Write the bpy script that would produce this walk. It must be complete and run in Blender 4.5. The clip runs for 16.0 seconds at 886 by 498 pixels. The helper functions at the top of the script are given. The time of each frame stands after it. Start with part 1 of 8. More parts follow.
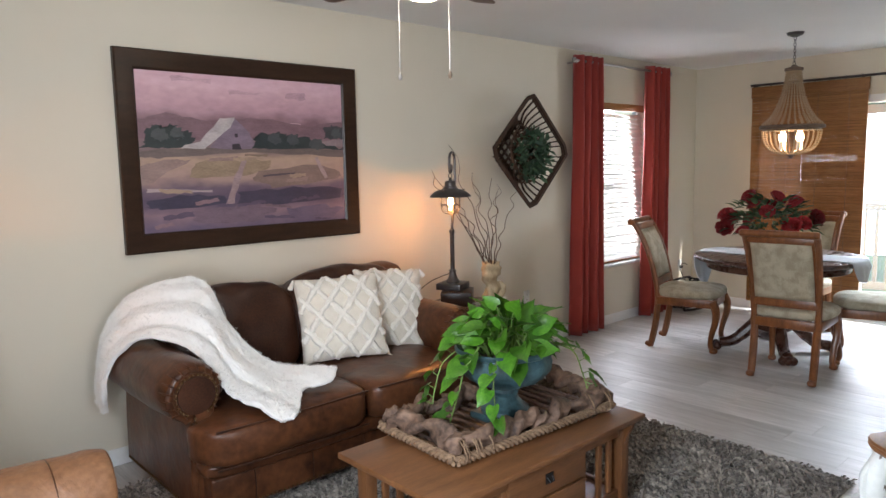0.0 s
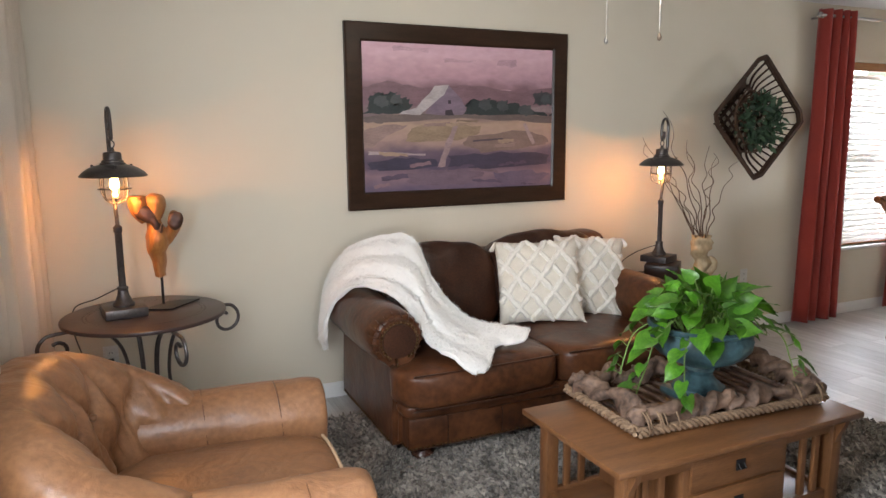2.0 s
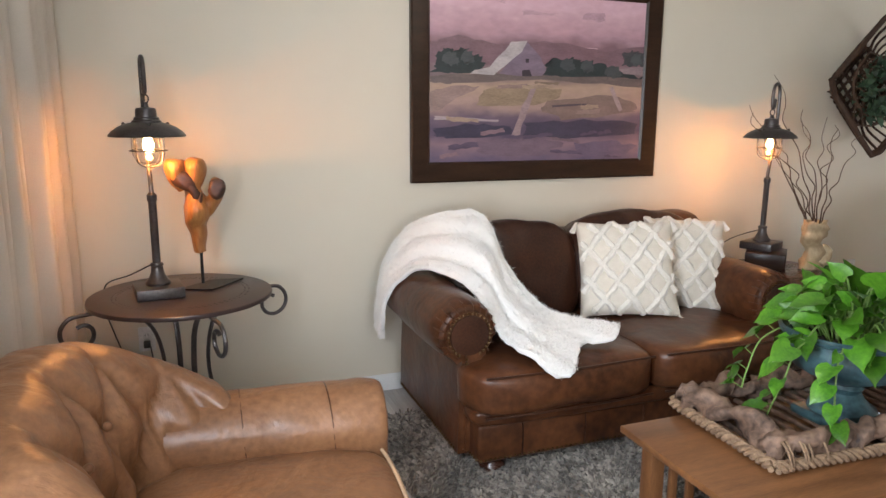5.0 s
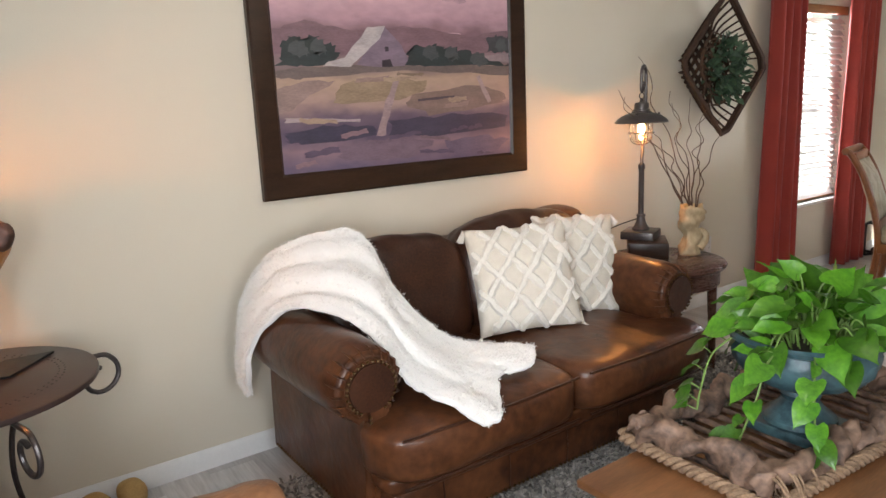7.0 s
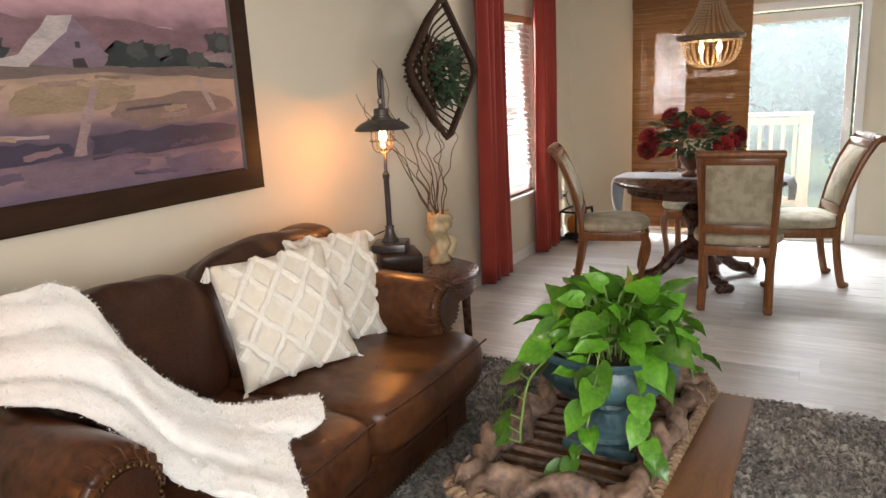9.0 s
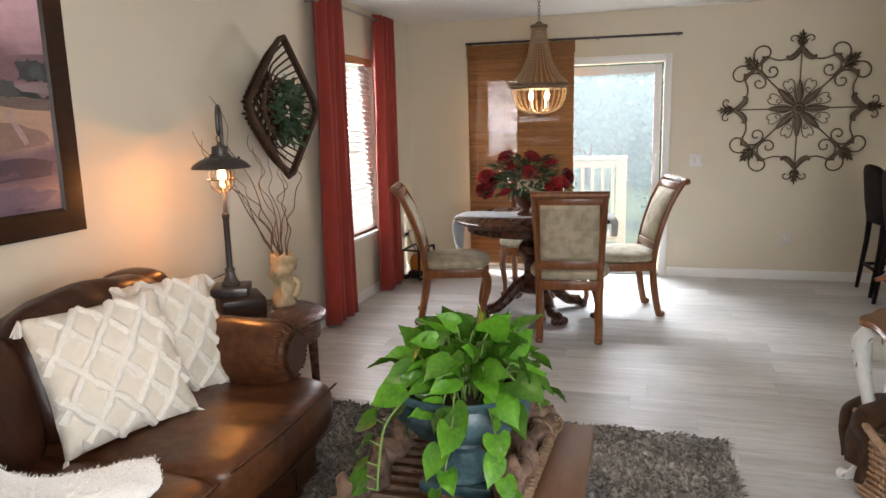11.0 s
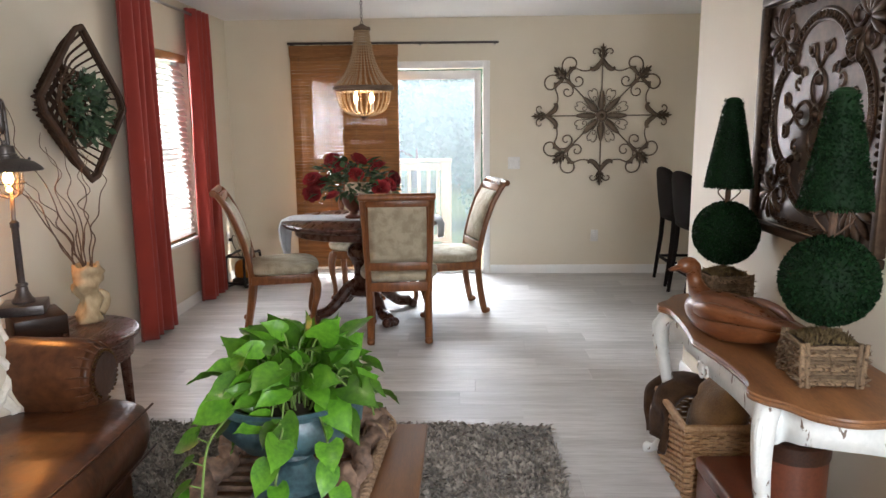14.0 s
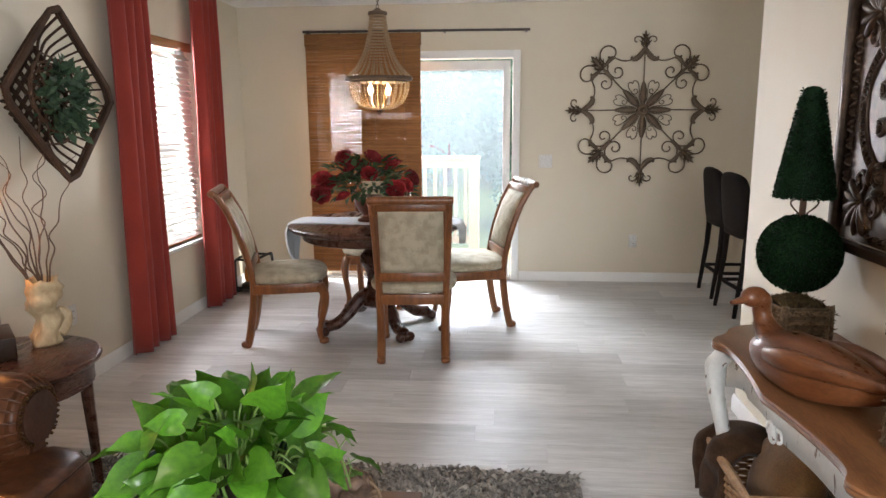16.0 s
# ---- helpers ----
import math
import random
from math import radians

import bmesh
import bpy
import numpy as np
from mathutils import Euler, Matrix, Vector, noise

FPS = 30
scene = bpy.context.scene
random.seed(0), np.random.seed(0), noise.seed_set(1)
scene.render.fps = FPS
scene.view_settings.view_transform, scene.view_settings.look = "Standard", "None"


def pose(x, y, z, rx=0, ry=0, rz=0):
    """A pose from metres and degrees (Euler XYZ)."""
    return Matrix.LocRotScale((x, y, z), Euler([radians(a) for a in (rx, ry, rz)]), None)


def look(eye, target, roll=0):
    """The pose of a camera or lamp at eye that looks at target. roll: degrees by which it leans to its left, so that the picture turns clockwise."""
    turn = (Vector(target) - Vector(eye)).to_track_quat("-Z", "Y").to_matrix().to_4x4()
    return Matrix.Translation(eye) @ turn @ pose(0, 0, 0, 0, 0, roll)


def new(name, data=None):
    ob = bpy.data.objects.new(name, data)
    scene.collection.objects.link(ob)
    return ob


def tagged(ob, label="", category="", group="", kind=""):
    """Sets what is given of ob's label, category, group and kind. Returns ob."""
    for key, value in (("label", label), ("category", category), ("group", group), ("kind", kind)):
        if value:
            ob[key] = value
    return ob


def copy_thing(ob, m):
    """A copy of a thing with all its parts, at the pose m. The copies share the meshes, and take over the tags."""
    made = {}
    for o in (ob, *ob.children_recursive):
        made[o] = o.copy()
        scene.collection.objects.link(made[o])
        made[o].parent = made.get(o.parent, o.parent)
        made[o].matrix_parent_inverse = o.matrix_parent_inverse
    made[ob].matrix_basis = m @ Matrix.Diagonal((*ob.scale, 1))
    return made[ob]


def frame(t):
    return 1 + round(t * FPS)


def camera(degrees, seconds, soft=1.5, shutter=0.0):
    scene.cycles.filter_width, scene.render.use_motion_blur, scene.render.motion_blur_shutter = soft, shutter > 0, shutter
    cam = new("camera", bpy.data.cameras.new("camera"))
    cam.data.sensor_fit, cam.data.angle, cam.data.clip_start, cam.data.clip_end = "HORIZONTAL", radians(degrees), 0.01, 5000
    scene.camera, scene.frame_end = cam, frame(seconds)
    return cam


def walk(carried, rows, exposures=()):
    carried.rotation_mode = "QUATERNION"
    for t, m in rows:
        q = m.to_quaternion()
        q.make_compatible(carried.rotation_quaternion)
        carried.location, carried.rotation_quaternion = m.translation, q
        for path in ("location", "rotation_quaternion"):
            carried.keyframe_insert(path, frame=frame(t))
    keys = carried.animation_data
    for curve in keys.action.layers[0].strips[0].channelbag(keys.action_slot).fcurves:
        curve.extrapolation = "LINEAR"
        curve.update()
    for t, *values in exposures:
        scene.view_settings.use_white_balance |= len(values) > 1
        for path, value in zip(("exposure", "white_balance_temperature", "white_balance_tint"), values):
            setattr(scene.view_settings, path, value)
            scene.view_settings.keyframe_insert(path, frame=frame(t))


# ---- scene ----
cam = camera(65.4, 16.0)
PATH = [
    (0, (-1.37, -3.637, 1.48), (-0.031, -2.171, 1.245), -1.1),
    (0.5, (-1.355, -3.665, 1.486), (-0.143, -2.097, 1.218), -0.8),
    (1, (-1.343, -3.697, 1.484), (-0.28, -2.028, 1.191), -0.6),
    (1.5, (-1.332, -3.717, 1.48), (-0.414, -1.968, 1.169), -0.6),
    (2, (-1.333, -3.732, 1.473), (-0.517, -1.935, 1.154), -0.5),
    (2.5, (-1.333, -3.74, 1.46), (-0.62, -1.901, 1.13), -0.4),
    (3, (-1.321, -3.742, 1.444), (-0.711, -1.873, 1.075), -0.0),
    (5.5, (-1.235, -3.139, 1.408), (-0.495, -1.321, 1.025), 0.1),
    (6, (-1.211, -3.023, 1.414), (-0.372, -1.244, 1.049), -0.6),
    (6.5, (-1.237, -2.858, 1.413), (-0.232, -1.17, 1.036), -1.7),
    (7, (-1.236, -2.725, 1.424), (-0.114, -1.12, 1.016), -2.6),
    (7.5, (-1.156, -2.59, 1.426), (0.059, -1.056, 1.012), -2.2),
    (8, (-1.093, -2.497, 1.42), (0.261, -1.088, 0.991), -1.7),
    (8.5, (-1.11, -2.39, 1.445), (0.45, -1.224, 0.992), -2.7),
    (9, (-1.146, -2.299, 1.457), (0.548, -1.333, 1.012), -3.0),
    (9.5, (-1.156, -2.262, 1.457), (0.614, -1.429, 1.042), -2.2),
    (12, (-1.118, -2.26, 1.471), (0.815, -1.877, 1.13), -2.0),
    (12.5, (-1.111, -2.268, 1.468), (0.838, -1.972, 1.13), -2.3),
    (13, (-1.103, -2.27, 1.46), (0.855, -2.059, 1.113), -2.3),
    (13.5, (-1.107, -2.264, 1.458), (0.856, -2.124, 1.102), -1.5),
    (14, (-1.112, -2.263, 1.46), (0.855, -2.199, 1.104), -0.6),
    (14.5, (-1.048, -2.292, 1.463), (0.919, -2.28, 1.098), -0.7),
    (15, (-0.922, -2.349, 1.466), (1.047, -2.304, 1.114), -0.4),
    (15.5, (-0.785, -2.385, 1.468), (1.18, -2.264, 1.119), 0.2),
    (16, (-0.617, -2.339, 1.457), (1.341, -2.175, 1.088), -0.4),
]
walk(cam, [(t, look(eye, target, roll)) for t, eye, target, roll in PATH], exposures=((0, 0.24, 6200, 10), (3, 0.28, 6500, 10), (5.5, 0.44, 6300, 10), (7.5, 0.46, 6700, 11), (9, 0.38, 7100, 12), (12, 0.32, 6700, 12), (14, 0.44, 6600, 12), (16, 0.50, 6600, 12)))

# ---------------- light ----------------
world = bpy.data.worlds.new("sky")
scene.world = world
world.use_nodes = True
wn = world.node_tree.nodes
sky = wn.new("ShaderNodeTexSky")
sky.sky_type, sky.sun_disc = "NISHITA", False
sky.sun_elevation, sky.sun_rotation = radians(45), radians(163)
wn["Background"].inputs["Strength"].default_value = 0.15
world.node_tree.links.new(sky.outputs["Color"], wn["Background"].inputs["Color"])


def lamp(name, kind, m, power, color, size=None, size_y=None, angle=None):
    d = bpy.data.lights.new(name, kind)
    d.energy, d.color = power, color
    if kind == "AREA":
        d.shape, d.size, d.size_y = "RECTANGLE", size, size_y
    elif kind == "SUN":
        d.angle = angle
    else:
        d.shadow_soft_size = size
    o = new(name, d)
    o.matrix_world = m
    return o


lamp("sun", "SUN", look((0, 0, 0), (-0.22, 0.72, -0.75)), 4.5, (1, 0.95, 0.87), angle=radians(0.6))
# area lamps standing in for the sky's light, at windows and beyond the door
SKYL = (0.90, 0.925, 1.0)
lamp("sky_light_west", "AREA", look((-1.80, -2.86, 1.35), (-0.6, -2.2, 1.15)), 58, (0.86, 0.92, 1.0), 0.7, 1.35)
lamp("sky_light_north", "AREA", look((4.2, 0.125, 1.3), (3.2, -2.6, 1.15)), 36, SKYL, 0.72, 1.36)
lamp("sky_light_side", "AREA", look((8.0, -3.7, 1.35), (3.0, -0.3, 1.5)), 75, SKYL, 1.3, 1.6)
# added beyond the door to brighten the console wall
lamp("sky_light_garden", "AREA", look((8.6, -0.60, 1.45), (1.8, -3.5, 1.25)), 215, SKYL, 1.2, 2.4)
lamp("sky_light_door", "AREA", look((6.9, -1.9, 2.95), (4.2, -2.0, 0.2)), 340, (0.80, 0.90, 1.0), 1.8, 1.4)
# fill lamp added in the unseen hall, lighting the room from behind
lamp("hall_fill_light", "AREA", look((-1.0, -5.55, 1.5), (-0.5, -2, 1.0)), 36, SKYL, 0.9, 1.2)
WARM = (1.0, 0.36, 0.085)

# ---------------- materials ----------------
def mat(name, base, base2=None, rough=0.5, metal=0.0, scale=6.0, fine=70.0, mix=0.5, bump=0.15, stretch=(1, 1, 1),
        sheen=0.0, coat=0.0, rand=0.0, spec=0.5, rough_var=0.12, transl=0.0, contrast=(0.35, 0.65), bumpd=0.004, sss=0.0, crease=0.0):
    m = bpy.data.materials.new(name)
    m.use_nodes = True
    nt = m.node_tree
    N, L = nt.nodes, nt.links
    p = N["Principled BSDF"]
    b2 = base2 or tuple(c * 0.72 for c in base)
    tc, mp = N.new("ShaderNodeTexCoord"), N.new("ShaderNodeMapping")
    mp.inputs["Scale"].default_value = stretch
    L.new(tc.outputs["Object"], mp.inputs["Vector"])
    info = N.new("ShaderNodeObjectInfo")
    vec = N.new("ShaderNodeVectorMath")
    vec.operation = "MULTIPLY_ADD"
    vec.inputs[1].default_value = (9.1, 5.7, 3.3)
    L.new(info.outputs["Random"], vec.inputs[0])
    L.new(mp.outputs["Vector"], vec.inputs[2])
    a, f = N.new("ShaderNodeTexNoise"), N.new("ShaderNodeTexNoise")
    a.inputs["Scale"].default_value, a.inputs["Detail"].default_value = scale, 5
    f.inputs["Scale"].default_value, f.inputs["Detail"].default_value = fine, 6
    L.new(vec.outputs[0], a.inputs["Vector"])
    L.new(vec.outputs[0], f.inputs["Vector"])
    add = N.new("ShaderNodeMath")
    add.operation = "MULTIPLY_ADD"
    add.inputs[1].default_value = 0.45
    L.new(f.outputs["Fac"], add.inputs[0])
    sc = N.new("ShaderNodeMath")
    sc.operation = "MULTIPLY"
    sc.inputs[1].default_value = 0.55
    L.new(a.outputs["Fac"], sc.inputs[0])
    L.new(sc.outputs[0], add.inputs[2])
    ramp = N.new("ShaderNodeValToRGB")
    ramp.color_ramp.elements[0].position, ramp.color_ramp.elements[1].position = contrast
    lo = tuple(base[i] * (1 - mix) + b2[i] * mix for i in range(3))
    ramp.color_ramp.elements[0].color, ramp.color_ramp.elements[1].color = (*b2, 1), (*base, 1)
    if mix != 0.5:
        ramp.color_ramp.elements[0].color = (*lo, 1)
    L.new(add.outputs[0], ramp.inputs["Fac"])
    out = ramp.outputs["Color"]
    if rand:
        hsv = N.new("ShaderNodeHueSaturation")
        mr = N.new("ShaderNodeMapRange")
        mr.inputs["To Min"].default_value, mr.inputs["To Max"].default_value = 1 - rand, 1 + rand
        L.new(info.outputs["Random"], mr.inputs["Value"])
        L.new(mr.outputs["Result"], hsv.inputs["Value"])
        L.new(out, hsv.inputs["Color"])
        out = hsv.outputs["Color"]
    L.new(out, p.inputs["Base Color"])
    rr = N.new("ShaderNodeMapRange")
    rr.inputs["To Min"].default_value, rr.inputs["To Max"].default_value = max(0.02, rough - rough_var), min(1, rough + rough_var)
    L.new(add.outputs[0], rr.inputs["Value"])
    L.new(rr.outputs["Result"], p.inputs["Roughness"])
    p.inputs["Metallic"].default_value = metal
    p.inputs["Specular IOR Level"].default_value = spec
    p.inputs["Sheen Weight"].default_value = sheen
    p.inputs["Coat Weight"].default_value = coat
    if sss:
        p.inputs["Subsurface Weight"].default_value = sss
        p.inputs["Subsurface Radius"].default_value = (0.02, 0.02, 0.02)
    if bump:
        bp = N.new("ShaderNodeBump")
        bp.inputs["Strength"].default_value, bp.inputs["Distance"].default_value = bump, bumpd
        L.new(add.outputs[0], bp.inputs["Height"])
        if crease:
            cn, b2_ = N.new("ShaderNodeTexNoise"), N.new("ShaderNodeBump")
            cn.inputs["Scale"].default_value, cn.inputs["Detail"].default_value, cn.inputs["Distortion"].default_value = 9, 5, 0.5
            L.new(vec.outputs[0], cn.inputs["Vector"])
            b2_.inputs["Strength"].default_value, b2_.inputs["Distance"].default_value = crease, 0.02
            L.new(cn.outputs["Fac"], b2_.inputs["Height"])
            L.new(b2_.outputs["Normal"], bp.inputs["Normal"])
        L.new(bp.outputs["Normal"], p.inputs["Normal"])
    if transl:
        tr, ms = N.new("ShaderNodeBsdfTranslucent"), N.new("ShaderNodeMixShader")
        L.new(out, tr.inputs["Color"])
        ms.inputs["Fac"].default_value = transl
        L.new(p.outputs[0], ms.inputs[1])
        L.new(tr.outputs[0], ms.inputs[2])
        L.new(ms.outputs[0], N["Material Output"].inputs["Surface"])
    return m


def glow(name, color, strength):
    m = bpy.data.materials.new(name)
    m.use_nodes = True
    p = m.node_tree.nodes["Principled BSDF"]
    p.inputs["Base Color"].default_value = (*color, 1)
    p.inputs["Emission Color"].default_value = (*color, 1)
    p.inputs["Emission Strength"].default_value = strength
    return m


def glass(name, tint=(1, 1, 1), rough=0.0):
    m = bpy.data.materials.new(name)
    m.use_nodes = True
    p = m.node_tree.nodes["Principled BSDF"]
    p.inputs["Base Color"].default_value = (*tint, 1)
    p.inputs["Transmission Weight"].default_value = 1
    p.inputs["Roughness"].default_value = rough
    p.inputs["IOR"].default_value = 1.45
    return m


def hazy_pane():
    """Clear glass with blue-white translucency mixed in to paint the outdoor haze."""
    m = glass("hazy_door_pane", (0.98, 1.0, 1.0))
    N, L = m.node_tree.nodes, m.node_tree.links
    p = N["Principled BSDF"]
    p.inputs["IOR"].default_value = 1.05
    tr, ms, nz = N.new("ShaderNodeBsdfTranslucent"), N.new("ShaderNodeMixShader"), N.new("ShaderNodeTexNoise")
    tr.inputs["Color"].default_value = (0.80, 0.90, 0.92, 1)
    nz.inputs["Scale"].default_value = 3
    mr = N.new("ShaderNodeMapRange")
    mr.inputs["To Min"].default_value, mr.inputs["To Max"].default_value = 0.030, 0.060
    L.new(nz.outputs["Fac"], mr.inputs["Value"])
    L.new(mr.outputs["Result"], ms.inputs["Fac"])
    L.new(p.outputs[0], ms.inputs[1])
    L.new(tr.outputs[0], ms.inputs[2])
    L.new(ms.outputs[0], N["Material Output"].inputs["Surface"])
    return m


def by_island(m, lo, hi):
    """Lets each loose piece of a mesh have its own brightness."""
    N, L = m.node_tree.nodes, m.node_tree.links
    p = N["Principled BSDF"]
    src = p.inputs["Base Color"].links[0].from_socket
    g, mr, hs = N.new("ShaderNodeNewGeometry"), N.new("ShaderNodeMapRange"), N.new("ShaderNodeHueSaturation")
    mr.inputs["To Min"].default_value, mr.inputs["To Max"].default_value = lo, hi
    L.new(g.outputs["Random Per Island"], mr.inputs["Value"])
    L.new(mr.outputs["Result"], hs.inputs["Value"])
    L.new(src, hs.inputs["Color"])
    L.new(hs.outputs["Color"], p.inputs["Base Color"])
    return m


def chipped(m, under, amount, scale):
    """Paint rubbed through in small streaks to the wood under it."""
    N, L = m.node_tree.nodes, m.node_tree.links
    p = N["Principled BSDF"]
    src = p.inputs["Base Color"].links[0].from_socket
    tc, mp, nz, rp, mx = N.new("ShaderNodeTexCoord"), N.new("ShaderNodeMapping"), N.new("ShaderNodeTexNoise"), N.new("ShaderNodeValToRGB"), N.new("ShaderNodeMix")
    mp.inputs["Scale"].default_value = (1.6, 1.6, 0.6)
    nz.inputs["Scale"].default_value, nz.inputs["Detail"].default_value, nz.inputs["Distortion"].default_value = scale, 7, 0.6
    rp.color_ramp.elements[0].position, rp.color_ramp.elements[1].position = amount, amount + 0.03
    mx.data_type = "RGBA"
    mx.inputs[7].default_value = (*under, 1)
    L.new(tc.outputs["Object"], mp.inputs["Vector"])
    L.new(mp.outputs["Vector"], nz.inputs["Vector"])
    L.new(nz.outputs["Fac"], rp.inputs["Fac"])
    L.new(rp.outputs["Color"], mx.inputs["Factor"])
    L.new(src, mx.inputs[6])
    L.new(mx.outputs[2], p.inputs["Base Color"])
    return m


M = {}
M["wall"] = mat("greige_wall_paint", (0.66, 0.60, 0.485), (0.63, 0.57, 0.455), rough=0.7, scale=1.2, fine=220, bump=0.10, bumpd=0.0015)
M["ceil"] = mat("white_ceiling_paint", (0.80, 0.79, 0.77), (0.76, 0.75, 0.73), rough=0.85, scale=2, fine=120, bump=0.35, bumpd=0.003)
M["trim"] = mat("white_trim_paint", (0.80, 0.80, 0.78), (0.74, 0.74, 0.72), rough=0.4, scale=3, fine=90, bump=0.05)
M["plank"] = mat("grey_washed_plank", (0.66, 0.645, 0.63), (0.37, 0.355, 0.34), rough=0.42, scale=3.0, fine=16, stretch=(7.0, 0.55, 1), bump=0.12, rand=0.15, contrast=(0.3, 0.7), bumpd=0.001, rough_var=0.1)
M["subfloor"] = mat("dark_joint", (0.12, 0.11, 0.10), rough=0.9)
M["rug"] = mat("taupe_shag", (0.37, 0.335, 0.29), (0.15, 0.13, 0.11), rough=0.95, scale=5, fine=55, bump=0.4, sheen=0.3)
by_island(M["rug"], 0.35, 1.45)
M["leather"] = mat("brown_leather", (0.135, 0.050, 0.020), (0.018, 0.0065, 0.0038), rough=0.32, spec=0.32, scale=4.0, fine=30, bump=0.2, bumpd=0.002, contrast=(0.32, 0.70), rough_var=0.12, crease=0.22)
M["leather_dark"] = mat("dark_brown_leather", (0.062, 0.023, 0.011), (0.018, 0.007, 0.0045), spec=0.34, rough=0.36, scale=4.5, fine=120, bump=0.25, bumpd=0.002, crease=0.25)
M["tan"] = mat("tan_leather", (0.275, 0.132, 0.060), (0.135, 0.057, 0.024), rough=0.38, scale=5.0, fine=50, bump=0.35, bumpd=0.003, contrast=(0.32, 0.64), crease=0.55)
M["piping"] = mat("pale_worn_leather", (0.58, 0.40, 0.25), rough=0.5)
M["brass"] = mat("antique_brass", (0.15, 0.095, 0.045), rough=0.4, metal=1, scale=30)
M["fleece"] = mat("cream_fleece", (0.90, 0.88, 0.84), (0.86, 0.835, 0.79), rough=0.95, scale=40, fine=260, bump=0.9, bumpd=0.006, sheen=0.5)
M["pillow"] = mat("beige_woven_cotton", (0.72, 0.66, 0.56), (0.63, 0.57, 0.47), rough=0.95, scale=30, fine=320, bump=0.6, bumpd=0.002)
M["tuft"] = mat("cream_tuft", (0.82, 0.78, 0.70), (0.70, 0.65, 0.56), rough=1.0, scale=60, fine=300, bump=0.9, bumpd=0.005, sheen=0.4)
M["oak"] = mat("brown_oak", (0.215, 0.094, 0.036), (0.105, 0.043, 0.016), rough=0.33, scale=3, fine=40, stretch=(0.8, 9, 9), bump=0.1, bumpd=0.001)
M["oak_up"] = mat("brown_oak_upright", (0.215, 0.094, 0.036), (0.105, 0.043, 0.016), rough=0.36, scale=3, fine=40, stretch=(9, 9, 0.8), bump=0.1, bumpd=0.001)
M["honey"] = mat("honey_oak", (0.26, 0.094, 0.027), (0.115, 0.040, 0.012), rough=0.32, scale=5, fine=45, stretch=(6, 6, 1), bump=0.1, bumpd=0.001)
M["mahog"] = mat("dark_mahogany", (0.085, 0.032, 0.018), (0.038, 0.015, 0.010), rough=0.28, scale=4, fine=40, stretch=(1, 6, 6), bump=0.06, bumpd=0.001)
M["slatwood"] = mat("dark_rough_slat_wood", (0.075, 0.042, 0.026), (0.040, 0.023, 0.015), rough=0.8, scale=14, fine=80, bump=0.4, spec=0.2)
M["frame"] = mat("dark_brown_frame", (0.040, 0.018, 0.009), (0.018, 0.009, 0.005), spec=0.3, rough=0.34, scale=5, fine=60, stretch=(1, 6, 6), bump=0.12, bumpd=0.001)
M["iron"] = mat("dark_bronze_iron", (0.105, 0.094, 0.090), (0.055, 0.048, 0.046), rough=0.34, metal=0.6, scale=12, fine=120, bump=0.15, bumpd=0.001)
M["black"] = mat("black_metal", (0.022, 0.020, 0.020), rough=0.42, metal=0.4, scale=12)
M["tabletop"] = mat("bronze_tabletop", (0.070, 0.045, 0.040), (0.042, 0.028, 0.026), rough=0.36, metal=0.3, scale=6, fine=90, bump=0.1, bumpd=0.001)
M["red"] = mat("red_curtain_cloth", (0.40, 0.045, 0.028), (0.30, 0.030, 0.020), rough=0.75, scale=3, fine=300, bump=0.3, bumpd=0.001, sheen=0.3, transl=0.25)
M["cream"] = mat("cream_curtain_cloth", (0.62, 0.56, 0.47), (0.55, 0.49, 0.41), rough=0.8, scale=3, fine=280, bump=0.3, bumpd=0.001, transl=0.08)
M["blind"] = mat("white_blind", (0.80, 0.78, 0.74), (0.74, 0.72, 0.68), rough=0.5, scale=4, transl=0.2)
M["bamboo"] = mat("bamboo_reed", (0.42, 0.20, 0.065), (0.24, 0.105, 0.032), rough=0.6, scale=10, fine=60, stretch=(3, 1, 12), bump=0.3, rand=0.2, transl=0.3)
M["canopy"] = mat("wood_valance", (0.42, 0.20, 0.07), (0.30, 0.13, 0.04), rough=0.5, scale=8, stretch=(1, 6, 6))
M["leaf"] = mat("pothos_leaf", (0.105, 0.275, 0.020), (0.034, 0.125, 0.010), rough=0.30, scale=14, fine=80, bump=0.2, bumpd=0.002, rand=0.5, transl=0.25, rough_var=0.06)
M["stem"] = mat("green_stem", (0.16, 0.26, 0.06), rough=0.5)
M["teal"] = mat("weathered_teal_glaze", (0.050, 0.105, 0.118), (0.014, 0.034, 0.042), rough=0.4, scale=9, fine=60, bump=0.4, bumpd=0.004, contrast=(0.38, 0.6))
M["soil"] = mat("dark_soil", (0.05, 0.035, 0.025), rough=1.0, scale=40, bump=0.8)
M["drift"] = mat("gnarled_driftwood", (0.25, 0.155, 0.105), (0.028, 0.016, 0.011), rough=0.7, scale=7, fine=45, bump=0.9, bumpd=0.010, stretch=(1, 1, 1))
M["rope"] = mat("woven_vine", (0.30, 0.195, 0.115), (0.11, 0.066, 0.038), rough=0.9, scale=18, fine=140, bump=0.7, bumpd=0.004)
M["rattan"] = mat("rattan_wicker", (0.50, 0.31, 0.155), (0.28, 0.15, 0.065), rough=0.6, scale=25, fine=120, bump=0.3)
M["topiary"] = mat("dark_green_boxwood", (0.0065, 0.030, 0.008), (0.002, 0.010, 0.003), rough=0.7, scale=30, fine=200, bump=0.4, spec=0.15)
by_island(M["topiary"], 0.5, 1.6)
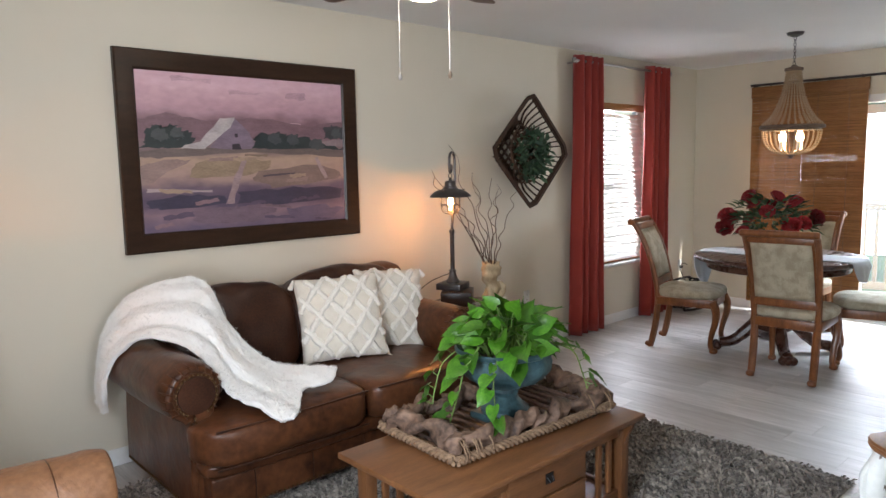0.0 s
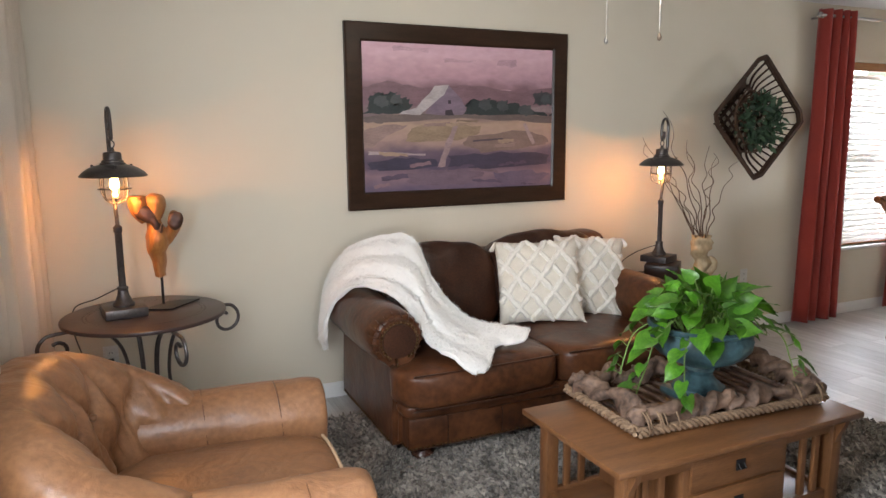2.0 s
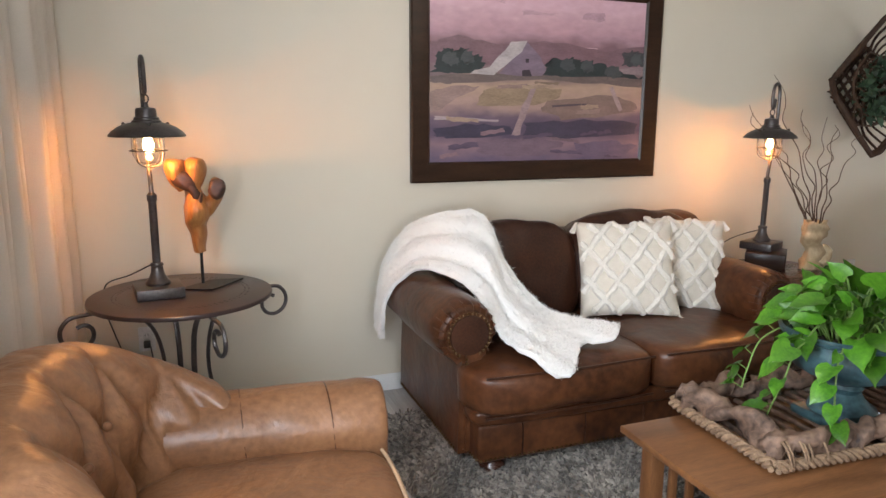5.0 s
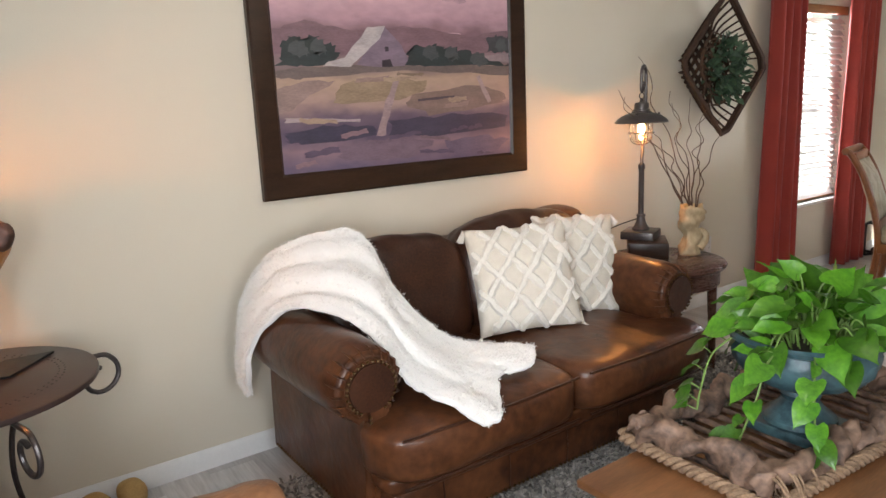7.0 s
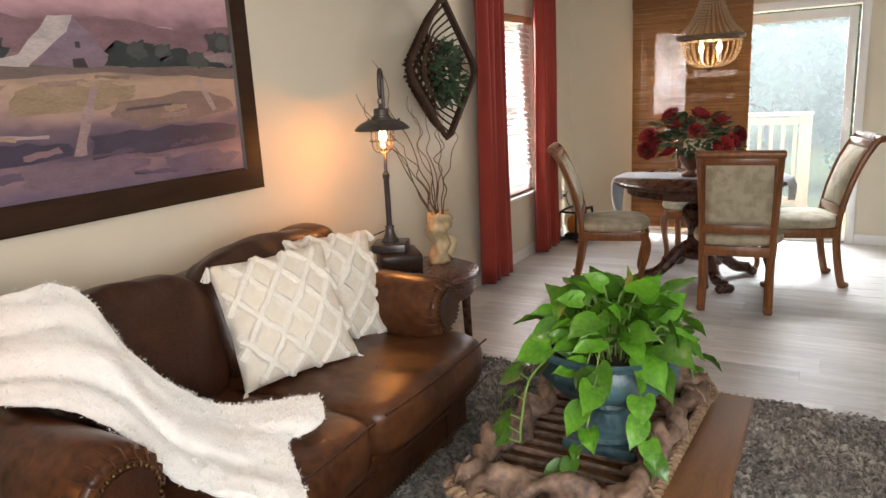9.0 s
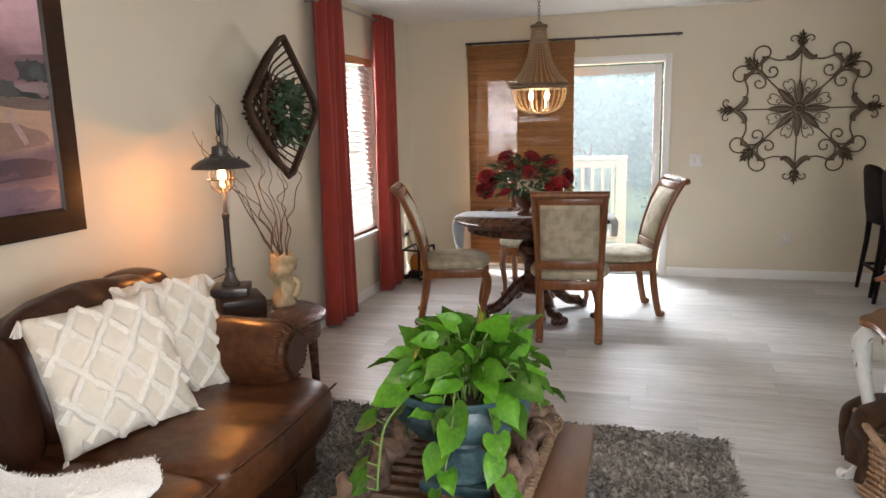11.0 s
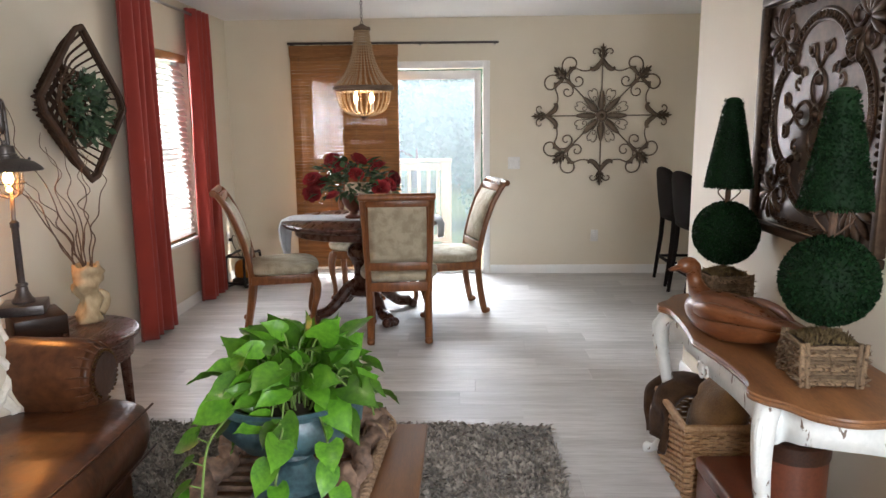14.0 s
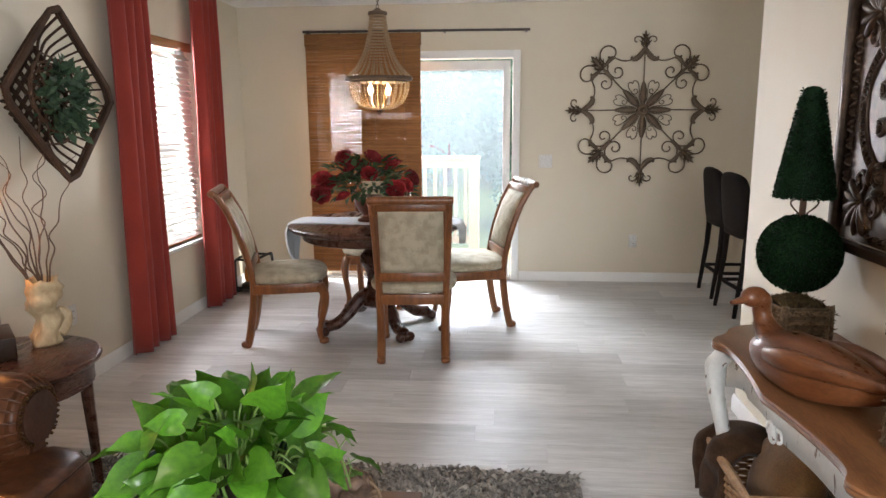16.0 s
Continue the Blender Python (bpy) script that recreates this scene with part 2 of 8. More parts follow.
M["sage"] = mat("sage_leaf", (0.068, 0.130, 0.066), (0.024, 0.052, 0.028), rough=0.6, scale=12, rand=0.35, transl=0.15)
M["twig"] = mat("twig_bark", (0.33, 0.225, 0.13), (0.14, 0.090, 0.055), rough=0.9, scale=20, fine=120, bump=0.8, rand=0.35)
M["branch"] = mat("brown_branch", (0.12, 0.065, 0.035), (0.06, 0.032, 0.02), rough=0.8, scale=20, bump=0.5)
M["moss"] = mat("dried_moss", (0.19, 0.135, 0.055), (0.08, 0.052, 0.022), rough=1.0, scale=40, bump=0.8)
M["palewood"] = mat("pale_root_wood", (0.56, 0.44, 0.27), (0.34, 0.24, 0.13), rough=0.6, scale=7, fine=50, stretch=(1, 1, 0.5), bump=0.4, bumpd=0.006)
M["carved"] = mat("carved_cedar", (0.40, 0.185, 0.052), (0.25, 0.085, 0.024), rough=0.42, scale=6, fine=40, stretch=(3, 3, 0.7), bump=0.15)
M["carved_dark"] = mat("dark_carving_wood", (0.085, 0.035, 0.018), (0.030, 0.014, 0.009), rough=0.5, scale=12, bump=0.4)
M["duck"] = mat("carved_brown_wood", (0.20, 0.070, 0.024), (0.10, 0.032, 0.011), rough=0.3, scale=4, fine=30, stretch=(0.8, 5, 5), bump=0.12)
M["whitewood"] = mat("distressed_white_paint", (0.80, 0.82, 0.80), (0.68, 0.71, 0.69), rough=0.5, scale=14, fine=70, bump=0.25, bumpd=0.002)
chipped(M["whitewood"], (0.16, 0.12, 0.09), 0.640, 24)
M["contop"] = mat("worn_brown_top", (0.27, 0.120, 0.046), (0.13, 0.052, 0.020), rough=0.38, scale=3.5, fine=40, stretch=(1, 5, 5), bump=0.12)
M["bronze"] = mat("embossed_bronze_tin", (0.085, 0.052, 0.032), (0.026, 0.015, 0.010), rough=0.42, spec=0.25, metal=0.45, scale=7, fine=50, bump=0.2, bumpd=0.002)
M["uphol"] = mat("damask_upholstery", (0.47, 0.42, 0.31), (0.33, 0.285, 0.20), rough=0.85, scale=14, fine=220, bump=0.4, bumpd=0.002, contrast=(0.44, 0.54))
M["runner"] = mat("grey_blue_cloth", (0.58, 0.60, 0.62), (0.48, 0.50, 0.52), rough=0.9, scale=12, fine=250, bump=0.4, bumpd=0.002)
M["rose"] = mat("burgundy_petal", (0.33, 0.020, 0.022), (0.17, 0.008, 0.012), rough=0.7, scale=20, rand=0.4, transl=0.1)
M["bead"] = mat("natural_wood_bead", (0.50, 0.36, 0.21), (0.38, 0.26, 0.15), rough=0.55, scale=30, transl=0.15)
M["greywood"] = mat("weathered_grey_wood", (0.19, 0.13, 0.085), (0.10, 0.066, 0.045), rough=0.7, scale=10, stretch=(1, 1, 8))
M["espresso"] = mat("espresso_leather", (0.014, 0.010, 0.009), (0.008, 0.006, 0.006), rough=0.6, scale=8, fine=120, bump=0.2, bumpd=0.001, spec=0.12)
M["plastic"] = mat("white_plastic", (0.80, 0.79, 0.76), rough=0.35, scale=3, bump=0.0)
M["slot"] = mat("dark_slot", (0.05, 0.05, 0.05), rough=0.6)
M["cord"] = mat("black_cord", (0.03, 0.026, 0.024), rough=0.5)
M["furbrown"] = mat("brown_plush_throw", (0.085, 0.046, 0.024), (0.035, 0.019, 0.011), rough=1.0, scale=20, fine=200, bump=0.9, bumpd=0.006, sheen=0.08, spec=0.1)
M["furgold"] = mat("golden_brown_plush", (0.26, 0.14, 0.045), (0.13, 0.065, 0.022), rough=1.0, scale=16, fine=200, bump=0.9, bumpd=0.006, sheen=0.4)
M["redbrown"] = mat("red_brown_case_leather", (0.17, 0.048, 0.022), (0.09, 0.026, 0.013), rough=0.38, scale=6, fine=80, bump=0.15)
M["orange"] = mat("orange_plastic", (0.70, 0.25, 0.03), rough=0.4)
M["nickel"] = mat("brushed_nickel", (0.50, 0.48, 0.45), rough=0.3, metal=1)
M["fanwood"] = mat("walnut_fan_blade", (0.09, 0.045, 0.025), rough=0.4, scale=4, stretch=(1, 8, 8))
M["bulb"] = glow("warm_bulb", (1.0, 0.62, 0.25), 22)
M["bulb_ch"] = glow("warm_candle_bulb", (1.0, 0.72, 0.40), 18)
M["fanbowl"] = glow("lit_frosted_glass", (1.0, 0.82, 0.58), 3)
M["glass"] = glass("clear_glass")
M["pane"] = glass("window_pane", (0.98, 1.0, 1.0))
M["pane"].node_tree.nodes["Principled BSDF"].inputs["IOR"].default_value = 1.06
M["honey_plush"] = mat("tan_plush", (0.50, 0.33, 0.13), (0.36, 0.22, 0.08), rough=1.0, scale=20, fine=150, bump=0.8)
M["bouquet_leaf"] = mat("bouquet_leaf", (0.075, 0.13, 0.05), (0.03, 0.06, 0.022), rough=0.6, scale=12, rand=0.4, transl=0.15)
M["medal"] = mat("aged_bronze_iron", (0.150, 0.110, 0.070), (0.075, 0.054, 0.036), rough=0.5, metal=0.5, scale=14, fine=90, bump=0.2)
M["hazy"] = hazy_pane()
M["deck"] = mat("weathered_deck_wood", (0.33, 0.23, 0.125), (0.22, 0.15, 0.08), rough=0.8, scale=5, stretch=(1, 6, 6))
M["grass"] = mat("lawn", (0.09, 0.14, 0.035), (0.05, 0.09, 0.02), rough=0.95, scale=3, fine=30, bump=0.5)
# leaf colour paled and blued to carry the distant haze
M["treeleaf"] = mat("hazy_tree_leaf", (0.15, 0.29, 0.19), (0.09, 0.20, 0.15), rough=0.8, scale=2, fine=20, transl=0.3, bump=0)
M["bark"] = mat("tree_bark", (0.12, 0.09, 0.07), rough=0.95, scale=6)

# ---------------- shapes ----------------
def thing(name, label, category, m=None, group="", kind=""):
    e = new(name)
    e.empty_display_size = 0.1
    if m is not None:
        e.matrix_world = m
    return tagged(e, label, category, group, kind)


def mesh_of(name, bm, material, smooth=True, recalc=True):
    if recalc:
        bmesh.ops.recalc_face_normals(bm, faces=bm.faces)
    me = bpy.data.meshes.new(name)
    bm.to_mesh(me)
    bm.free()
    me.materials.append(material)
    if smooth:
        me.shade_smooth()
    return me


def hard(me, angle=35):
    me.set_sharp_from_angle(angle=radians(angle))
    return me


def part(name, bm, material, parent, label="", smooth=True, angle=35):
    me = mesh_of(name, bm, material, smooth)
    if smooth and angle:
        hard(me, angle)
    o = new(name, me)
    if parent is not None:
        o.parent = parent
    if label:
        o["label"] = label
    return o


def setting(name, bm, material, label, category, angle=35):
    o = part(name, bm, material, None, "", True, angle)
    return tagged(o, label, category, "", "structure")


def box(bm, x0, y0, z0, x1, y1, z1, bev=0.0, seg=2, m=None):
    r = bmesh.ops.create_cube(bm, size=1.0)
    vs = r["verts"]
    sx, sy, sz = abs(x1 - x0), abs(y1 - y0), abs(z1 - z0)
    bmesh.ops.scale(bm, vec=(sx, sy, sz), verts=vs)
    bmesh.ops.translate(bm, vec=((x0 + x1) / 2, (y0 + y1) / 2, (z0 + z1) / 2), verts=vs)
    if m is not None:
        bmesh.ops.transform(bm, matrix=m, verts=vs)
    if bev:
        es = list({e for v in vs for e in v.link_edges})
        bmesh.ops.bevel(bm, geom=es, offset=min(bev, 0.45 * min(sx, sy, sz)), segments=seg, affect="EDGES", profile=0.5)
    return bm


def nb(*a, **k):
    return box(bmesh.new(), *a, **k)


def tube(bm, pts, r, n=8, closed=False, caps=True, flat=1.0):
    """A round bar along pts; r: one radius or one for each point; flat squeezes it along its second axis."""
    pts = [Vector(p) for p in pts]
    k = len(pts)
    rs = r if isinstance(r, (list, tuple)) else [r] * k
    rings = []
    up = None
    for i, p in enumerate(pts):
        a = pts[(i - 1) % k] if (closed or i > 0) else p
        b = pts[(i + 1) % k] if (closed or i < k - 1) else p
        d = (b - a).normalized()
        if up is None:
            up = Vector((0, 0, 1)) if abs(d.z) < 0.9 else Vector((1, 0, 0))
        s = d.cross(up)
        if s.length < 1e-5:
            s = d.orthogonal()
        s.normalize()
        up = s.cross(d).normalized()
        rings.append([bm.verts.new(p + (s * math.cos(2 * math.pi * j / n) + up * flat * math.sin(2 * math.pi * j / n)) * rs[i]) for j in range(n)])
    for i in range(k if closed else k - 1):
        A, B = rings[i], rings[(i + 1) % k]
        for j in range(n):
            bm.faces.new((A[j], A[(j + 1) % n], B[(j + 1) % n], B[j]))
    if caps and not closed:
        bm.faces.new(rings[0][::-1])
        bm.faces.new(rings[-1])
    return bm


def lathe(bm, prof, n=24, c=(0, 0, 0), squash=1.0):
    """A turned shape about z through c; prof: (radius, height) from below."""
    rings = []
    for r, z in prof:
        if r < 1e-4:
            rings.append([bm.verts.new((c[0], c[1], c[2] + z))])
        else:
            rings.append([bm.verts.new((c[0] + r * math.cos(2 * math.pi * j / n), c[1] + squash * r * math.sin(2 * math.pi * j / n), c[2] + z)) for j in range(n)])
    for A, B in zip(rings, rings[1:]):
        for j in range(n):
            a, b = A[j % len(A)], A[(j + 1) % len(A)]
            c2, d = B[(j + 1) % len(B)], B[j % len(B)]
            f = [v for i, v in enumerate((a, b, c2, d)) if v not in (a, b, c2, d)[:i]]
            if len(f) > 2:
                bm.faces.new(f)
    for R in (rings[0], rings[-1]):
        if len(R) > 2:
            bm.faces.new(R)
    return bm


def cushion(bm, cx, cy, cz, sx, sy, sz, p=5.0, n=12, puff=0.12, wob=0.004, m=None):
    """A stuffed block: rounded edges, bulging faces."""
    r = bmesh.ops.create_cube(bm, size=2.0)
    es = list({e for v in r["verts"] for e in v.link_edges})
    before = set(bm.verts) - set(r["verts"])
    bmesh.ops.subdivide_edges(bm, edges=es, cuts=n, use_grid_fill=True)
    vs = [v for v in bm.verts if v not in before]
    for v in vs:
        x, y, z = v.co
        l = (abs(x) ** p + abs(y) ** p + abs(z) ** p) ** (1 / p)
        x, y, z = x / l, y / l, z / l
        x *= 1 + puff * (1 - y * y) * (1 - z * z) * 0.4
        y *= 1 + puff * (1 - x * x) * (1 - z * z) * 0.6
        z *= 1 + puff * max(0, 1 - x * x) * max(0, 1 - y * y)
        q = Vector((x * sx / 2, y * sy / 2, z * sz / 2))
        if wob:
            q += noise.noise_vector(q * 9 + Vector((cx, cy, cz)) * 7) * wob
        v.co = q
    if m is not None:
        bmesh.ops.transform(bm, matrix=m, verts=vs)
    bmesh.ops.translate(bm, vec=(cx, cy, cz), verts=vs)
    return bm


def arc(cx, cz, r, a0, a1, n=12):
    return [(cx + r * math.cos(radians(a0 + (a1 - a0) * i / n)), cz + r * math.sin(radians(a0 + (a1 - a0) * i / n))) for i in range(n + 1)]


def prism(bm, poly, axis, lo, hi):
    """A flat outline pushed from lo to hi along an axis ('x', 'y' or 'z')."""
    def at(p, h):
        return {"x": (h, p[0], p[1]), "y": (p[0], h, p[1]), "z": (p[0], p[1], h)}[axis]
    A = [bm.verts.new(at(p, lo)) for p in poly]
    B = [bm.verts.new(at(p, hi)) for p in poly]
    k = len(poly)
    for i in range(k):
        bm.faces.new((A[i], A[(i + 1) % k], B[(i + 1) % k], B[i]))
    bm.faces.new(A[::-1])
    bm.faces.new(B)
    return bm


def smooth_path(ctrl, n=8):
    """A smooth line through the given points."""
    P = [Vector(c) for c in ctrl]
    out = []
    for i in range(len(P) - 1):
        p0, p1, p2, p3 = P[max(i - 1, 0)], P[i], P[i + 1], P[min(i + 2, len(P) - 1)]
        for k in range(n):
            t = k / n
            out.append(0.5 * ((2 * p1) + (p2 - p0) * t + (2 * p0 - 5 * p1 + 4 * p2 - p3) * t * t + (3 * p1 - p0 - 3 * p2 + p3) * t ** 3))
    out.append(P[-1])
    return out


# ---------------- structure ----------------
CEIL, XW, XE, YS, YK = 2.44, -1.85, 5.6, -3.53, -5.9
T = 0.14


def wall_run(bm, a, b, fixed, out, axis, holes):
    """A wall from a to b along an axis, its face at fixed, thickness to out; holes: (from, to, sill, head)."""
    def blk(u0, u1, z0, z1):
        if u1 - u0 < 1e-3 or z1 - z0 < 1e-3:
            return
        if axis == "x":
            box(bm, u0, fixed, z0, u1, out, z1)
        else:
            box(bm, fixed, u0, z0, out, u1, z1)
    u = a
    for h0, h1, s, t in sorted(holes):
        blk(u, h0, 0, CEIL)
        blk(h0, h1, 0, s)
        blk(h0, h1, t, CEIL)
        u = h1
    blk(u, b, 0, CEIL)
    return bm


NWIN = (3.82, 4.62, 0.56, 2.03)
WWIN = (-3.24, -0.80, 0.62, 2.03)
DOOR = (-2.44, -0.70, 0.0, 1.98)
setting("wall_north", wall_run(bmesh.new(), XW - T, XE + T, 0.0, T, "x", [NWIN]), M["wall"], "greige painted wall with one window and a large picture", "wall")
setting("wall_east", wall_run(bmesh.new(), YK, 0.0, XE, XE + T, "y", [DOOR]), M["wall"], "greige painted wall with a sliding glass door", "wall")
setting("wall_west", wall_run(bmesh.new(), YK, 0.0, XW, XW - T, "y", [WWIN]), M["wall"], "greige painted wall with a curtained window", "wall")
setting("wall_south", wall_run(bmesh.new(), XW - T, XE + T, YK, YK - T, "x", [(-1.5, -0.5, 0.9, 2.03)]), M["wall"], "plain greige painted wall of the hall and kitchen", "wall")
setting("wall_console", nb(0.1, YS - 0.12, 0, 2.79, YS, CEIL, 0.004), M["wall"], "greige painted wall behind the white console table", "wall")
setting("ceiling", nb(XW - T, YK - T, CEIL, XE + T, T, CEIL + 0.12), M["ceil"], "flat white textured ceiling", "ceiling")


def baseboard(x0, y0, x1, y1, nx, ny, name="baseboard"):
    """nx, ny: the way into the room."""
    b = bmesh.new()
    prof = [(0, 0), (0.014, 0), (0.014, 0.062), (0.010, 0.074), (0.006, 0.085), (0, 0.085)]
    rings = []
    for px, py in ((x0, y0), (x1, y1)):
        rings.append([b.verts.new((px + nx * d, py + ny * d, z)) for d, z in prof])
    for j in range(len(prof)):
        k = (j + 1) % len(prof)
        b.faces.new((rings[0][j], rings[0][k], rings[1][k], rings[1][j]))
    b.faces.new(rings[0])
    b.faces.new(rings[1][::-1])
    return setting(name, b, M["trim"], "white painted wooden baseboard along the wall", "baseboard")


baseboard(XW, 0, XE, 0, 0, -1)
baseboard(XE, 0, XE, DOOR[1] + 0.07, -1, 0)
baseboard(XE, DOOR[0] - 0.07, XE, YK, -1, 0)
baseboard(XW, 0, XW, YK, 1, 0)
baseboard(0.1, YS, 2.79, YS, 0, 1)
baseboard(2.79, YS - 0.12, 2.79, YS, 1, 0)


def panes(name, axis, fixed, a, b, z0, z1, label, rails=True, fw=0.05, depth=0.06):
    """A window in an opening: frame bars and panes."""
    w = tagged(new(name), label, "window", "", "structure")
    mid = (z0 + z1) / 2
    def bar(n, u0, u1, h0, h1, d=depth, mt="trim"):
        q = bmesh.new()
        if axis == "x":
            box(q, u0, fixed - d / 2, h0, u1, fixed + d / 2, h1, 0.004)
        else:
            box(q, fixed - d / 2, u0, h0, fixed + d / 2, u1, h1, 0.004)
        return part(n, q, M[mt], w)
    bar("window_frame", a, a + fw, z0, z1)
    bar("window_frame", b - fw, b, z0, z1)
    bar("window_frame", a + fw, b - fw, z1 - fw, z1)
    bar("window_frame", a + fw, b - fw, z0, z0 + fw)
    if rails:
        bar("window_frame", a + fw, b - fw, mid - 0.025, mid + 0.025)
        sets = ((z0 + fw, mid - 0.025), (mid + 0.025, z1 - fw))
    else:
        sets = ((z0 + fw, z1 - fw),)
    for h0, h1 in sets:
        o = bar("pane", a + fw, b - fw, h0, h1, 0.006, "pane")
        o.visible_shadow = False
    return w


panes("window_1", "x", 0.09, NWIN[0], NWIN[1], NWIN[2], NWIN[3], "white double-hung window behind slatted blinds")
panes("window_2", "y", XW - 0.09, WWIN[0], WWIN[1], WWIN[2], WWIN[3], "white double-hung window behind cream curtains")
# unseen hall window, added to go with the fill lamp
panes("window_3", "x", YK - 0.09, -1.5, -0.5, 0.9, 2.03, "white window out of view in the hall, added for fill light")
sill = setting("window_sill", nb(NWIN[0] - 0.03, -0.03, NWIN[2] - 0.025, NWIN[1] + 0.03, 0.09, NWIN[2], 0.004), M["trim"], "white painted sill under the blinds", "sill")

# sliding glass door with its casing
d0, d1, dh = DOOR[0], DOOR[1], DOOR[3]
dr = tagged(new("door_1"), "white sliding glass door, half covered by a bamboo shade", "door", "", "structure")
for n, y0, y1, z0, z1 in (("casing", d0 - 0.065, d0, 0, dh + 0.065), ("casing", d1, d1 + 0.065, 0, dh + 0.065), ("casing", d0, d1, dh, dh + 0.065)):
    part(n, nb(XE - 0.018, y0, z0, XE - 0.001, y1, z1, 0.004), M["trim"], dr)
ym = (d0 + d1) / 2
for s0, s1, xx in ((d0 + 0.02, ym + 0.03, XE + 0.05), (ym - 0.03, d1 - 0.02, XE + 0.10)):
    for y0, y1, z0, z1 in ((s0, s0 + 0.065, 0.03, dh - 0.02), (s1 - 0.065, s1, 0.03, dh - 0.02), (s0 + 0.065, s1 - 0.065, dh - 0.10, dh - 0.02), (s0 + 0.065, s1 - 0.065, 0.03, 0.12)):
        part("door_frame", nb(xx - 0.02, y0, z0, xx + 0.02, y1, z1, 0.004), M["trim"], dr)
    o = part("pane", nb(xx - 0.003, s0 + 0.065, 0.12, xx + 0.003, s1 - 0.065, dh - 0.10), M["hazy"], dr)
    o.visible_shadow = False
part("threshold", nb(XE - 0.005, d0, 0.0, XE + T, d1, 0.03, 0.004), M["nickel"], dr)
hb = tube(bmesh.new(), smooth_path([(XE + 0.025, d0 + 0.05, 0.98), (XE - 0.02, d0 + 0.05, 0.99), (XE - 0.025, d0 + 0.05, 1.06), (XE - 0.02, d0 + 0.05, 1.13), (XE + 0.025, d0 + 0.05, 1.14)], 4), 0.007)
part("door_handle", hb, M["trim"], dr)


def loft_x(bm, x0, x1, section, nx=24, p=7.0, wob=0.005):
    """A bar along x of the given (y, z) section, rounded off at both ends."""
    cy, cz = sum(a for a, _ in section) / len(section), sum(c for _, c in section) / len(section)
    rings = []
    for i in range(nx + 1):
        t = -math.cos(math.pi * i / nx)
        s = max(0.02, (1 - abs(t) ** p) ** (1 / p) if abs(t) < 1 else 0.02)
        s = 0.55 + 0.45 * s if abs(t) < 0.9999 else 0.5
        ring = []
        for y, z in section:
            v = Vector((x0 + (x1 - x0) * (t + 1) / 2, cy + (y - cy) * s, cz + (z - cz) * s))
            v += noise.noise_vector(v * 9) * wob + noise.noise_vector(v * 23) * wob * 0.4
            ring.append(bm.verts.new(v))
        rings.append(ring)
    k = len(section)
    for A, B in zip(rings, rings[1:]):
        for j in range(k):
            bm.faces.new((A[j], A[(j + 1) % k], B[(j + 1) % k], B[j]))
    bm.faces.new(rings[0][::-1])
    bm.faces.new(rings[-1])
    return bm

# ---------------- curtains and shades ----------------
def drape(name, label, material, m, width, height, folds, depth, flare=0.0, group="", n_u=90, n_v=18, rough=0.0):
    """A pleated curtain panel: local x along the rod, z up from the hem, grommets at the head."""
    c = thing(name, label, "curtain", m, group)
    b = bmesh.new()
    rows = []
    for j in range(n_v + 1):
        v = j / n_v
        row = []
        for i in range(n_u + 1):
            u = i / n_u
            spread = 1 + flare * (1 - v) ** 1.5
            x = (u - 0.5) * width * spread
            w = math.sin(2 * math.pi * folds * u + 0.5 * math.sin(3.1 * v + 4 * u))
            w2 = math.sin(2 * math.pi * folds * 0.47 * u + 1.7 + 2.2 * v)
            y = depth * (0.75 * w + 0.35 * w2 * (1 - v) + 0.15 * noise.noise(Vector((u * 9, v * 3, width))))
            x += 0.012 * noise.noise(Vector((u * 5, v * 4, 3.3)))
            row.append(b.verts.new((x, y, height * v)))
        rows.append(row)
    for A, B in zip(rows, rows[1:]):
        for i in range(n_u):
            b.faces.new((A[i], A[i + 1], B[i + 1], B[i]))
    o = part("cloth", b, material, c, "", True, 0)
    md = o.modifiers.new("thick", "SOLIDIFY")
    md.thickness = 0.004
    return c


red_g = "red curtain panels"
drape("curtain", "floor-length brick red curtain panel beside the sofa table", M["red"], pose(3.56, -0.10, 0.02), 0.37, 2.36, 4, 0.05, 0.26, red_g)
drape("curtain", "floor-length brick red curtain panel in the dining corner", M["red"], pose(4.66, -0.10, 0.02), 0.37, 2.36, 4, 0.05, 0.22, red_g)
rod = thing("curtain_rod", "thin pale metal curtain rod over the window", "curtain rod")
part("rod", tube(bmesh.new(), [(3.36, -0.10, 2.335), (4.88, -0.10, 2.335)], 0.011), M["nickel"], rod)
for xx in (3.36, 4.88):
    part("finial", lathe(bmesh.new(), [(0, -0.022), (0.015, -0.018), (0.02, 0), (0.015, 0.018), (0, 0.022)], 12, (xx, -0.10, 2.335)), M["nickel"], rod)
    part("bracket", nb(xx + (0.03 if xx < 4 else -0.05), -0.10, 2.315, xx + (0.05 if xx < 4 else -0.03), -0.002, 2.33, 0.003), M["nickel"], rod)
cream_g = "cream curtain panels"
drape("curtain", "full-length cream curtain panel hanging by the corner table", M["cream"], pose(XW + 0.10, -0.37, 0.02, 0, 0, 90), 0.56, 2.34, 5, 0.045, 0.10, cream_g)
drape("curtain", "full-length cream curtain panel hanging in shade between the others", M["cream"], pose(XW + 0.075, -1.10, 0.02, 0, 0, 90), 0.78, 2.34, 6, 0.04, 0.10, cream_g)
drape("curtain", "full-length cream curtain panel behind the tan armchair", M["cream"], pose(XW + 0.12, -2.03, 0.02, 0, 0, 90), 0.84, 2.34, 7, 0.05, 0.06, cream_g)
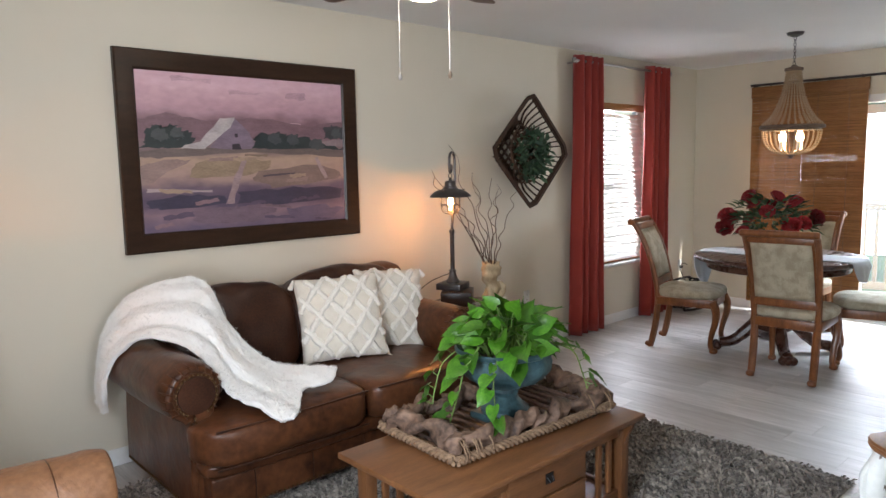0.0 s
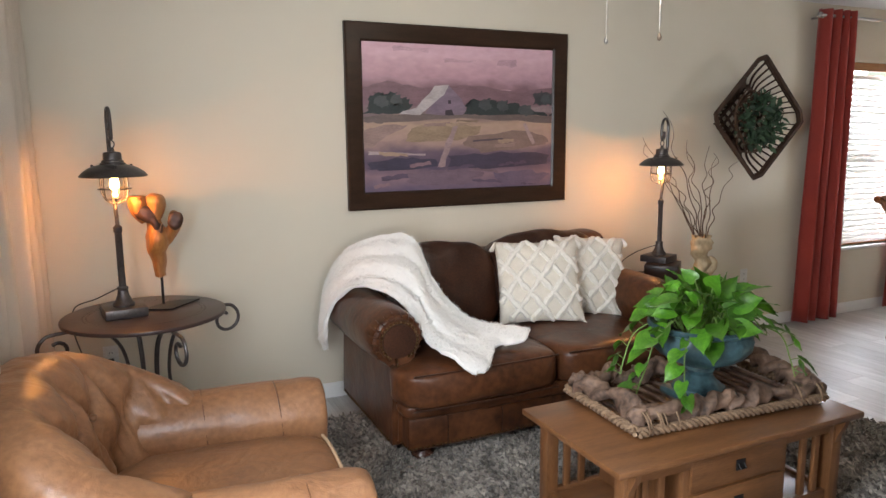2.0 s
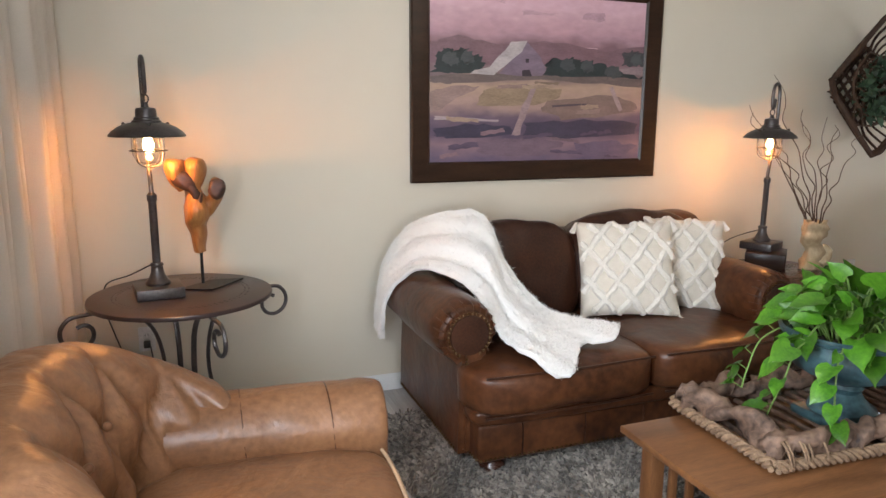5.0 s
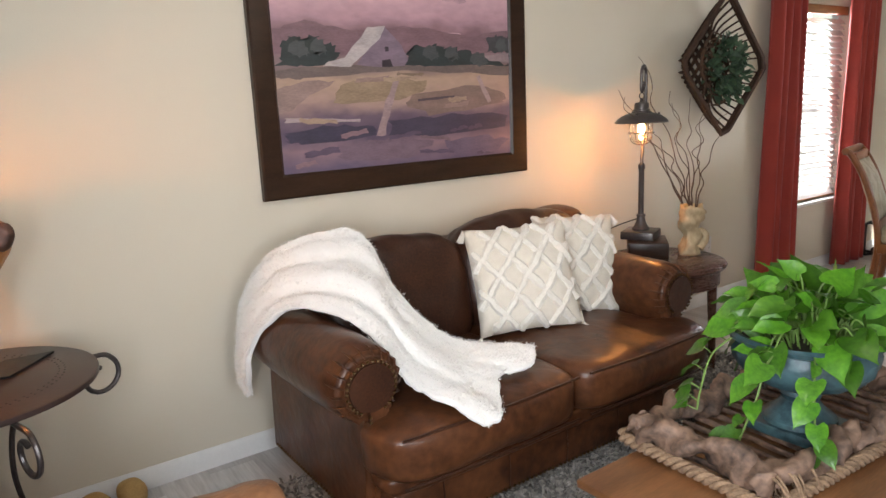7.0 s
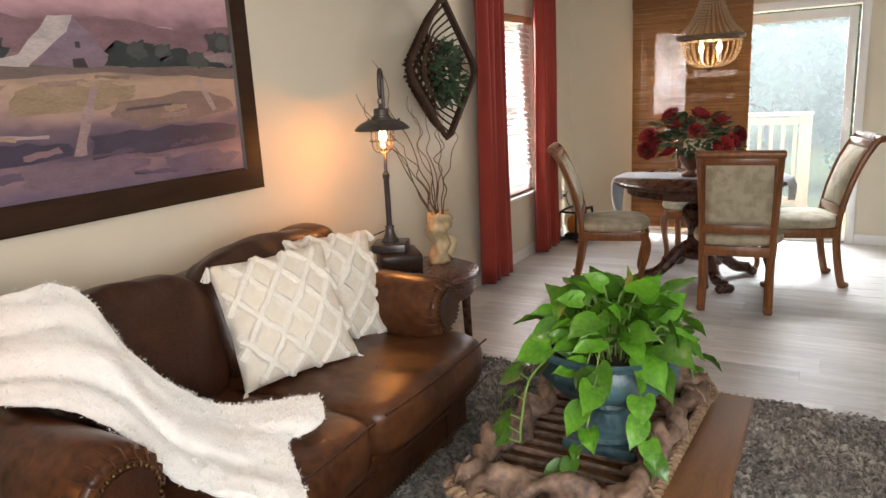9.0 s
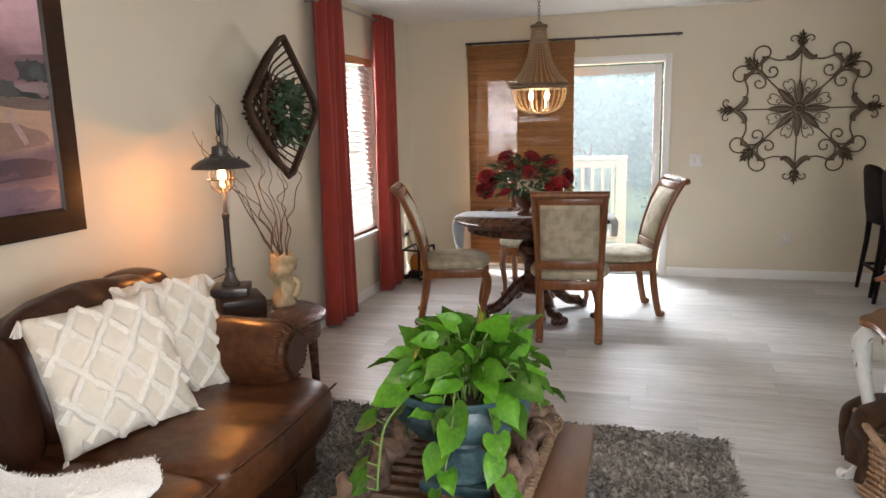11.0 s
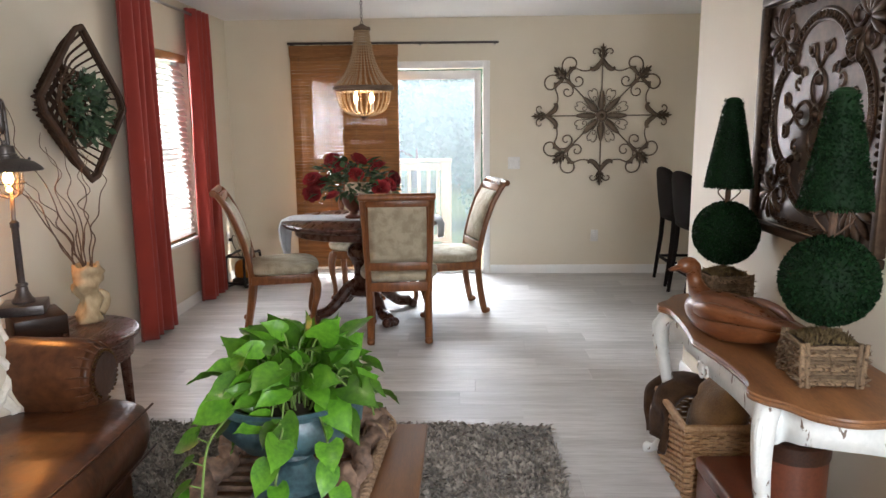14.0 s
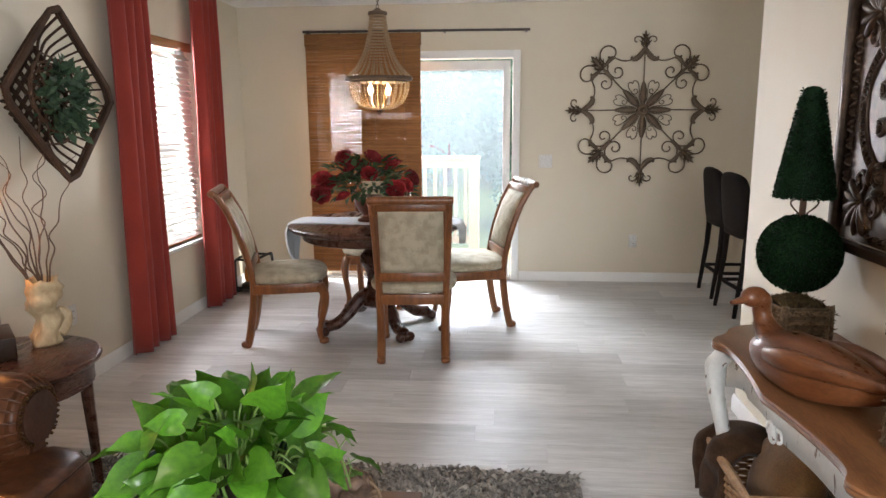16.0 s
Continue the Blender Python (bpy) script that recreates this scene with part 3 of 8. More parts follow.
rod2 = thing("curtain_rod", "dark metal curtain rod with the cream panels", "curtain rod")
part("rod", tube(bmesh.new(), [(XW + 0.09, -3.30, 2.33), (XW + 0.09, -0.05, 2.33)], 0.012), M["iron"], rod2)

# white slatted blinds in the dining window
bl = thing("window_blind", "white horizontal slatted blind, lowered and half open", "blind")
part("valance", nb(NWIN[0] + 0.01, 0.0, 1.965, NWIN[1] - 0.01, 0.03, 2.028, 0.004), M["canopy"], bl, "honey wooden valance")
slat = mesh_of("slat", box(bmesh.new(), -0.385, -0.024, -0.0015, 0.385, 0.024, 0.0015), M["blind"], False)
zz = 0.60
while zz < 1.96:
    s = new("slat", slat)
    s.parent = bl
    s.matrix_local = pose((NWIN[0] + NWIN[1]) / 2, 0.034, zz, 54, 0, 0)
    zz += 0.044
part("bottom_rail", nb(NWIN[0] + 0.015, 0.015, 0.566, NWIN[1] - 0.015, 0.055, 0.582, 0.003), M["canopy"], bl)
for xx in (4.0, 4.44):
    part("ladder_cord", tube(bmesh.new(), [(xx, 0.034, 0.58), (xx, 0.034, 1.97)], 0.002, 5), M["blind"], bl)

# bamboo shade on its rod over the door
bs = thing("bamboo_shade", "woven bamboo shade panel drawn over half of the sliding door", "shade")
reed = mesh_of("reed", box(bmesh.new(), -0.004, -0.25, -0.0066, 0.004, 0.25, 0.0066), M["bamboo"], False)
reed2 = mesh_of("reed", box(bmesh.new(), -0.004, -0.27, -0.0050, 0.004, 0.27, 0.0050), M["bamboo"], False)
rng = random.Random(4)
for k in range(150):
    z = 0.10 + k * 0.0139
    o = new("reed", reed)
    o.parent = bs
    o.matrix_local = pose(5.50 + rng.uniform(-0.002, 0.002), -0.885, z, rng.uniform(-0.15, 0.15))
    o = new("reed", reed2)
    o.parent = bs
    o.matrix_local = pose(5.485 + rng.uniform(-0.002, 0.002), -1.375, z, rng.uniform(-0.15, 0.15))
b = bmesh.new()
for k in range(160):
    z = 0.107 + k * 0.01305
    box(b, 5.498, -1.64, z - 0.0064, 5.506, -1.11, z + 0.0064)
tagged(part("backing_reeds", b, M["bamboo"], bs), kind="stuff")
part("head_band", nb(5.476, -1.65, 2.085, 5.508, -0.632, 2.19, 0.004), M["bamboo"], bs)
for yy in (-0.72, -0.98, -1.24, -1.5):
    part("cord", tube(bmesh.new(), [(5.478, yy, 0.1), (5.478, yy, 2.15)], 0.002, 5), M["rope"], bs)
rod3 = thing("curtain_rod", "long dark bronze curtain rod above the sliding door", "curtain rod")
part("rod", tube(bmesh.new(), [(5.49, -2.58, 2.20), (5.49, -0.62, 2.21)], 0.011), M["iron"], rod3)
for yy in (-2.55, -1.85, -0.65):
    part("bracket", nb(5.49, yy - 0.008, 2.19, XE - 0.001, yy + 0.008, 2.205, 0.002), M["iron"], rod3)
for k in range(8):
    yy = -0.68 - k * 0.13
    part("ring", tube(bmesh.new(), [(5.49 + 0.018 * math.cos(a), yy, 2.203 + 0.018 * math.sin(a)) for a in [2 * math.pi * i / 12 for i in range(12)]], 0.003, 5, True), M["iron"], rod3)

# ---------------- painting ----------------
def flat_poly(bm, pts, y):
    bm.faces.new([bm.verts.new((x, y, z)) for x, z in pts])


PX0, PX1, PZ0, PZ1 = -0.222, 1.209, 1.071, 2.096
FW = 0.10
pic = thing("painting", "large framed landscape painting of a barn in mauve fields", "painting")
fr = bmesh.new()
outer = [(PX0, PZ0), (PX1, PZ0), (PX1, PZ1), (PX0, PZ1)]
prof = [(0.0, 0.002), (0.0, 0.030), (0.008, 0.036), (0.03, 0.034), (0.075, 0.026), (0.088, 0.024), (0.10, 0.014), (0.10, 0.002)]
loops = []
for ins, d in prof:
    loops.append([fr.verts.new((x, -d, z)) for x, z in ((PX0 + ins, PZ0 + ins), (PX1 - ins, PZ0 + ins), (PX1 - ins, PZ1 - ins), (PX0 + ins, PZ1 - ins))])
for A, B in zip(loops, loops[1:] + loops[:1]):
    for j in range(4):
        fr.faces.new((A[j], A[(j + 1) % 4], B[(j + 1) % 4], B[j]))
part("frame", fr, M["frame"], pic, "dark brown wooden frame", True, 20)
IX0, IX1, IZ0, IZ1 = PX0 + FW - 0.002, PX1 - FW + 0.002, PZ0 + FW - 0.002, PZ1 - FW + 0.002


def paint(name, stops):
    """Brushed bands of colour down the canvas; stops: (height 0..1, colour)."""
    m = bpy.data.materials.new(name)
    m.use_nodes = True
    N, L = m.node_tree.nodes, m.node_tree.links
    tc, mp = N.new("ShaderNodeTexCoord"), N.new("ShaderNodeMapping")
    mp.inputs["Scale"].default_value = (1.8, 1, 3.8)
    L.new(tc.outputs["Object"], mp.inputs["Vector"])
    nz = N.new("ShaderNodeTexNoise")
    nz.inputs["Scale"].default_value, nz.inputs["Detail"].default_value = 2.6, 6
    L.new(mp.outputs["Vector"], nz.inputs["Vector"])
    sep = N.new("ShaderNodeSeparateXYZ")
    L.new(tc.outputs["Object"], sep.inputs[0])
    mr = N.new("ShaderNodeMapRange")
    mr.inputs["From Min"].default_value, mr.inputs["From Max"].default_value = IZ0, IZ1
    L.new(sep.outputs["Z"], mr.inputs["Value"])
    ad = N.new("ShaderNodeMath")
    ad.operation = "MULTIPLY_ADD"
    ad.inputs[1].default_value = 0.16
    L.new(nz.outputs["Fac"], ad.inputs[0])
    L.new(mr.outputs["Result"], ad.inputs[2])
    rp = N.new("ShaderNodeValToRGB")
    cr = rp.color_ramp
    while len(cr.elements) < len(stops):
        cr.elements.new(0.5)
    for e, (h, c) in zip(cr.elements, stops):
        e.position, e.color = min(1, h + 0.08), (*c, 1)
    L.new(ad.outputs[0], rp.inputs["Fac"])
    p = N["Principled BSDF"]
    nz2 = N.new("ShaderNodeTexNoise")
    nz2.inputs["Scale"].default_value, nz2.inputs["Detail"].default_value = 9, 5
    L.new(mp.outputs["Vector"], nz2.inputs["Vector"])
    mx = N.new("ShaderNodeMix")
    mx.data_type, mx.blend_type = "RGBA", "OVERLAY"
    mx.inputs["Factor"].default_value = 0.22
    L.new(rp.outputs["Color"], mx.inputs[6])
    L.new(nz2.outputs["Fac"], mx.inputs[7])
    L.new(mx.outputs[2], p.inputs["Base Color"])
    p.inputs["Roughness"].default_value = 0.45
    return m


bands = paint("painted_landscape", [(0.0, (0.115, 0.085, 0.135)), (0.10, (0.24, 0.15, 0.175)), (0.19, (0.085, 0.062, 0.10)), (0.27, (0.15, 0.10, 0.13)), (0.34, (0.36, 0.235, 0.20)), (0.46, (0.40, 0.275, 0.20)), (0.53, (0.18, 0.125, 0.125)), (0.60, (0.24, 0.145, 0.16)), (0.70, (0.19, 0.105, 0.125)), (0.77, (0.42, 0.25, 0.285)), (0.90, (0.56, 0.35, 0.39)), (1.0, (0.60, 0.38, 0.43))])
part("canvas", nb(IX0, -0.014, IZ0, IX1, -0.004, IZ1), bands, pic, "mauve and tan painted canvas")


def P(u, v):
    return (IX0 + u * (IX1 - IX0), IZ1 - v * (IZ1 - IZ0))


def dab(name, pts, color, y, jag=0.0, sub=1):
    q = bmesh.new()
    out = []
    k = len(pts)
    rr = random.Random(len(pts) * 7 + int(1000 * color[0]))
    for i in range(k):
        (u0, v0), (u1, v1) = pts[i], pts[(i + 1) % k]
        for s in range(sub):
            t = s / sub
            out.append(P(u0 + (u1 - u0) * t + rr.uniform(-jag, jag), v0 + (v1 - v0) * t + rr.uniform(-jag, jag)))
    flat_poly(q, out, -0.0142 - y * 0.0004)
    key = "paint_%.3f_%.3f_%.3f" % color
    if key not in M:
        M[key] = mat("oil_paint", color, tuple(c * 0.65 for c in color), rough=0.45, scale=5, fine=30, stretch=(2, 1, 6), bump=0.1)
    return part(name, q, M[key], pic, "", False)


DKG, PNK = (0.030, 0.040, 0.042), (0.42, 0.31, 0.34)
dab("painted_hill", [(0, .30), (.12, .26), (.3, .29), (.55, .27), (.8, .31), (1, .27), (1, .40), (0, .42)], (0.22, 0.125, 0.145), 1, 0.008, 5)
dab("painted_thicket", [(.01, .47), (.03, .36), (.10, .33), (.17, .34), (.23, .40), (.22, .46)], DKG, 3, 0.016, 7)
dab("painted_thicket", [(.50, .46), (.52, .40), (.58, .36), (.66, .37), (.73, .38), (.78, .39), (.86, .42), (.99, .47), (.99, .49), (.6, .48)], DKG, 3, 0.016, 5)
dab("painted_thicket", [(.88, .40), (.90, .32), (.95, .30), (1, .31), (1, .40)], (0.060, 0.058, 0.062), 2, 0.012, 5)
for u_, v_, s_ in ((0.05, 0.37, 0.05), (0.13, 0.36, 0.04), (0.58, 0.385, 0.05), (0.68, 0.39, 0.045), (0.80, 0.42, 0.06), (0.93, 0.34, 0.04)):
    dab("painted_foliage", [(u_, v_), (u_ + s_, v_ - 0.02), (u_ + s_ * 1.5, v_ + 0.03), (u_ + s_, v_ + 0.06), (u_ + 0.005, v_ + 0.05)], (0.075, 0.085, 0.085), 3.5 + u_, 0.010, 5)
dab("painted_field", [(.86, .42), (1, .40), (1, .46), (.9, .45)], (0.30, 0.22, 0.23), 4, 0.004, 3)
dab("painted_meadow", [(0, .49), (.2, .47), (.5, .475), (1, .48), (1, .53), (.5, .50), (.1, .53), (0, .53)], (0.17, 0.125, 0.115), 4, 0.008, 5)
dab("painted_barn_wall", [(.30, .468), (.425, .275), (.49, .37), (.515, .44), (.50, .475), (.40, .48)], (0.23, 0.165, 0.215), 5, 0.002, 3)
dab("painted_barn_roof", [(.17, .475), (.19, .455), (.26, .43), (.355, .28), (.425, .268), (.40, .335), (.30, .45), (.28, .475)], (0.50, 0.44, 0.43), 6, 0.003, 3)
dab("painted_barn_door", [(.405, .48), (.405, .445), (.44, .44), (.45, .48)], (0.05, 0.035, 0.045), 6)
dab("painted_barn_loft", [(.42, .40), (.42, .375), (.435, .375), (.435, .40)], (0.05, 0.035, 0.045), 6)
dab("painted_slope", [(0, .58), (.10, .545), (.22, .55), (.12, .62), (.02, .70), (0, .70)], (0.33, 0.225, 0.20), 5, 0.008, 4)
dab("painted_slope", [(.24, .56), (.40, .53), (.60, .56), (.58, .62), (.42, .66), (.2, .66)], (0.33, 0.235, 0.155), 5, 0.010, 4)
dab("painted_slope", [(.52, .62), (.85, .58), (.98, .64), (.96, .70), (.6, .74), (.5, .70)], (0.25, 0.165, 0.14), 5, 0.012, 4)
dab("painted_path", [(.455, .53), (.475, .53), (.43, .70), (.40, .84), (.36, .84), (.40, .70)], (0.36, 0.25, 0.25), 7, 0.005, 4)
dab("painted_path", [(.83, .54), (.85, .53), (.905, .68), (.88, .69)], (0.40, 0.29, 0.28), 7, 0.004, 3)
dab("painted_water", [(.02, .79), (.2, .77), (.36, .79), (.36, .84), (.1, .86), (.02, .84)], (0.055, 0.045, 0.078), 6, 0.010, 4)
dab("painted_water", [(.42, .76), (.7, .745), (.98, .76), (.98, .84), (.7, .86), (.42, .84)], (0.065, 0.052, 0.085), 6, 0.012, 4)
dab("painted_bank", [(.2, .88), (.45, .85), (.62, .90), (.5, .97), (.22, .96)], (0.19, 0.125, 0.16), 5, 0.014, 4)
dab("painted_bank", [(.66, .90), (.84, .87), (.98, .92), (.9, .98), (.7, .97)], (0.16, 0.115, 0.17), 5, 0.014, 4)
dab("painted_glint", [(.02, .725), (.3, .745), (.3, .755), (.02, .745)], (0.42, 0.33, 0.33), 7, 0.004, 5)
dab("painted_glint", [(.55, .655), (.72, .64), (.72, .65), (.55, .667)], (0.10, 0.07, 0.08), 7.5, 0.002, 4)

rp_ = random.Random(77)
TONES = [(0.40, 0.28, 0.20), (0.33, 0.22, 0.19), (0.20, 0.13, 0.15), (0.41, 0.30, 0.23), (0.12, 0.085, 0.13), (0.28, 0.17, 0.19), (0.24, 0.17, 0.12)]
for k in range(15):
    u, v = rp_.uniform(0.02, 0.86), rp_.uniform(0.50, 0.97)
    l, h = rp_.uniform(0.06, 0.16), rp_.uniform(0.006, 0.030)
    tone = TONES[rp_.choice((4, 4, 2, 5)) if v > 0.78 else rp_.choice((0, 1, 3, 6, 5))]
    sl = rp_.uniform(-0.025, 0.025)
    u1 = min(0.985, u + l)
    dab("brush_stroke", [(u, v), (u1, v + sl), (u1, min(0.985, v + sl + h)), (u, min(0.985, v + h))], tone, 8 + 0.3 * k, 0.006, 5)
for k in range(4):
    u, v = rp_.uniform(0.02, 0.80), rp_.uniform(0.02, 0.30)
    l, h = rp_.uniform(0.08, 0.18), rp_.uniform(0.02, 0.05)
    dab("brush_stroke", [(u, v), (u + l, v), (u + l, v + h), (u, v + h)], rp_.choice([(0.56, 0.35, 0.395), (0.58, 0.365, 0.41), (0.60, 0.38, 0.42)]), 0.15 + 0.1 * k, 0.008, 4)

# ---------------- sofa ----------------
SX = 0.48
sofa = thing("sofa", "brown leather two-seat sofa with rolled arms and nailhead trim", "sofa", pose(SX, -0.08, 0))
L_, LD = M["leather"], M["leather_dark"]
SW, AX, AR, AZ = 0.755, 0.765, 0.128, 0.578
b = bmesh.new()
box(b, -SW, -0.94, 0.075, SW, -0.06, 0.235, 0.016, 3)
part("base", b, L_, sofa)
for k in range(5):
    x = -SW + 0.19 + k * (2 * SW - 0.38) / 4
    part("base_seam", tube(bmesh.new(), [(x, -0.941, 0.09), (x + 0.002, -0.9425, 0.16), (x, -0.941, 0.225)], 0.0025, 6), LD, sofa)
part("front_rail", cushion(bmesh.new(), 0, -0.885, 0.268, 2 * SW + 0.02, 0.17, 0.075, 7, 12, 0.06, 0.002), L_, sofa)
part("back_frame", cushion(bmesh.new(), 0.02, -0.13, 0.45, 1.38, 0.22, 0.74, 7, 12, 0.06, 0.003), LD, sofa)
for s in (-1, 1):
    if s > 0:
        part("wing", cushion(bmesh.new(), 0.715, -0.17, 0.715, 0.19, 0.25, 0.35, 6, 8, 0.12, 0.003), L_, sofa)
    ax = s * AX
    side = bmesh.new()
    out = s * 0.035
    poly = [(ax - s * 0.075, 0.08), (ax + out, 0.08), (ax + out * 0.8, 0.30), (ax + out * 0.6, 0.46)]
    roll = arc(ax, AZ, AR, -72 if s > 0 else 252, 222 if s > 0 else -42, 20)
    poly += roll + [(ax - s * 0.075, 0.40)]
    prism(side, poly, "y", -0.86, -0.06)
    bmesh.ops.subdivide_edges(side, edges=[e for e in side.edges if abs(e.verts[0].co.y - e.verts[1].co.y) > 0.5], cuts=14)
    for v in side.verts:
        t = (-0.06 - v.co.y) / 0.80
        if v.co.z > 0.46:
            k = 1 + 0.05 * math.sin(math.pi * t) - 0.10 * max(0, t - 0.90) / 0.10
            v.co.x, v.co.z = ax + (v.co.x - ax) * k, AZ + (v.co.z - AZ) * k
        v.co += noise.noise_vector(v.co * 7) * 0.004
    es = [e for e in side.edges if all(abs(v.co.y + 0.86) < 0.006 for v in e.verts)]
    bmesh.ops.bevel(side, geom=es, offset=0.022, segments=3, affect="EDGES")
    arm = part("arm", side, L_, sofa, "", True, 60)
    inset = bmesh.new()
    prism(inset, arc(ax, AZ, 0.078, 0, 360, 24)[:-1], "y", -0.872, -0.85)
    part("arm_face", inset, LD, arm)
    panel = prism(bmesh.new(), [(ax - s * 0.06, 0.30), (ax + out * 0.5, 0.30), (ax + out * 0.3, AZ - 0.07), (ax - s * 0.045, AZ - 0.07)], "y", -0.868, -0.85)
    part("arm_panel", panel, L_, arm)
    nails = bmesh.new()
    for k in range(26):
        a = radians(-60 + 300 * k / 25) if s > 0 else radians(240 - 300 * k / 25)
        bmesh.ops.create_icosphere(nails, subdivisions=1, radius=0.0065, matrix=pose(ax + 0.086 * math.cos(a), -0.868, AZ + 0.086 * math.sin(a)))
    for k in range(8):
        bmesh.ops.create_icosphere(nails, subdivisions=1, radius=0.0060, matrix=pose(ax + out * 0.35, -0.870, AZ - 0.095 - k * 0.016))
    tagged(part("nailhead_trim", nails, M["brass"], arm, "brass nailheads"), kind="stuff")
    pl = bmesh.new()
    for k in range(16):
        a = radians(-40 + 260 * k / 15) if s > 0 else radians(220 - 260 * k / 15)
        tube(pl, [(ax + (AR - 0.003) * math.cos(a), -0.79, AZ + (AR - 0.003) * math.sin(a)), (ax + (AR - 0.008) * math.cos(a), -0.838, AZ + (AR - 0.008) * math.sin(a)), (ax + 0.098 * math.cos(a), -0.866, AZ + 0.098 * math.sin(a))], [0.0015, 0.0042, 0.002], 6)
    part("pleats", pl, L_, arm)
    # seat cushion whose boxed front wraps round before the arm
    sc = bmesh.new()
    cushion(sc, s * 0.345, -0.635, 0.385, 0.685, 0.80, 0.185, 8, 16, 0.13, 0.007)
    for v in sc.verts:
        if v.co.y < -0.80:
            k = min(1, (-0.80 - v.co.y) / 0.05)
            t = (v.co.x * s) / 0.685
            if t > 0.5:
                v.co.x += s * 0.115 * k * (t - 0.5) * 2
        v.co.z += 0.006 * noise.noise(Vector((v.co.x * 5, v.co.y * 5, 2.0)))
    seat = part("seat_cushion", sc, L_, sofa)
    for zz in (0.305, 0.462):
        x0, x1 = (0.03, 0.765) if s > 0 else (-0.765, -0.03)
        wl = [(x0, -1.034, zz), ((x0 + x1) / 2, -1.046, zz), (x1, -1.034, zz)]
        part("welt", tube(bmesh.new(), smooth_path(wl, 8), 0.0045, 6), LD, seat)
    bc = bmesh.new()
    cushion(bc, 0, 0, 0, 0.70 if s > 0 else 0.66, 0.23, 0.47, 5.5, 16, 0.13, 0.010)
    for v in bc.verts:
        u = v.co.x / 0.34
        if v.co.y < 0:
            v.co.y += 0.012 * abs(math.sin(u * 7 + 1.5 * v.co.z * 4)) * max(0, v.co.z / 0.235)
        v.co.z += 0.010 * noise.noise(Vector((v.co.x * 4, 0.3 * s, v.co.z * 3)))
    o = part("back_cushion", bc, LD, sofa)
    o.matrix_local = pose(0.36 if s > 0 else -0.33, -0.29, 0.675 if s > 0 else 0.655, -13, 0, 0)
for x, y in ((-0.66, -0.86), (0.66, -0.86), (-0.70, -0.12), (0.70, -0.12)):
    part("foot", lathe(bmesh.new(), [(0.03, 0), (0.05, 0.012), (0.056, 0.032), (0.042, 0.055), (0.05, 0.075), (0.05, 0.08)], 18, (x, y, 0)), M["mahog"], sofa)
nails = bmesh.new()
for k in range(72):
    bmesh.ops.create_icosphere(nails, subdivisions=1, radius=0.0065, matrix=pose(-SW + 0.012 + (2 * SW - 0.024) * k / 71, -0.942, 0.090))
for k in range(40):
    for s in (-1, 1):
        bmesh.ops.create_icosphere(nails, subdivisions=1, radius=0.0065, matrix=pose(s * (AX + 0.037 if k > 5 else SW + 0.002), -0.93 + 0.84 * k / 39, 0.092))
tagged(part("nailhead_trim", nails, M["brass"], sofa, "brass nailheads"), kind="stuff")

# ---------------- coffee table ----------------
ct = thing("coffee_table", "brown oak mission coffee table with slatted ends and drawers", "coffee table", pose(0.57, -1.835, 0))
OW, OU = M["oak"], M["oak_up"]
part("tabletop", nb(-0.578, -0.295, 0.408, 0.578, 0.295, 0.432, 0.005), OW, ct)
for sx in (-1, 1):
    for sy in (-1, 1):
        leg = part("leg", nb(sx * 0.495 - 0.026, sy * 0.225 - 0.026, 0, sx * 0.495 + 0.026, sy * 0.225 + 0.026, 0.407, 0.003), OU, ct)
        cb = prism(bmesh.new(), [(sy * 0.251, 0.406), (sy * 0.288, 0.406), (sy * 0.281, 0.38), (sy * 0.262, 0.345), (sy * 0.251, 0.31)], "x", sx * 0.495 - 0.012, sx * 0.495 + 0.012)
        part("corbel", cb, OU, leg)
    part("apron", nb(sx * 0.495 - 0.012, -0.198, 0.365, sx * 0.495 + 0.012, 0.198, 0.405, 0.003), OU, ct)
    part("rail", nb(sx * 0.495 - 0.012, -0.198, 0.075, sx * 0.495 + 0.012, 0.198, 0.115, 0.003), OU, ct)
    for y in (-1, 1):
        for x in (0.345, 0.415):
            part("slat", nb(sx * x - 0.014, y * 0.222 - 0.008, 0.115, sx * x + 0.014, y * 0.222 + 0.008, 0.345, 0.002), OU, ct)
for sy in (-1, 1):
    part("apron", nb(-0.468, sy * 0.225 - 0.012, 0.345, 0.468, sy * 0.225 + 0.012, 0.405, 0.003), OW, ct)
    part("rail", nb(-0.468, sy * 0.225 - 0.012, 0.075, 0.468, sy * 0.225 + 0.012, 0.115, 0.003), OW, ct)
part("shelf", nb(-0.482, -0.211, 0.085, 0.482, 0.211, 0.102, 0.002), OW, ct)
cab = part("cabinet", nb(-0.25, -0.228, 0.103, 0.25, 0.228, 0.406, 0.003), OU, ct)
for sy in (-1, 1):
    for z0, z1 in ((0.12, 0.245), (0.258, 0.383)):
        d = part("drawer_front", nb(-0.225, sy * 0.2282, z0, 0.225, sy * 0.242, z1, 0.003), OW, ct)
        part("handle", nb(-0.022, sy * 0.2425, (z0 + z1) / 2 - 0.02, 0.022, sy * 0.246, (z0 + z1) / 2 + 0.02, 0.001), M["black"], d, "black metal plate")
        part("handle_pull", tube(bmesh.new(), [(-0.014, sy * 0.247, (z0 + z1) / 2 + 0.006), (-0.012, sy * 0.258, (z0 + z1) / 2 - 0.010), (0.012, sy * 0.258, (z0 + z1) / 2 - 0.010), (0.014, sy * 0.247, (z0 + z1) / 2 + 0.006)], 0.003, 6), M["black"], d)

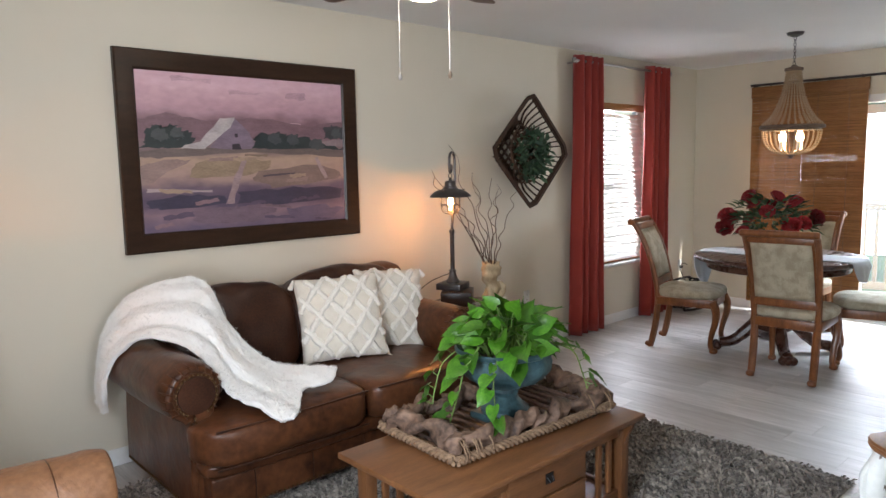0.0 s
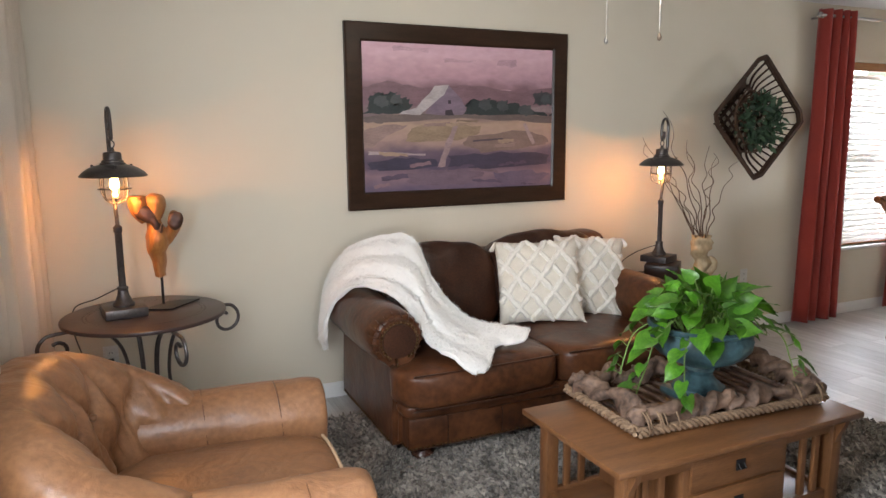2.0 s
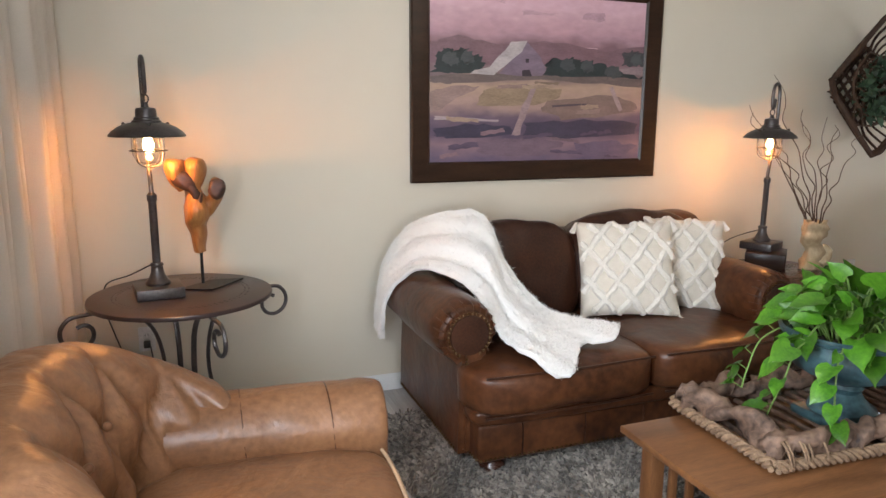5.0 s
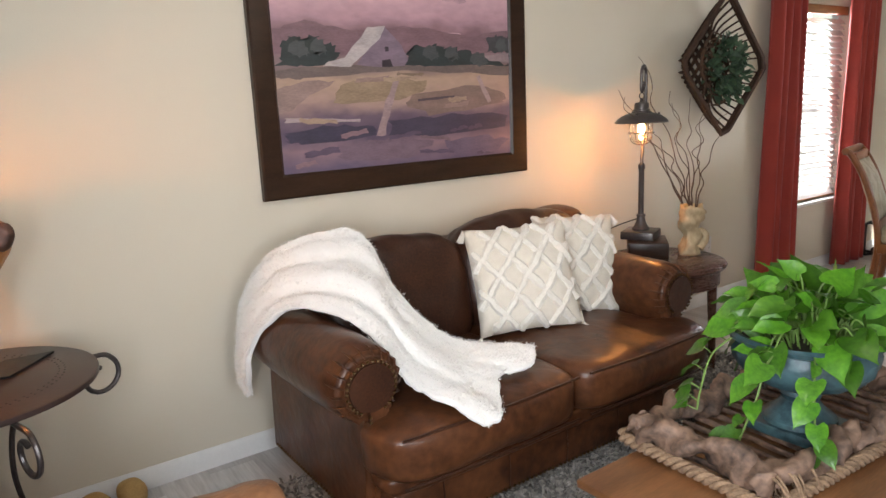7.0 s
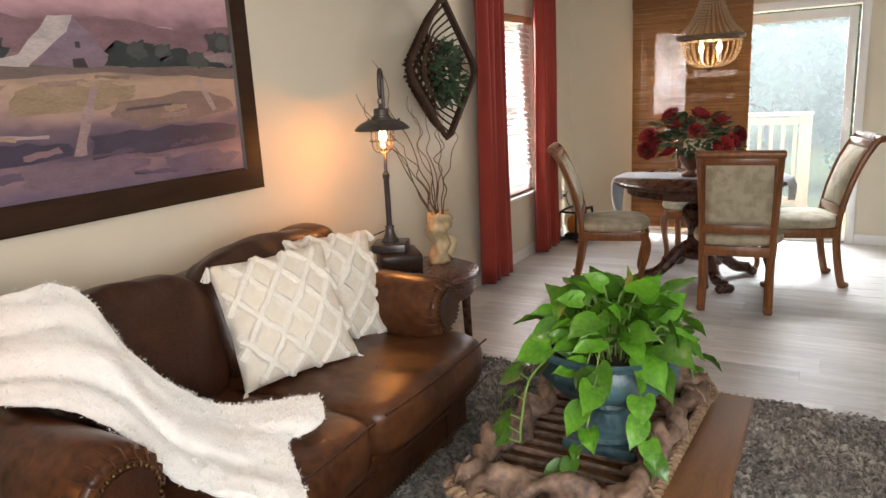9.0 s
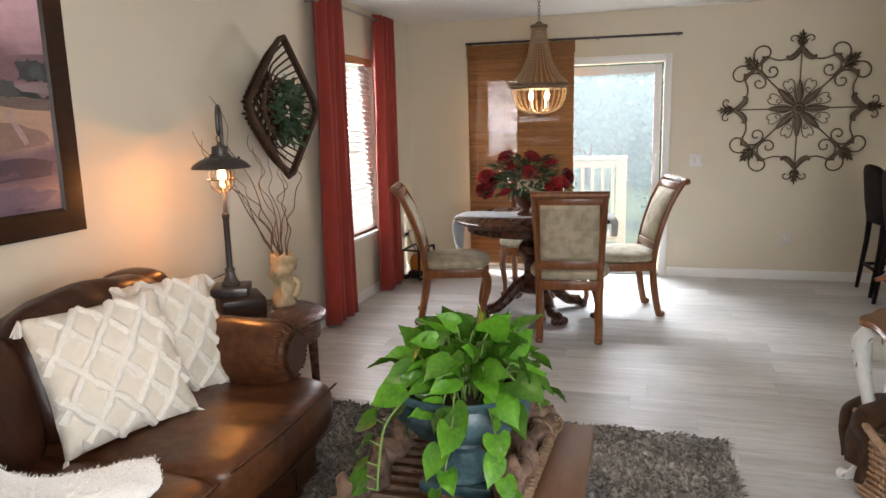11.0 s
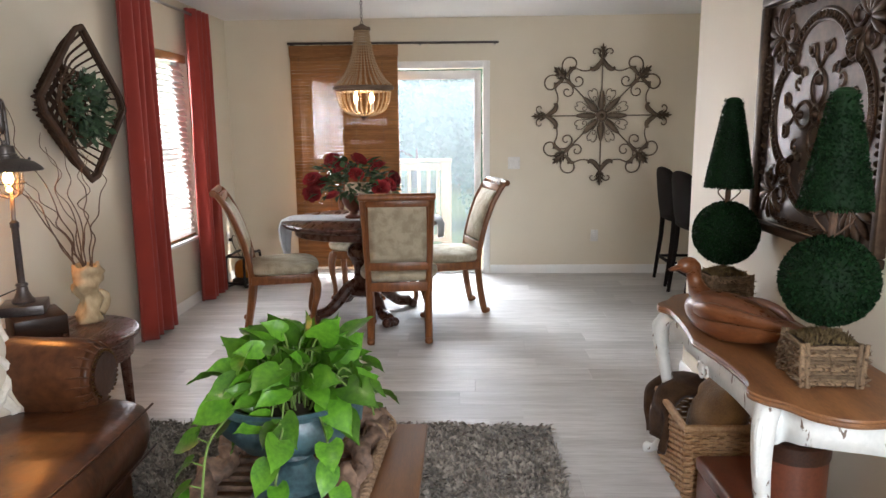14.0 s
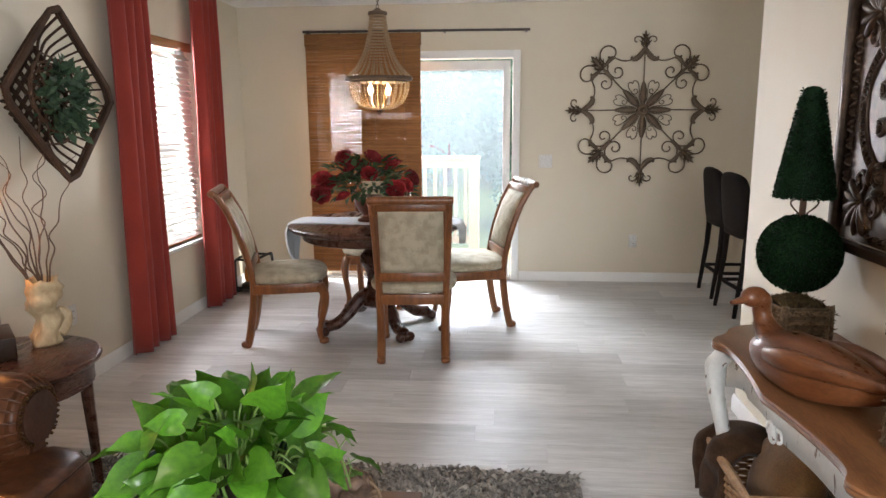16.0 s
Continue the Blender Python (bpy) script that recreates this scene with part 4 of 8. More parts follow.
# ---------------- tan armchair ----------------
ac = thing("armchair", "tan leather armchair with a tufted rounded back", "armchair", pose(-1.21, -1.66, 0, 0, 0, -5))
TN = M["tan"]
part("base", cushion(bmesh.new(), 0.02, 0, 0.19, 0.86, 0.92, 0.28, 7, 10, 0.03, 0.003), TN, ac)
part("seat_cushion", cushion(bmesh.new(), 0.085, 0, 0.375, 0.69, 0.60, 0.17, 4.5, 14, 0.15, 0.007), TN, ac)
for s in (-1, 1):
    a = bmesh.new()
    ys = s * 0.385
    sect = [(ys - 0.10, 0.06), (ys + 0.10, 0.06), (ys + 0.105, 0.25)] + [(ys + 0.128 * math.cos(radians(w)), 0.485 + 0.118 * math.sin(radians(w))) for w in range(-25, 206, 15)] + [(ys - 0.105, 0.25)]
    loft_x(a, -0.36, 0.445, sect, 30, 9, 0.006)
    part("arm", a, TN, ac, "", True, 0)
bk = bmesh.new()
n_u = 120
# the back as a bent roll: an upright oval section carried round the seat
sec = 52
rings = []
for i in range(n_u + 1):
    u = i / n_u * 2 - 1
    top = 0.86 - 0.24 * abs(u) ** 2.2
    cx, cy = -0.36 + 0.34 * abs(u) ** 2.6, 0.40 * math.sin(u * math.pi / 2)
    nx, ny = math.cos(u * radians(62)), math.sin(-u * radians(62))
    ring = []
    for k in range(sec):
        a = 2 * math.pi * k / sec
        d = math.cos(a)
        h = math.sin(a)
        hz = 0.5 * (top - 0.26)
        g = (abs(h) ** 0.7) * (1 if h > 0 else -1)
        tuft = min(abs(math.sin(math.pi * (2.6 * u + 0.9 * g + 0.25))), abs(math.sin(math.pi * (2.6 * u - 0.9 * g - 0.25))))
        pleat = 0.004 * math.sin(u * 47 + 3 * g) * max(0, h)
        inner = 0.105 + (0.058 * tuft ** 0.55 + pleat if d > 0 else 0.0)
        rr = inner * (abs(d) ** 0.75) * (1 if d > 0 else -1)
        z = 0.26 + hz + hz * (abs(h) ** 0.7) * (1 if h > 0 else -1)
        lean = -0.10 * (z - 0.3) / 0.6
        p = Vector((cx + nx * rr + lean * nx, cy + ny * rr + lean * ny, z))
        p += noise.noise_vector(p * 8) * 0.007 + noise.noise_vector(p * 24) * 0.003
        ring.append(bk.verts.new(p))
    rings.append(ring)
for A, B in zip(rings, rings[1:]):
    for k in range(sec):
        bk.faces.new((A[k], A[(k + 1) % sec], B[(k + 1) % sec], B[k]))
bk.faces.new(rings[0])
bk.faces.new(rings[-1][::-1])
part("backrest", bk, TN, ac, "", True, 0)
pip = [(-0.22, s_ * 0.30, 0.445) for s_ in (1,)] + [(0.10, 0.302, 0.452), (0.37, 0.30, 0.440), (0.422, 0.27, 0.425), (0.432, 0.0, 0.44), (0.422, -0.27, 0.425), (0.37, -0.30, 0.440), (0.10, -0.302, 0.452), (-0.22, -0.30, 0.445)]
part("piping", tube(bmesh.new(), smooth_path(pip, 6), 0.006, 6), M["piping"], ac, "pale worn piping")
for s in (-1, 1):
    for x_ in (0.02, 0.27):
        seam = [(x_ + 0.03 * (k_ / 10 - 0.5), s * 0.385 + 0.1275 * math.cos(radians(-20 + 22 * k_)), 0.485 + 0.1175 * math.sin(radians(-20 + 22 * k_))) for k_ in range(11)]
        part("seam", tube(bmesh.new(), smooth_path(seam, 3), 0.0022, 6), M["leather"], ac)
for u in (-0.5, -0.17, 0.17, 0.5):
    bt = bmesh.new()
    bmesh.ops.create_uvsphere(bt, u_segments=10, v_segments=6, radius=0.012, matrix=pose(-0.285 + 0.2 * u * u, 0.40 * math.sin(u * math.pi / 2), 0.66))
    part("button", bt, TN, ac)
for x, y in ((-0.33, -0.36), (-0.33, 0.36), (0.38, -0.36), (0.38, 0.36)):
    part("foot", lathe(bmesh.new(), [(0.022, 0), (0.03, 0.055), (0.03, 0.06)], 12, (x, y, 0)), M["mahog"], ac)

# ---------------- rug ----------------
RX0, RX1, RY0, RY1 = -0.56, 2.06, -2.68, -0.33
rug = thing("rug", "thick taupe shag rug on the plank floor", "rug")
part("backing", nb(RX0 + 0.01, RY0 + 0.01, 0.0005, RX1 - 0.01, RY1 - 0.01, 0.012, 0.003), M["rug"], rug)
rs = np.random.RandomState(5)
K = 46000
bx = rs.uniform(RX0 + 0.01, RX1 - 0.01, K)
by = rs.uniform(RY0 + 0.01, RY1 - 0.01, K)
cor = np.minimum(np.minimum(bx - RX0, RX1 - bx) + np.minimum(by - RY0, RY1 - by), 0.2)
keep = cor > 0.05
bx, by = bx[keep], by[keep]
K = len(bx)
ang = rs.uniform(0, 2 * np.pi, K) * 0.5 + 2 * np.sin(bx * 6 + np.cos(by * 5) * 2) + rs.normal(0, 0.5, K)
ln, wd = rs.uniform(0.022, 0.045, K), rs.uniform(0.003, 0.006, K)
dx, dy = np.cos(ang), np.sin(ang)
ht = rs.uniform(0.022, 0.042, K)
V = np.empty((K, 4, 3), np.float32)
V[:, 0] = np.stack([bx - dy * wd, by + dx * wd, np.full(K, 0.008)], 1)
V[:, 1] = np.stack([bx + dy * wd, by - dx * wd, np.full(K, 0.008)], 1)
V[:, 2] = np.stack([bx + dx * ln * 0.55 + dy * wd, by + dy * ln * 0.55 - dx * wd, ht * 0.9], 1)
V[:, 3] = np.stack([bx + dx * ln, by + dy * ln, ht * 0.75], 1)
idx = np.arange(K)[:, None] * 4
Fs = np.concatenate([idx + np.array([[0, 1, 2]]), idx + np.array([[0, 2, 3]])])
me = bpy.data.meshes.new("pile")
me.from_pydata(V.reshape(-1, 3).tolist(), [], Fs.tolist())
me.materials.append(M["rug"])
o = new("shag", me)
o.parent = rug
tagged(o, "taupe yarn pile", "", "", "stuff")

# ---------------- throw and pillows ----------------
thr = thing("throw_blanket", "cream fleece throw draped over the sofa arm and seat", "blanket")
front = smooth_path([(-0.433, -0.24, 0.335), (-0.450, -0.33, 0.55), (-0.345, -0.48, 0.708), (-0.205, -0.69, 0.690), (-0.160, -0.85, 0.595), (-0.145, -0.97, 0.520), (-0.10, -1.12, 0.512), (-0.055, -1.20, 0.452)], 9)
rear = smooth_path([(-0.44, -0.13, 0.42), (-0.385, -0.13, 0.70), (-0.28, -0.19, 0.865), (-0.12, -0.33, 0.945), (0.015, -0.40, 0.920), (0.060, -0.56, 0.715), (0.17, -0.75, 0.565), (0.40, -0.93, 0.535)], 9)
b = bmesh.new()
rows = []
W = 60
for i, (f, r) in enumerate(zip(front, rear)):
    s = i / (len(front) - 1)
    row = []
    for j in range(W + 1):
        w = j / W
        p = f.lerp(r, w)
        bulge = math.sin(math.pi * w)
        p.z += 0.018 * bulge * math.sin(math.pi * s)
        p.x -= 0.03 * bulge * max(0, 0.28 - s)
        if s > 0.85:
            p.y -= 0.05 * math.sin(3 * math.pi * w) * (s - 0.85) / 0.15
        wander = w + 0.035 * math.sin(s * 6 + 1.0)
        amp = 0.35 + 0.65 * math.sin(math.pi * min(1, 0.15 + s * 0.95))
        fold = 0.015 * math.sin(wander * 15 + 0.4 + 1.2 * noise.noise(Vector((w * 3, s * 2, 0.5)))) + 0.006 * math.sin(wander * 31 + 2.0 * s + 1.0)
        p.z += fold * amp + 0.012
        p.y += 0.010 * math.sin(wander * 21 + 2.0) * amp
        p += noise.noise_vector(p * 14) * 0.006
        if j in (0, W) or i in (0, len(front) - 1):
            p += noise.noise_vector(p * 55) * 0.012
        p.z += 0.006 * noise.noise(p * 40)
        row.append(b.verts.new(p))
    rows.append(row)
for A, B in zip(rows, rows[1:]):
    for j in range(W):
        b.faces.new((A[j], A[j + 1], B[j + 1], B[j]))
o = part("cloth", b, M["fleece"], thr, "", True, 0)
md = o.modifiers.new("thick", "SOLIDIFY")
md.thickness, md.offset = 0.022, -0.4
md = o.modifiers.new("round", "SUBSURF")
md.levels = md.render_levels = 1
# fleece nap: short fibres over the cloth
rs = np.random.RandomState(3)
fib_v, fib_f = [], []
me_src = o.data
co = [v.co.copy() for v in me_src.vertices]
no = [v.normal.copy() for v in me_src.vertices]
sgn = 1 if sum(n.z for n in no) > 0 else -1
for k in range(26000):
    a = rs.randint(0, len(co) - W - 3)
    t1, t2 = rs.uniform(), rs.uniform()
    if (a % (W + 1)) == W:
        continue
    p = co[a] + (co[a + 1] - co[a]) * t1 + (co[a + W + 1] - co[a]) * t2
    n = no[a] * sgn
    d = Vector(rs.normal(0, 1, 3)) * 0.7 + n * 1.0
    d.normalize()
    side = d.cross(Vector(rs.normal(0, 1, 3))).normalized() * 0.0012
    base = len(fib_v)
    p = p + n * 0.008
    fib_v += [tuple(p - side), tuple(p + side), tuple(p + d * 0.011)]
    fib_f.append((base, base + 1, base + 2))
me = bpy.data.meshes.new("nap")
me.from_pydata(fib_v, [], fib_f)
me.materials.append(M["fleece"])
nap = new("nap", me)
nap.parent = thr
tagged(nap, kind="stuff")


def pillow(m, label):
    p = thing("throw_pillow", label, "pillow", m, "tufted cream pillows on the sofa")
    S, Th = 0.465, 0.15

    def surf(u, v, side=1):
        e = max(0, (1 - abs(u) ** 2.6)) ** 0.55 * max(0, (1 - abs(v) ** 2.6)) ** 0.55
        pin = 1 - 0.06 * (1 - abs(u) ** 2) * abs(v) ** 3
        pin2 = 1 - 0.06 * (1 - abs(v) ** 2) * abs(u) ** 3
        return Vector((u * S / 2 * pin2, -side * Th / 2 * e + 0.006 * noise.noise(Vector((u * 3, v * 3, side))), v * S / 2 * pin))
    q = bmesh.new()
    n = 26
    for side in (1, -1):
        g = [[q.verts.new(surf(2 * i / n - 1, 2 * j / n - 1, side)) for i in range(n + 1)] for j in range(n + 1)]
        for j in range(n):
            for i in range(n):
                q.faces.new((g[j][i], g[j][i + 1], g[j + 1][i + 1], g[j + 1][i]))
    bmesh.ops.remove_doubles(q, verts=q.verts, dist=0.0008)
    part("cover", q, M["pillow"], p, "", True, 0)
    rp = random.Random(2)
    for d in (1, -1):
        for c in (-1.34, -0.67, 0.0, 0.67, 1.34):
            pts = []
            for k in range(33):
                u = -1 + 2 * k / 32
                v = d * u * 1.25 + c
                if abs(v) <= 0.985 and abs(u) <= 0.985:
                    pts.append(surf(u, v) + Vector((rp.uniform(-1, 1), 1.2, rp.uniform(-1, 1))) * 0.004)
            if len(pts) > 2:
                ridge = tube(bmesh.new(), pts, [0.0185 + rp.uniform(-0.005, 0.005) for _ in pts], 7)
                part("tufted_band", ridge, M["tuft"], p)
    for su in (-1, 1):
        for sv in (-1, 1):
            t = bmesh.new()
            c = surf(su * 0.98, sv * 0.98)
            for k in range(14):
                dd = Vector((su * rp.uniform(0.2, 1) * 0.5, rp.uniform(-0.5, 0.5), -0.9 + rp.uniform(-0.4, 0.3) + (0.3 if sv < 0 else 0))).normalized()
                tube(t, [c, c + dd * 0.02, c + dd * 0.045 + Vector((su * 0.006, 0, -0.008 if sv > 0 else 0))], [0.004, 0.004, 0.003], 5)
            part("tassel", t, M["tuft"], p)
    return p


pillow(pose(1.005, -0.535, 0.69, -24, 4, -22), "square cream pillow with a tufted lattice, behind another pillow")
pillow(pose(0.665, -0.590, 0.695, -26, -1, -21), "square cream pillow with a tufted diamond lattice and tassels")

# ---------------- tray, urn and pothos ----------------
tray = thing("rustic_tray", "long rustic tray of gnarled driftwood and woven vine", "tray", pose(0.665, -1.745, 0.433, 0, 0, -3))
TX, TY = 0.43, 0.225
for k in range(15):
    x = -TX + 0.05 + k * (2 * TX - 0.1) / 14
    part("slat", tube(bmesh.new(), [(x, -TY + 0.03, 0.016), (x + 0.004, 0, 0.018), (x, TY - 0.03, 0.016)], 0.009, 7), M["drift"], tray)
rt = random.Random(11)


def knotty(a, b, r, n, amp, parent, name, material, seed):
    rr = random.Random(seed)
    a, b = Vector(a), Vector(b)
    ctrl = [a.lerp(b, i / n) + Vector((rr.uniform(-amp, amp), rr.uniform(-amp, amp), rr.uniform(-amp * 0.4, amp))) for i in range(n + 1)]
    pts = smooth_path(ctrl, 8)
    rad = [r * (0.80 + 0.30 * abs(math.sin(i * 0.21 + seed)) + rr.uniform(-0.1, 0.1)) for i in range(len(pts))]
    q = tube(bmesh.new(), pts, rad, 12)
    q.verts.ensure_lookup_table()
    for i, c in enumerate(pts):
        turn = 0.33 * i + 1.3 * math.sin(i * 0.11 + seed)
        for j in range(12):
            v = q.verts[i * 12 + j]
            th = 2 * math.pi * j / 12 - turn
            v.co = c + (v.co - c) * (0.46 + 0.78 * abs(math.cos(th)) ** 1.5)
    for v in q.verts:
        v.co += noise.noise_vector(v.co * 22) * 0.012 + noise.noise_vector(v.co * 70) * 0.004
    return part(name, q, material, parent, "", True, 0)


for sy in (-1, 1):
    knotty((-TX, sy * TY * 0.88, 0.055), (TX, sy * TY * 0.88, 0.06), 0.034, 11, 0.022, tray, "driftwood_side", M["drift"], 3 + sy)
for sx in (-1, 1):
    knotty((sx * TX * 0.95, -TY, 0.055), (sx * TX * 0.95, TY, 0.075), 0.038, 5, 0.022, tray, "driftwood_end", M["drift"], 9 + sx)
for sy in (-1, 1):
    for ph in range(3):
        pts = [(-TX - 0.01 + (2 * TX + 0.02) * i / 90, sy * (TY + 0.012) + 0.011 * math.cos(i * 0.85 + ph * 2.09), 0.024 + 0.011 * math.sin(i * 0.85 + ph * 2.09)) for i in range(91)]
        part("braided_strand", tube(bmesh.new(), pts, 0.0085, 6), M["rope"], tray)
for sx in (-1, 1):
    for ph in range(3):
        pts = [(sx * (TX + 0.015) + 0.011 * math.cos(i * 0.85 + ph * 2.09), -TY + 2 * TY * i / 46, 0.024 + 0.011 * math.sin(i * 0.85 + ph * 2.09)) for i in range(47)]
        part("braided_strand", tube(bmesh.new(), pts, 0.0095, 6), M["rope"], tray)
for k in range(9):
    x = rt.uniform(-TX, -TX + 0.16) if k < 6 else rt.uniform(TX - 0.14, TX)
    y = -TY + rt.uniform(-0.005, 0.02)
    ring = [(x + 0.006 * math.sin(a * 2), y + 0.036 * math.cos(a), 0.045 + 0.042 * math.sin(a)) for a in [2 * math.pi * i / 14 for i in range(14)]]
    part("binding", tube(bmesh.new(), ring, 0.004, 5, True), M["rope"], tray)

urn = thing("planter_urn", "footed teal glazed urn with a weathered finish on the tray", "planter", pose(0.645, -1.79, 0.458))
b = box(bmesh.new(), -0.105, -0.105, 0, 0.105, 0.105, 0.035, 0.012, 2)
part("plinth", b, M["teal"], urn)
b = lathe(bmesh.new(), [(0.10, 0.036), (0.098, 0.05), (0.066, 0.075), (0.048, 0.10), (0.056, 0.118), (0.05, 0.13), (0.085, 0.145), (0.15, 0.175), (0.185, 0.215), (0.19, 0.25), (0.178, 0.275), (0.20, 0.285), (0.205, 0.297), (0.195, 0.305), (0.175, 0.298), (0.16, 0.26), (0.0, 0.255)], 40)
for v in b.verts:
    a = math.atan2(v.co.y, v.co.x)
    if 0.14 < v.co.z < 0.27 and v.co.xy.length > 0.08:
        v.co.xy *= 1 + 0.025 * math.cos(a * 12)
part("bowl", b, M["teal"], urn)
part("soil", lathe(bmesh.new(), [(0.165, 0.268), (0.12, 0.275), (0.0, 0.28)], 24), M["soil"], urn)

pot = thing("pothos_plant", "lush green pothos plant trailing from the teal urn", "plant", pose(0.645, -1.80, 0.458))


def leaf_mesh(w, l, cup, seed):
    """A heart-shaped leaf, its stalk end at the origin, tip along +y."""
    q = bmesh.new()
    rr = random.Random(seed)
    rows_ = []
    n = 10
    for i in range(n + 1):
        t = i / n
        half = w * 0.5 * (math.sin(math.pi * min(1, t * 0.62 + 0.30)) ** 1.1) * (1 - t ** 3.2) * (1 if i else 0.75)
        y = l * t
        row_ = []
        for k in (-1, -0.55, 0, 0.55, 1):
            yy = y - (0.13 * l * (1 - t) ** 3 * (abs(k)) if i < 4 else 0)
            z = cup * (abs(k) ** 1.6) * half * 1.1 - 0.22 * l * t * t + 0.006 * noise.noise(Vector((k * 2, t * 5, seed)))
            row_.append(q.verts.new((k * half, yy, z)))
        rows_.append(row_)
    for A, B in zip(rows_, rows_[1:]):
        for k in range(4):
            q.faces.new((A[k], A[k + 1], B[k + 1], B[k]))
    bmesh.ops.remove_doubles(q, verts=q.verts, dist=0.0003)
    return mesh_of("leaf", q, M["leaf"])


LEAF = [leaf_mesh(0.080, 0.098, 0.30, 1), leaf_mesh(0.070, 0.090, 0.4, 2), leaf_mesh(0.056, 0.072, 0.25, 3), leaf_mesh(0.086, 0.108, 0.2, 4)]
stems = bmesh.new()
rl = random.Random(21)


def put_leaf(p, out, size):
    """p: stalk end; out: the way that the leaf points."""
    o = new("leaf", rl.choice(LEAF))
    o.parent = pot
    yv = Vector(out).normalized()
    rad = Vector((p[0], p[1], 0)).normalized() if Vector((p[0], p[1], 0)).length > 0.01 else Vector((0, 0, 1))
    up = rad * rl.uniform(0.3, 1.1) + Vector((rl.uniform(-0.6, 0.6), rl.uniform(-0.6, 0.6), rl.uniform(0.4, 1.0)))
    zv = (up - yv * up.dot(yv)).normalized()
    xv = yv.cross(zv)
    m = Matrix((xv, yv, zv)).transposed().to_4x4()
    m.translation = p
    o.matrix_local = m @ Matrix.Scale(size, 4)


for k in range(112):
    a = 2.39996 * k + rl.uniform(-0.3, 0.3)
    t = (k + 0.5) / 112
    r = 0.188 * math.sqrt(t) + rl.uniform(-0.02, 0.03)
    z = 0.395 - 0.105 * t ** 1.5 + rl.uniform(-0.04, 0.05)
    p = Vector((r * math.cos(a) + rl.uniform(-0.03, 0.03), r * math.sin(a) + rl.uniform(-0.03, 0.03), z + rl.uniform(-0.035, 0.045)))
    root = Vector((0.10 * math.cos(a) * math.sqrt(t), 0.10 * math.sin(a) * math.sqrt(t), 0.27))
    mid = root.lerp(p, 0.55) + Vector((0, 0, 0.045))
    tube(stems, smooth_path([root, mid, p], 5), [0.0028] * 10 + [0.0018], 5)
    out = Vector((math.cos(a + rl.uniform(-1.1, 1.1)), math.sin(a + rl.uniform(-1.1, 1.1)), 0.70 - 1.15 * t + rl.uniform(-0.50, 0.50)))
    put_leaf(p, out, rl.uniform(0.75, 1.15))
vines = [[(-0.17, -0.02, 0.30), (-0.26, -0.03, 0.28), (-0.29, -0.02, 0.18), (-0.305, 0.0, 0.10), (-0.31, 0.01, 0.06)],
         [(-0.16, -0.10, 0.30), (-0.215, -0.13, 0.25), (-0.22, -0.14, 0.14), (-0.20, -0.14, 0.05)],
         [(0.17, -0.08, 0.30), (0.25, -0.14, 0.26), (0.29, -0.16, 0.16), (0.31, -0.17, 0.09)],
         [(0.17, 0.06, 0.30), (0.27, 0.08, 0.27), (0.33, 0.06, 0.22), (0.37, 0.02, 0.20)],
         [(-0.14, 0.12, 0.30), (-0.20, 0.165, 0.24), (-0.235, 0.175, 0.14), (-0.25, 0.175, 0.08)]]
for vctrl in vines:
    pts = smooth_path(vctrl, 6)
    tube(stems, pts, 0.003, 5)
    for i in range(3, len(pts), 3):
        p = pts[i]
        a = rl.uniform(-1, 1) + math.atan2(p.y, p.x)
        q = p + Vector((math.cos(a) * 0.03, math.sin(a) * 0.03, 0.012))
        tube(stems, [p, q], 0.0018, 5)
        put_leaf(q, (math.cos(a), math.sin(a), rl.uniform(-1.0, 0.0)), rl.uniform(0.55, 0.95))
tagged(part("vine_stem", stems, M["stem"], pot, "pale green vines"), kind="stuff")


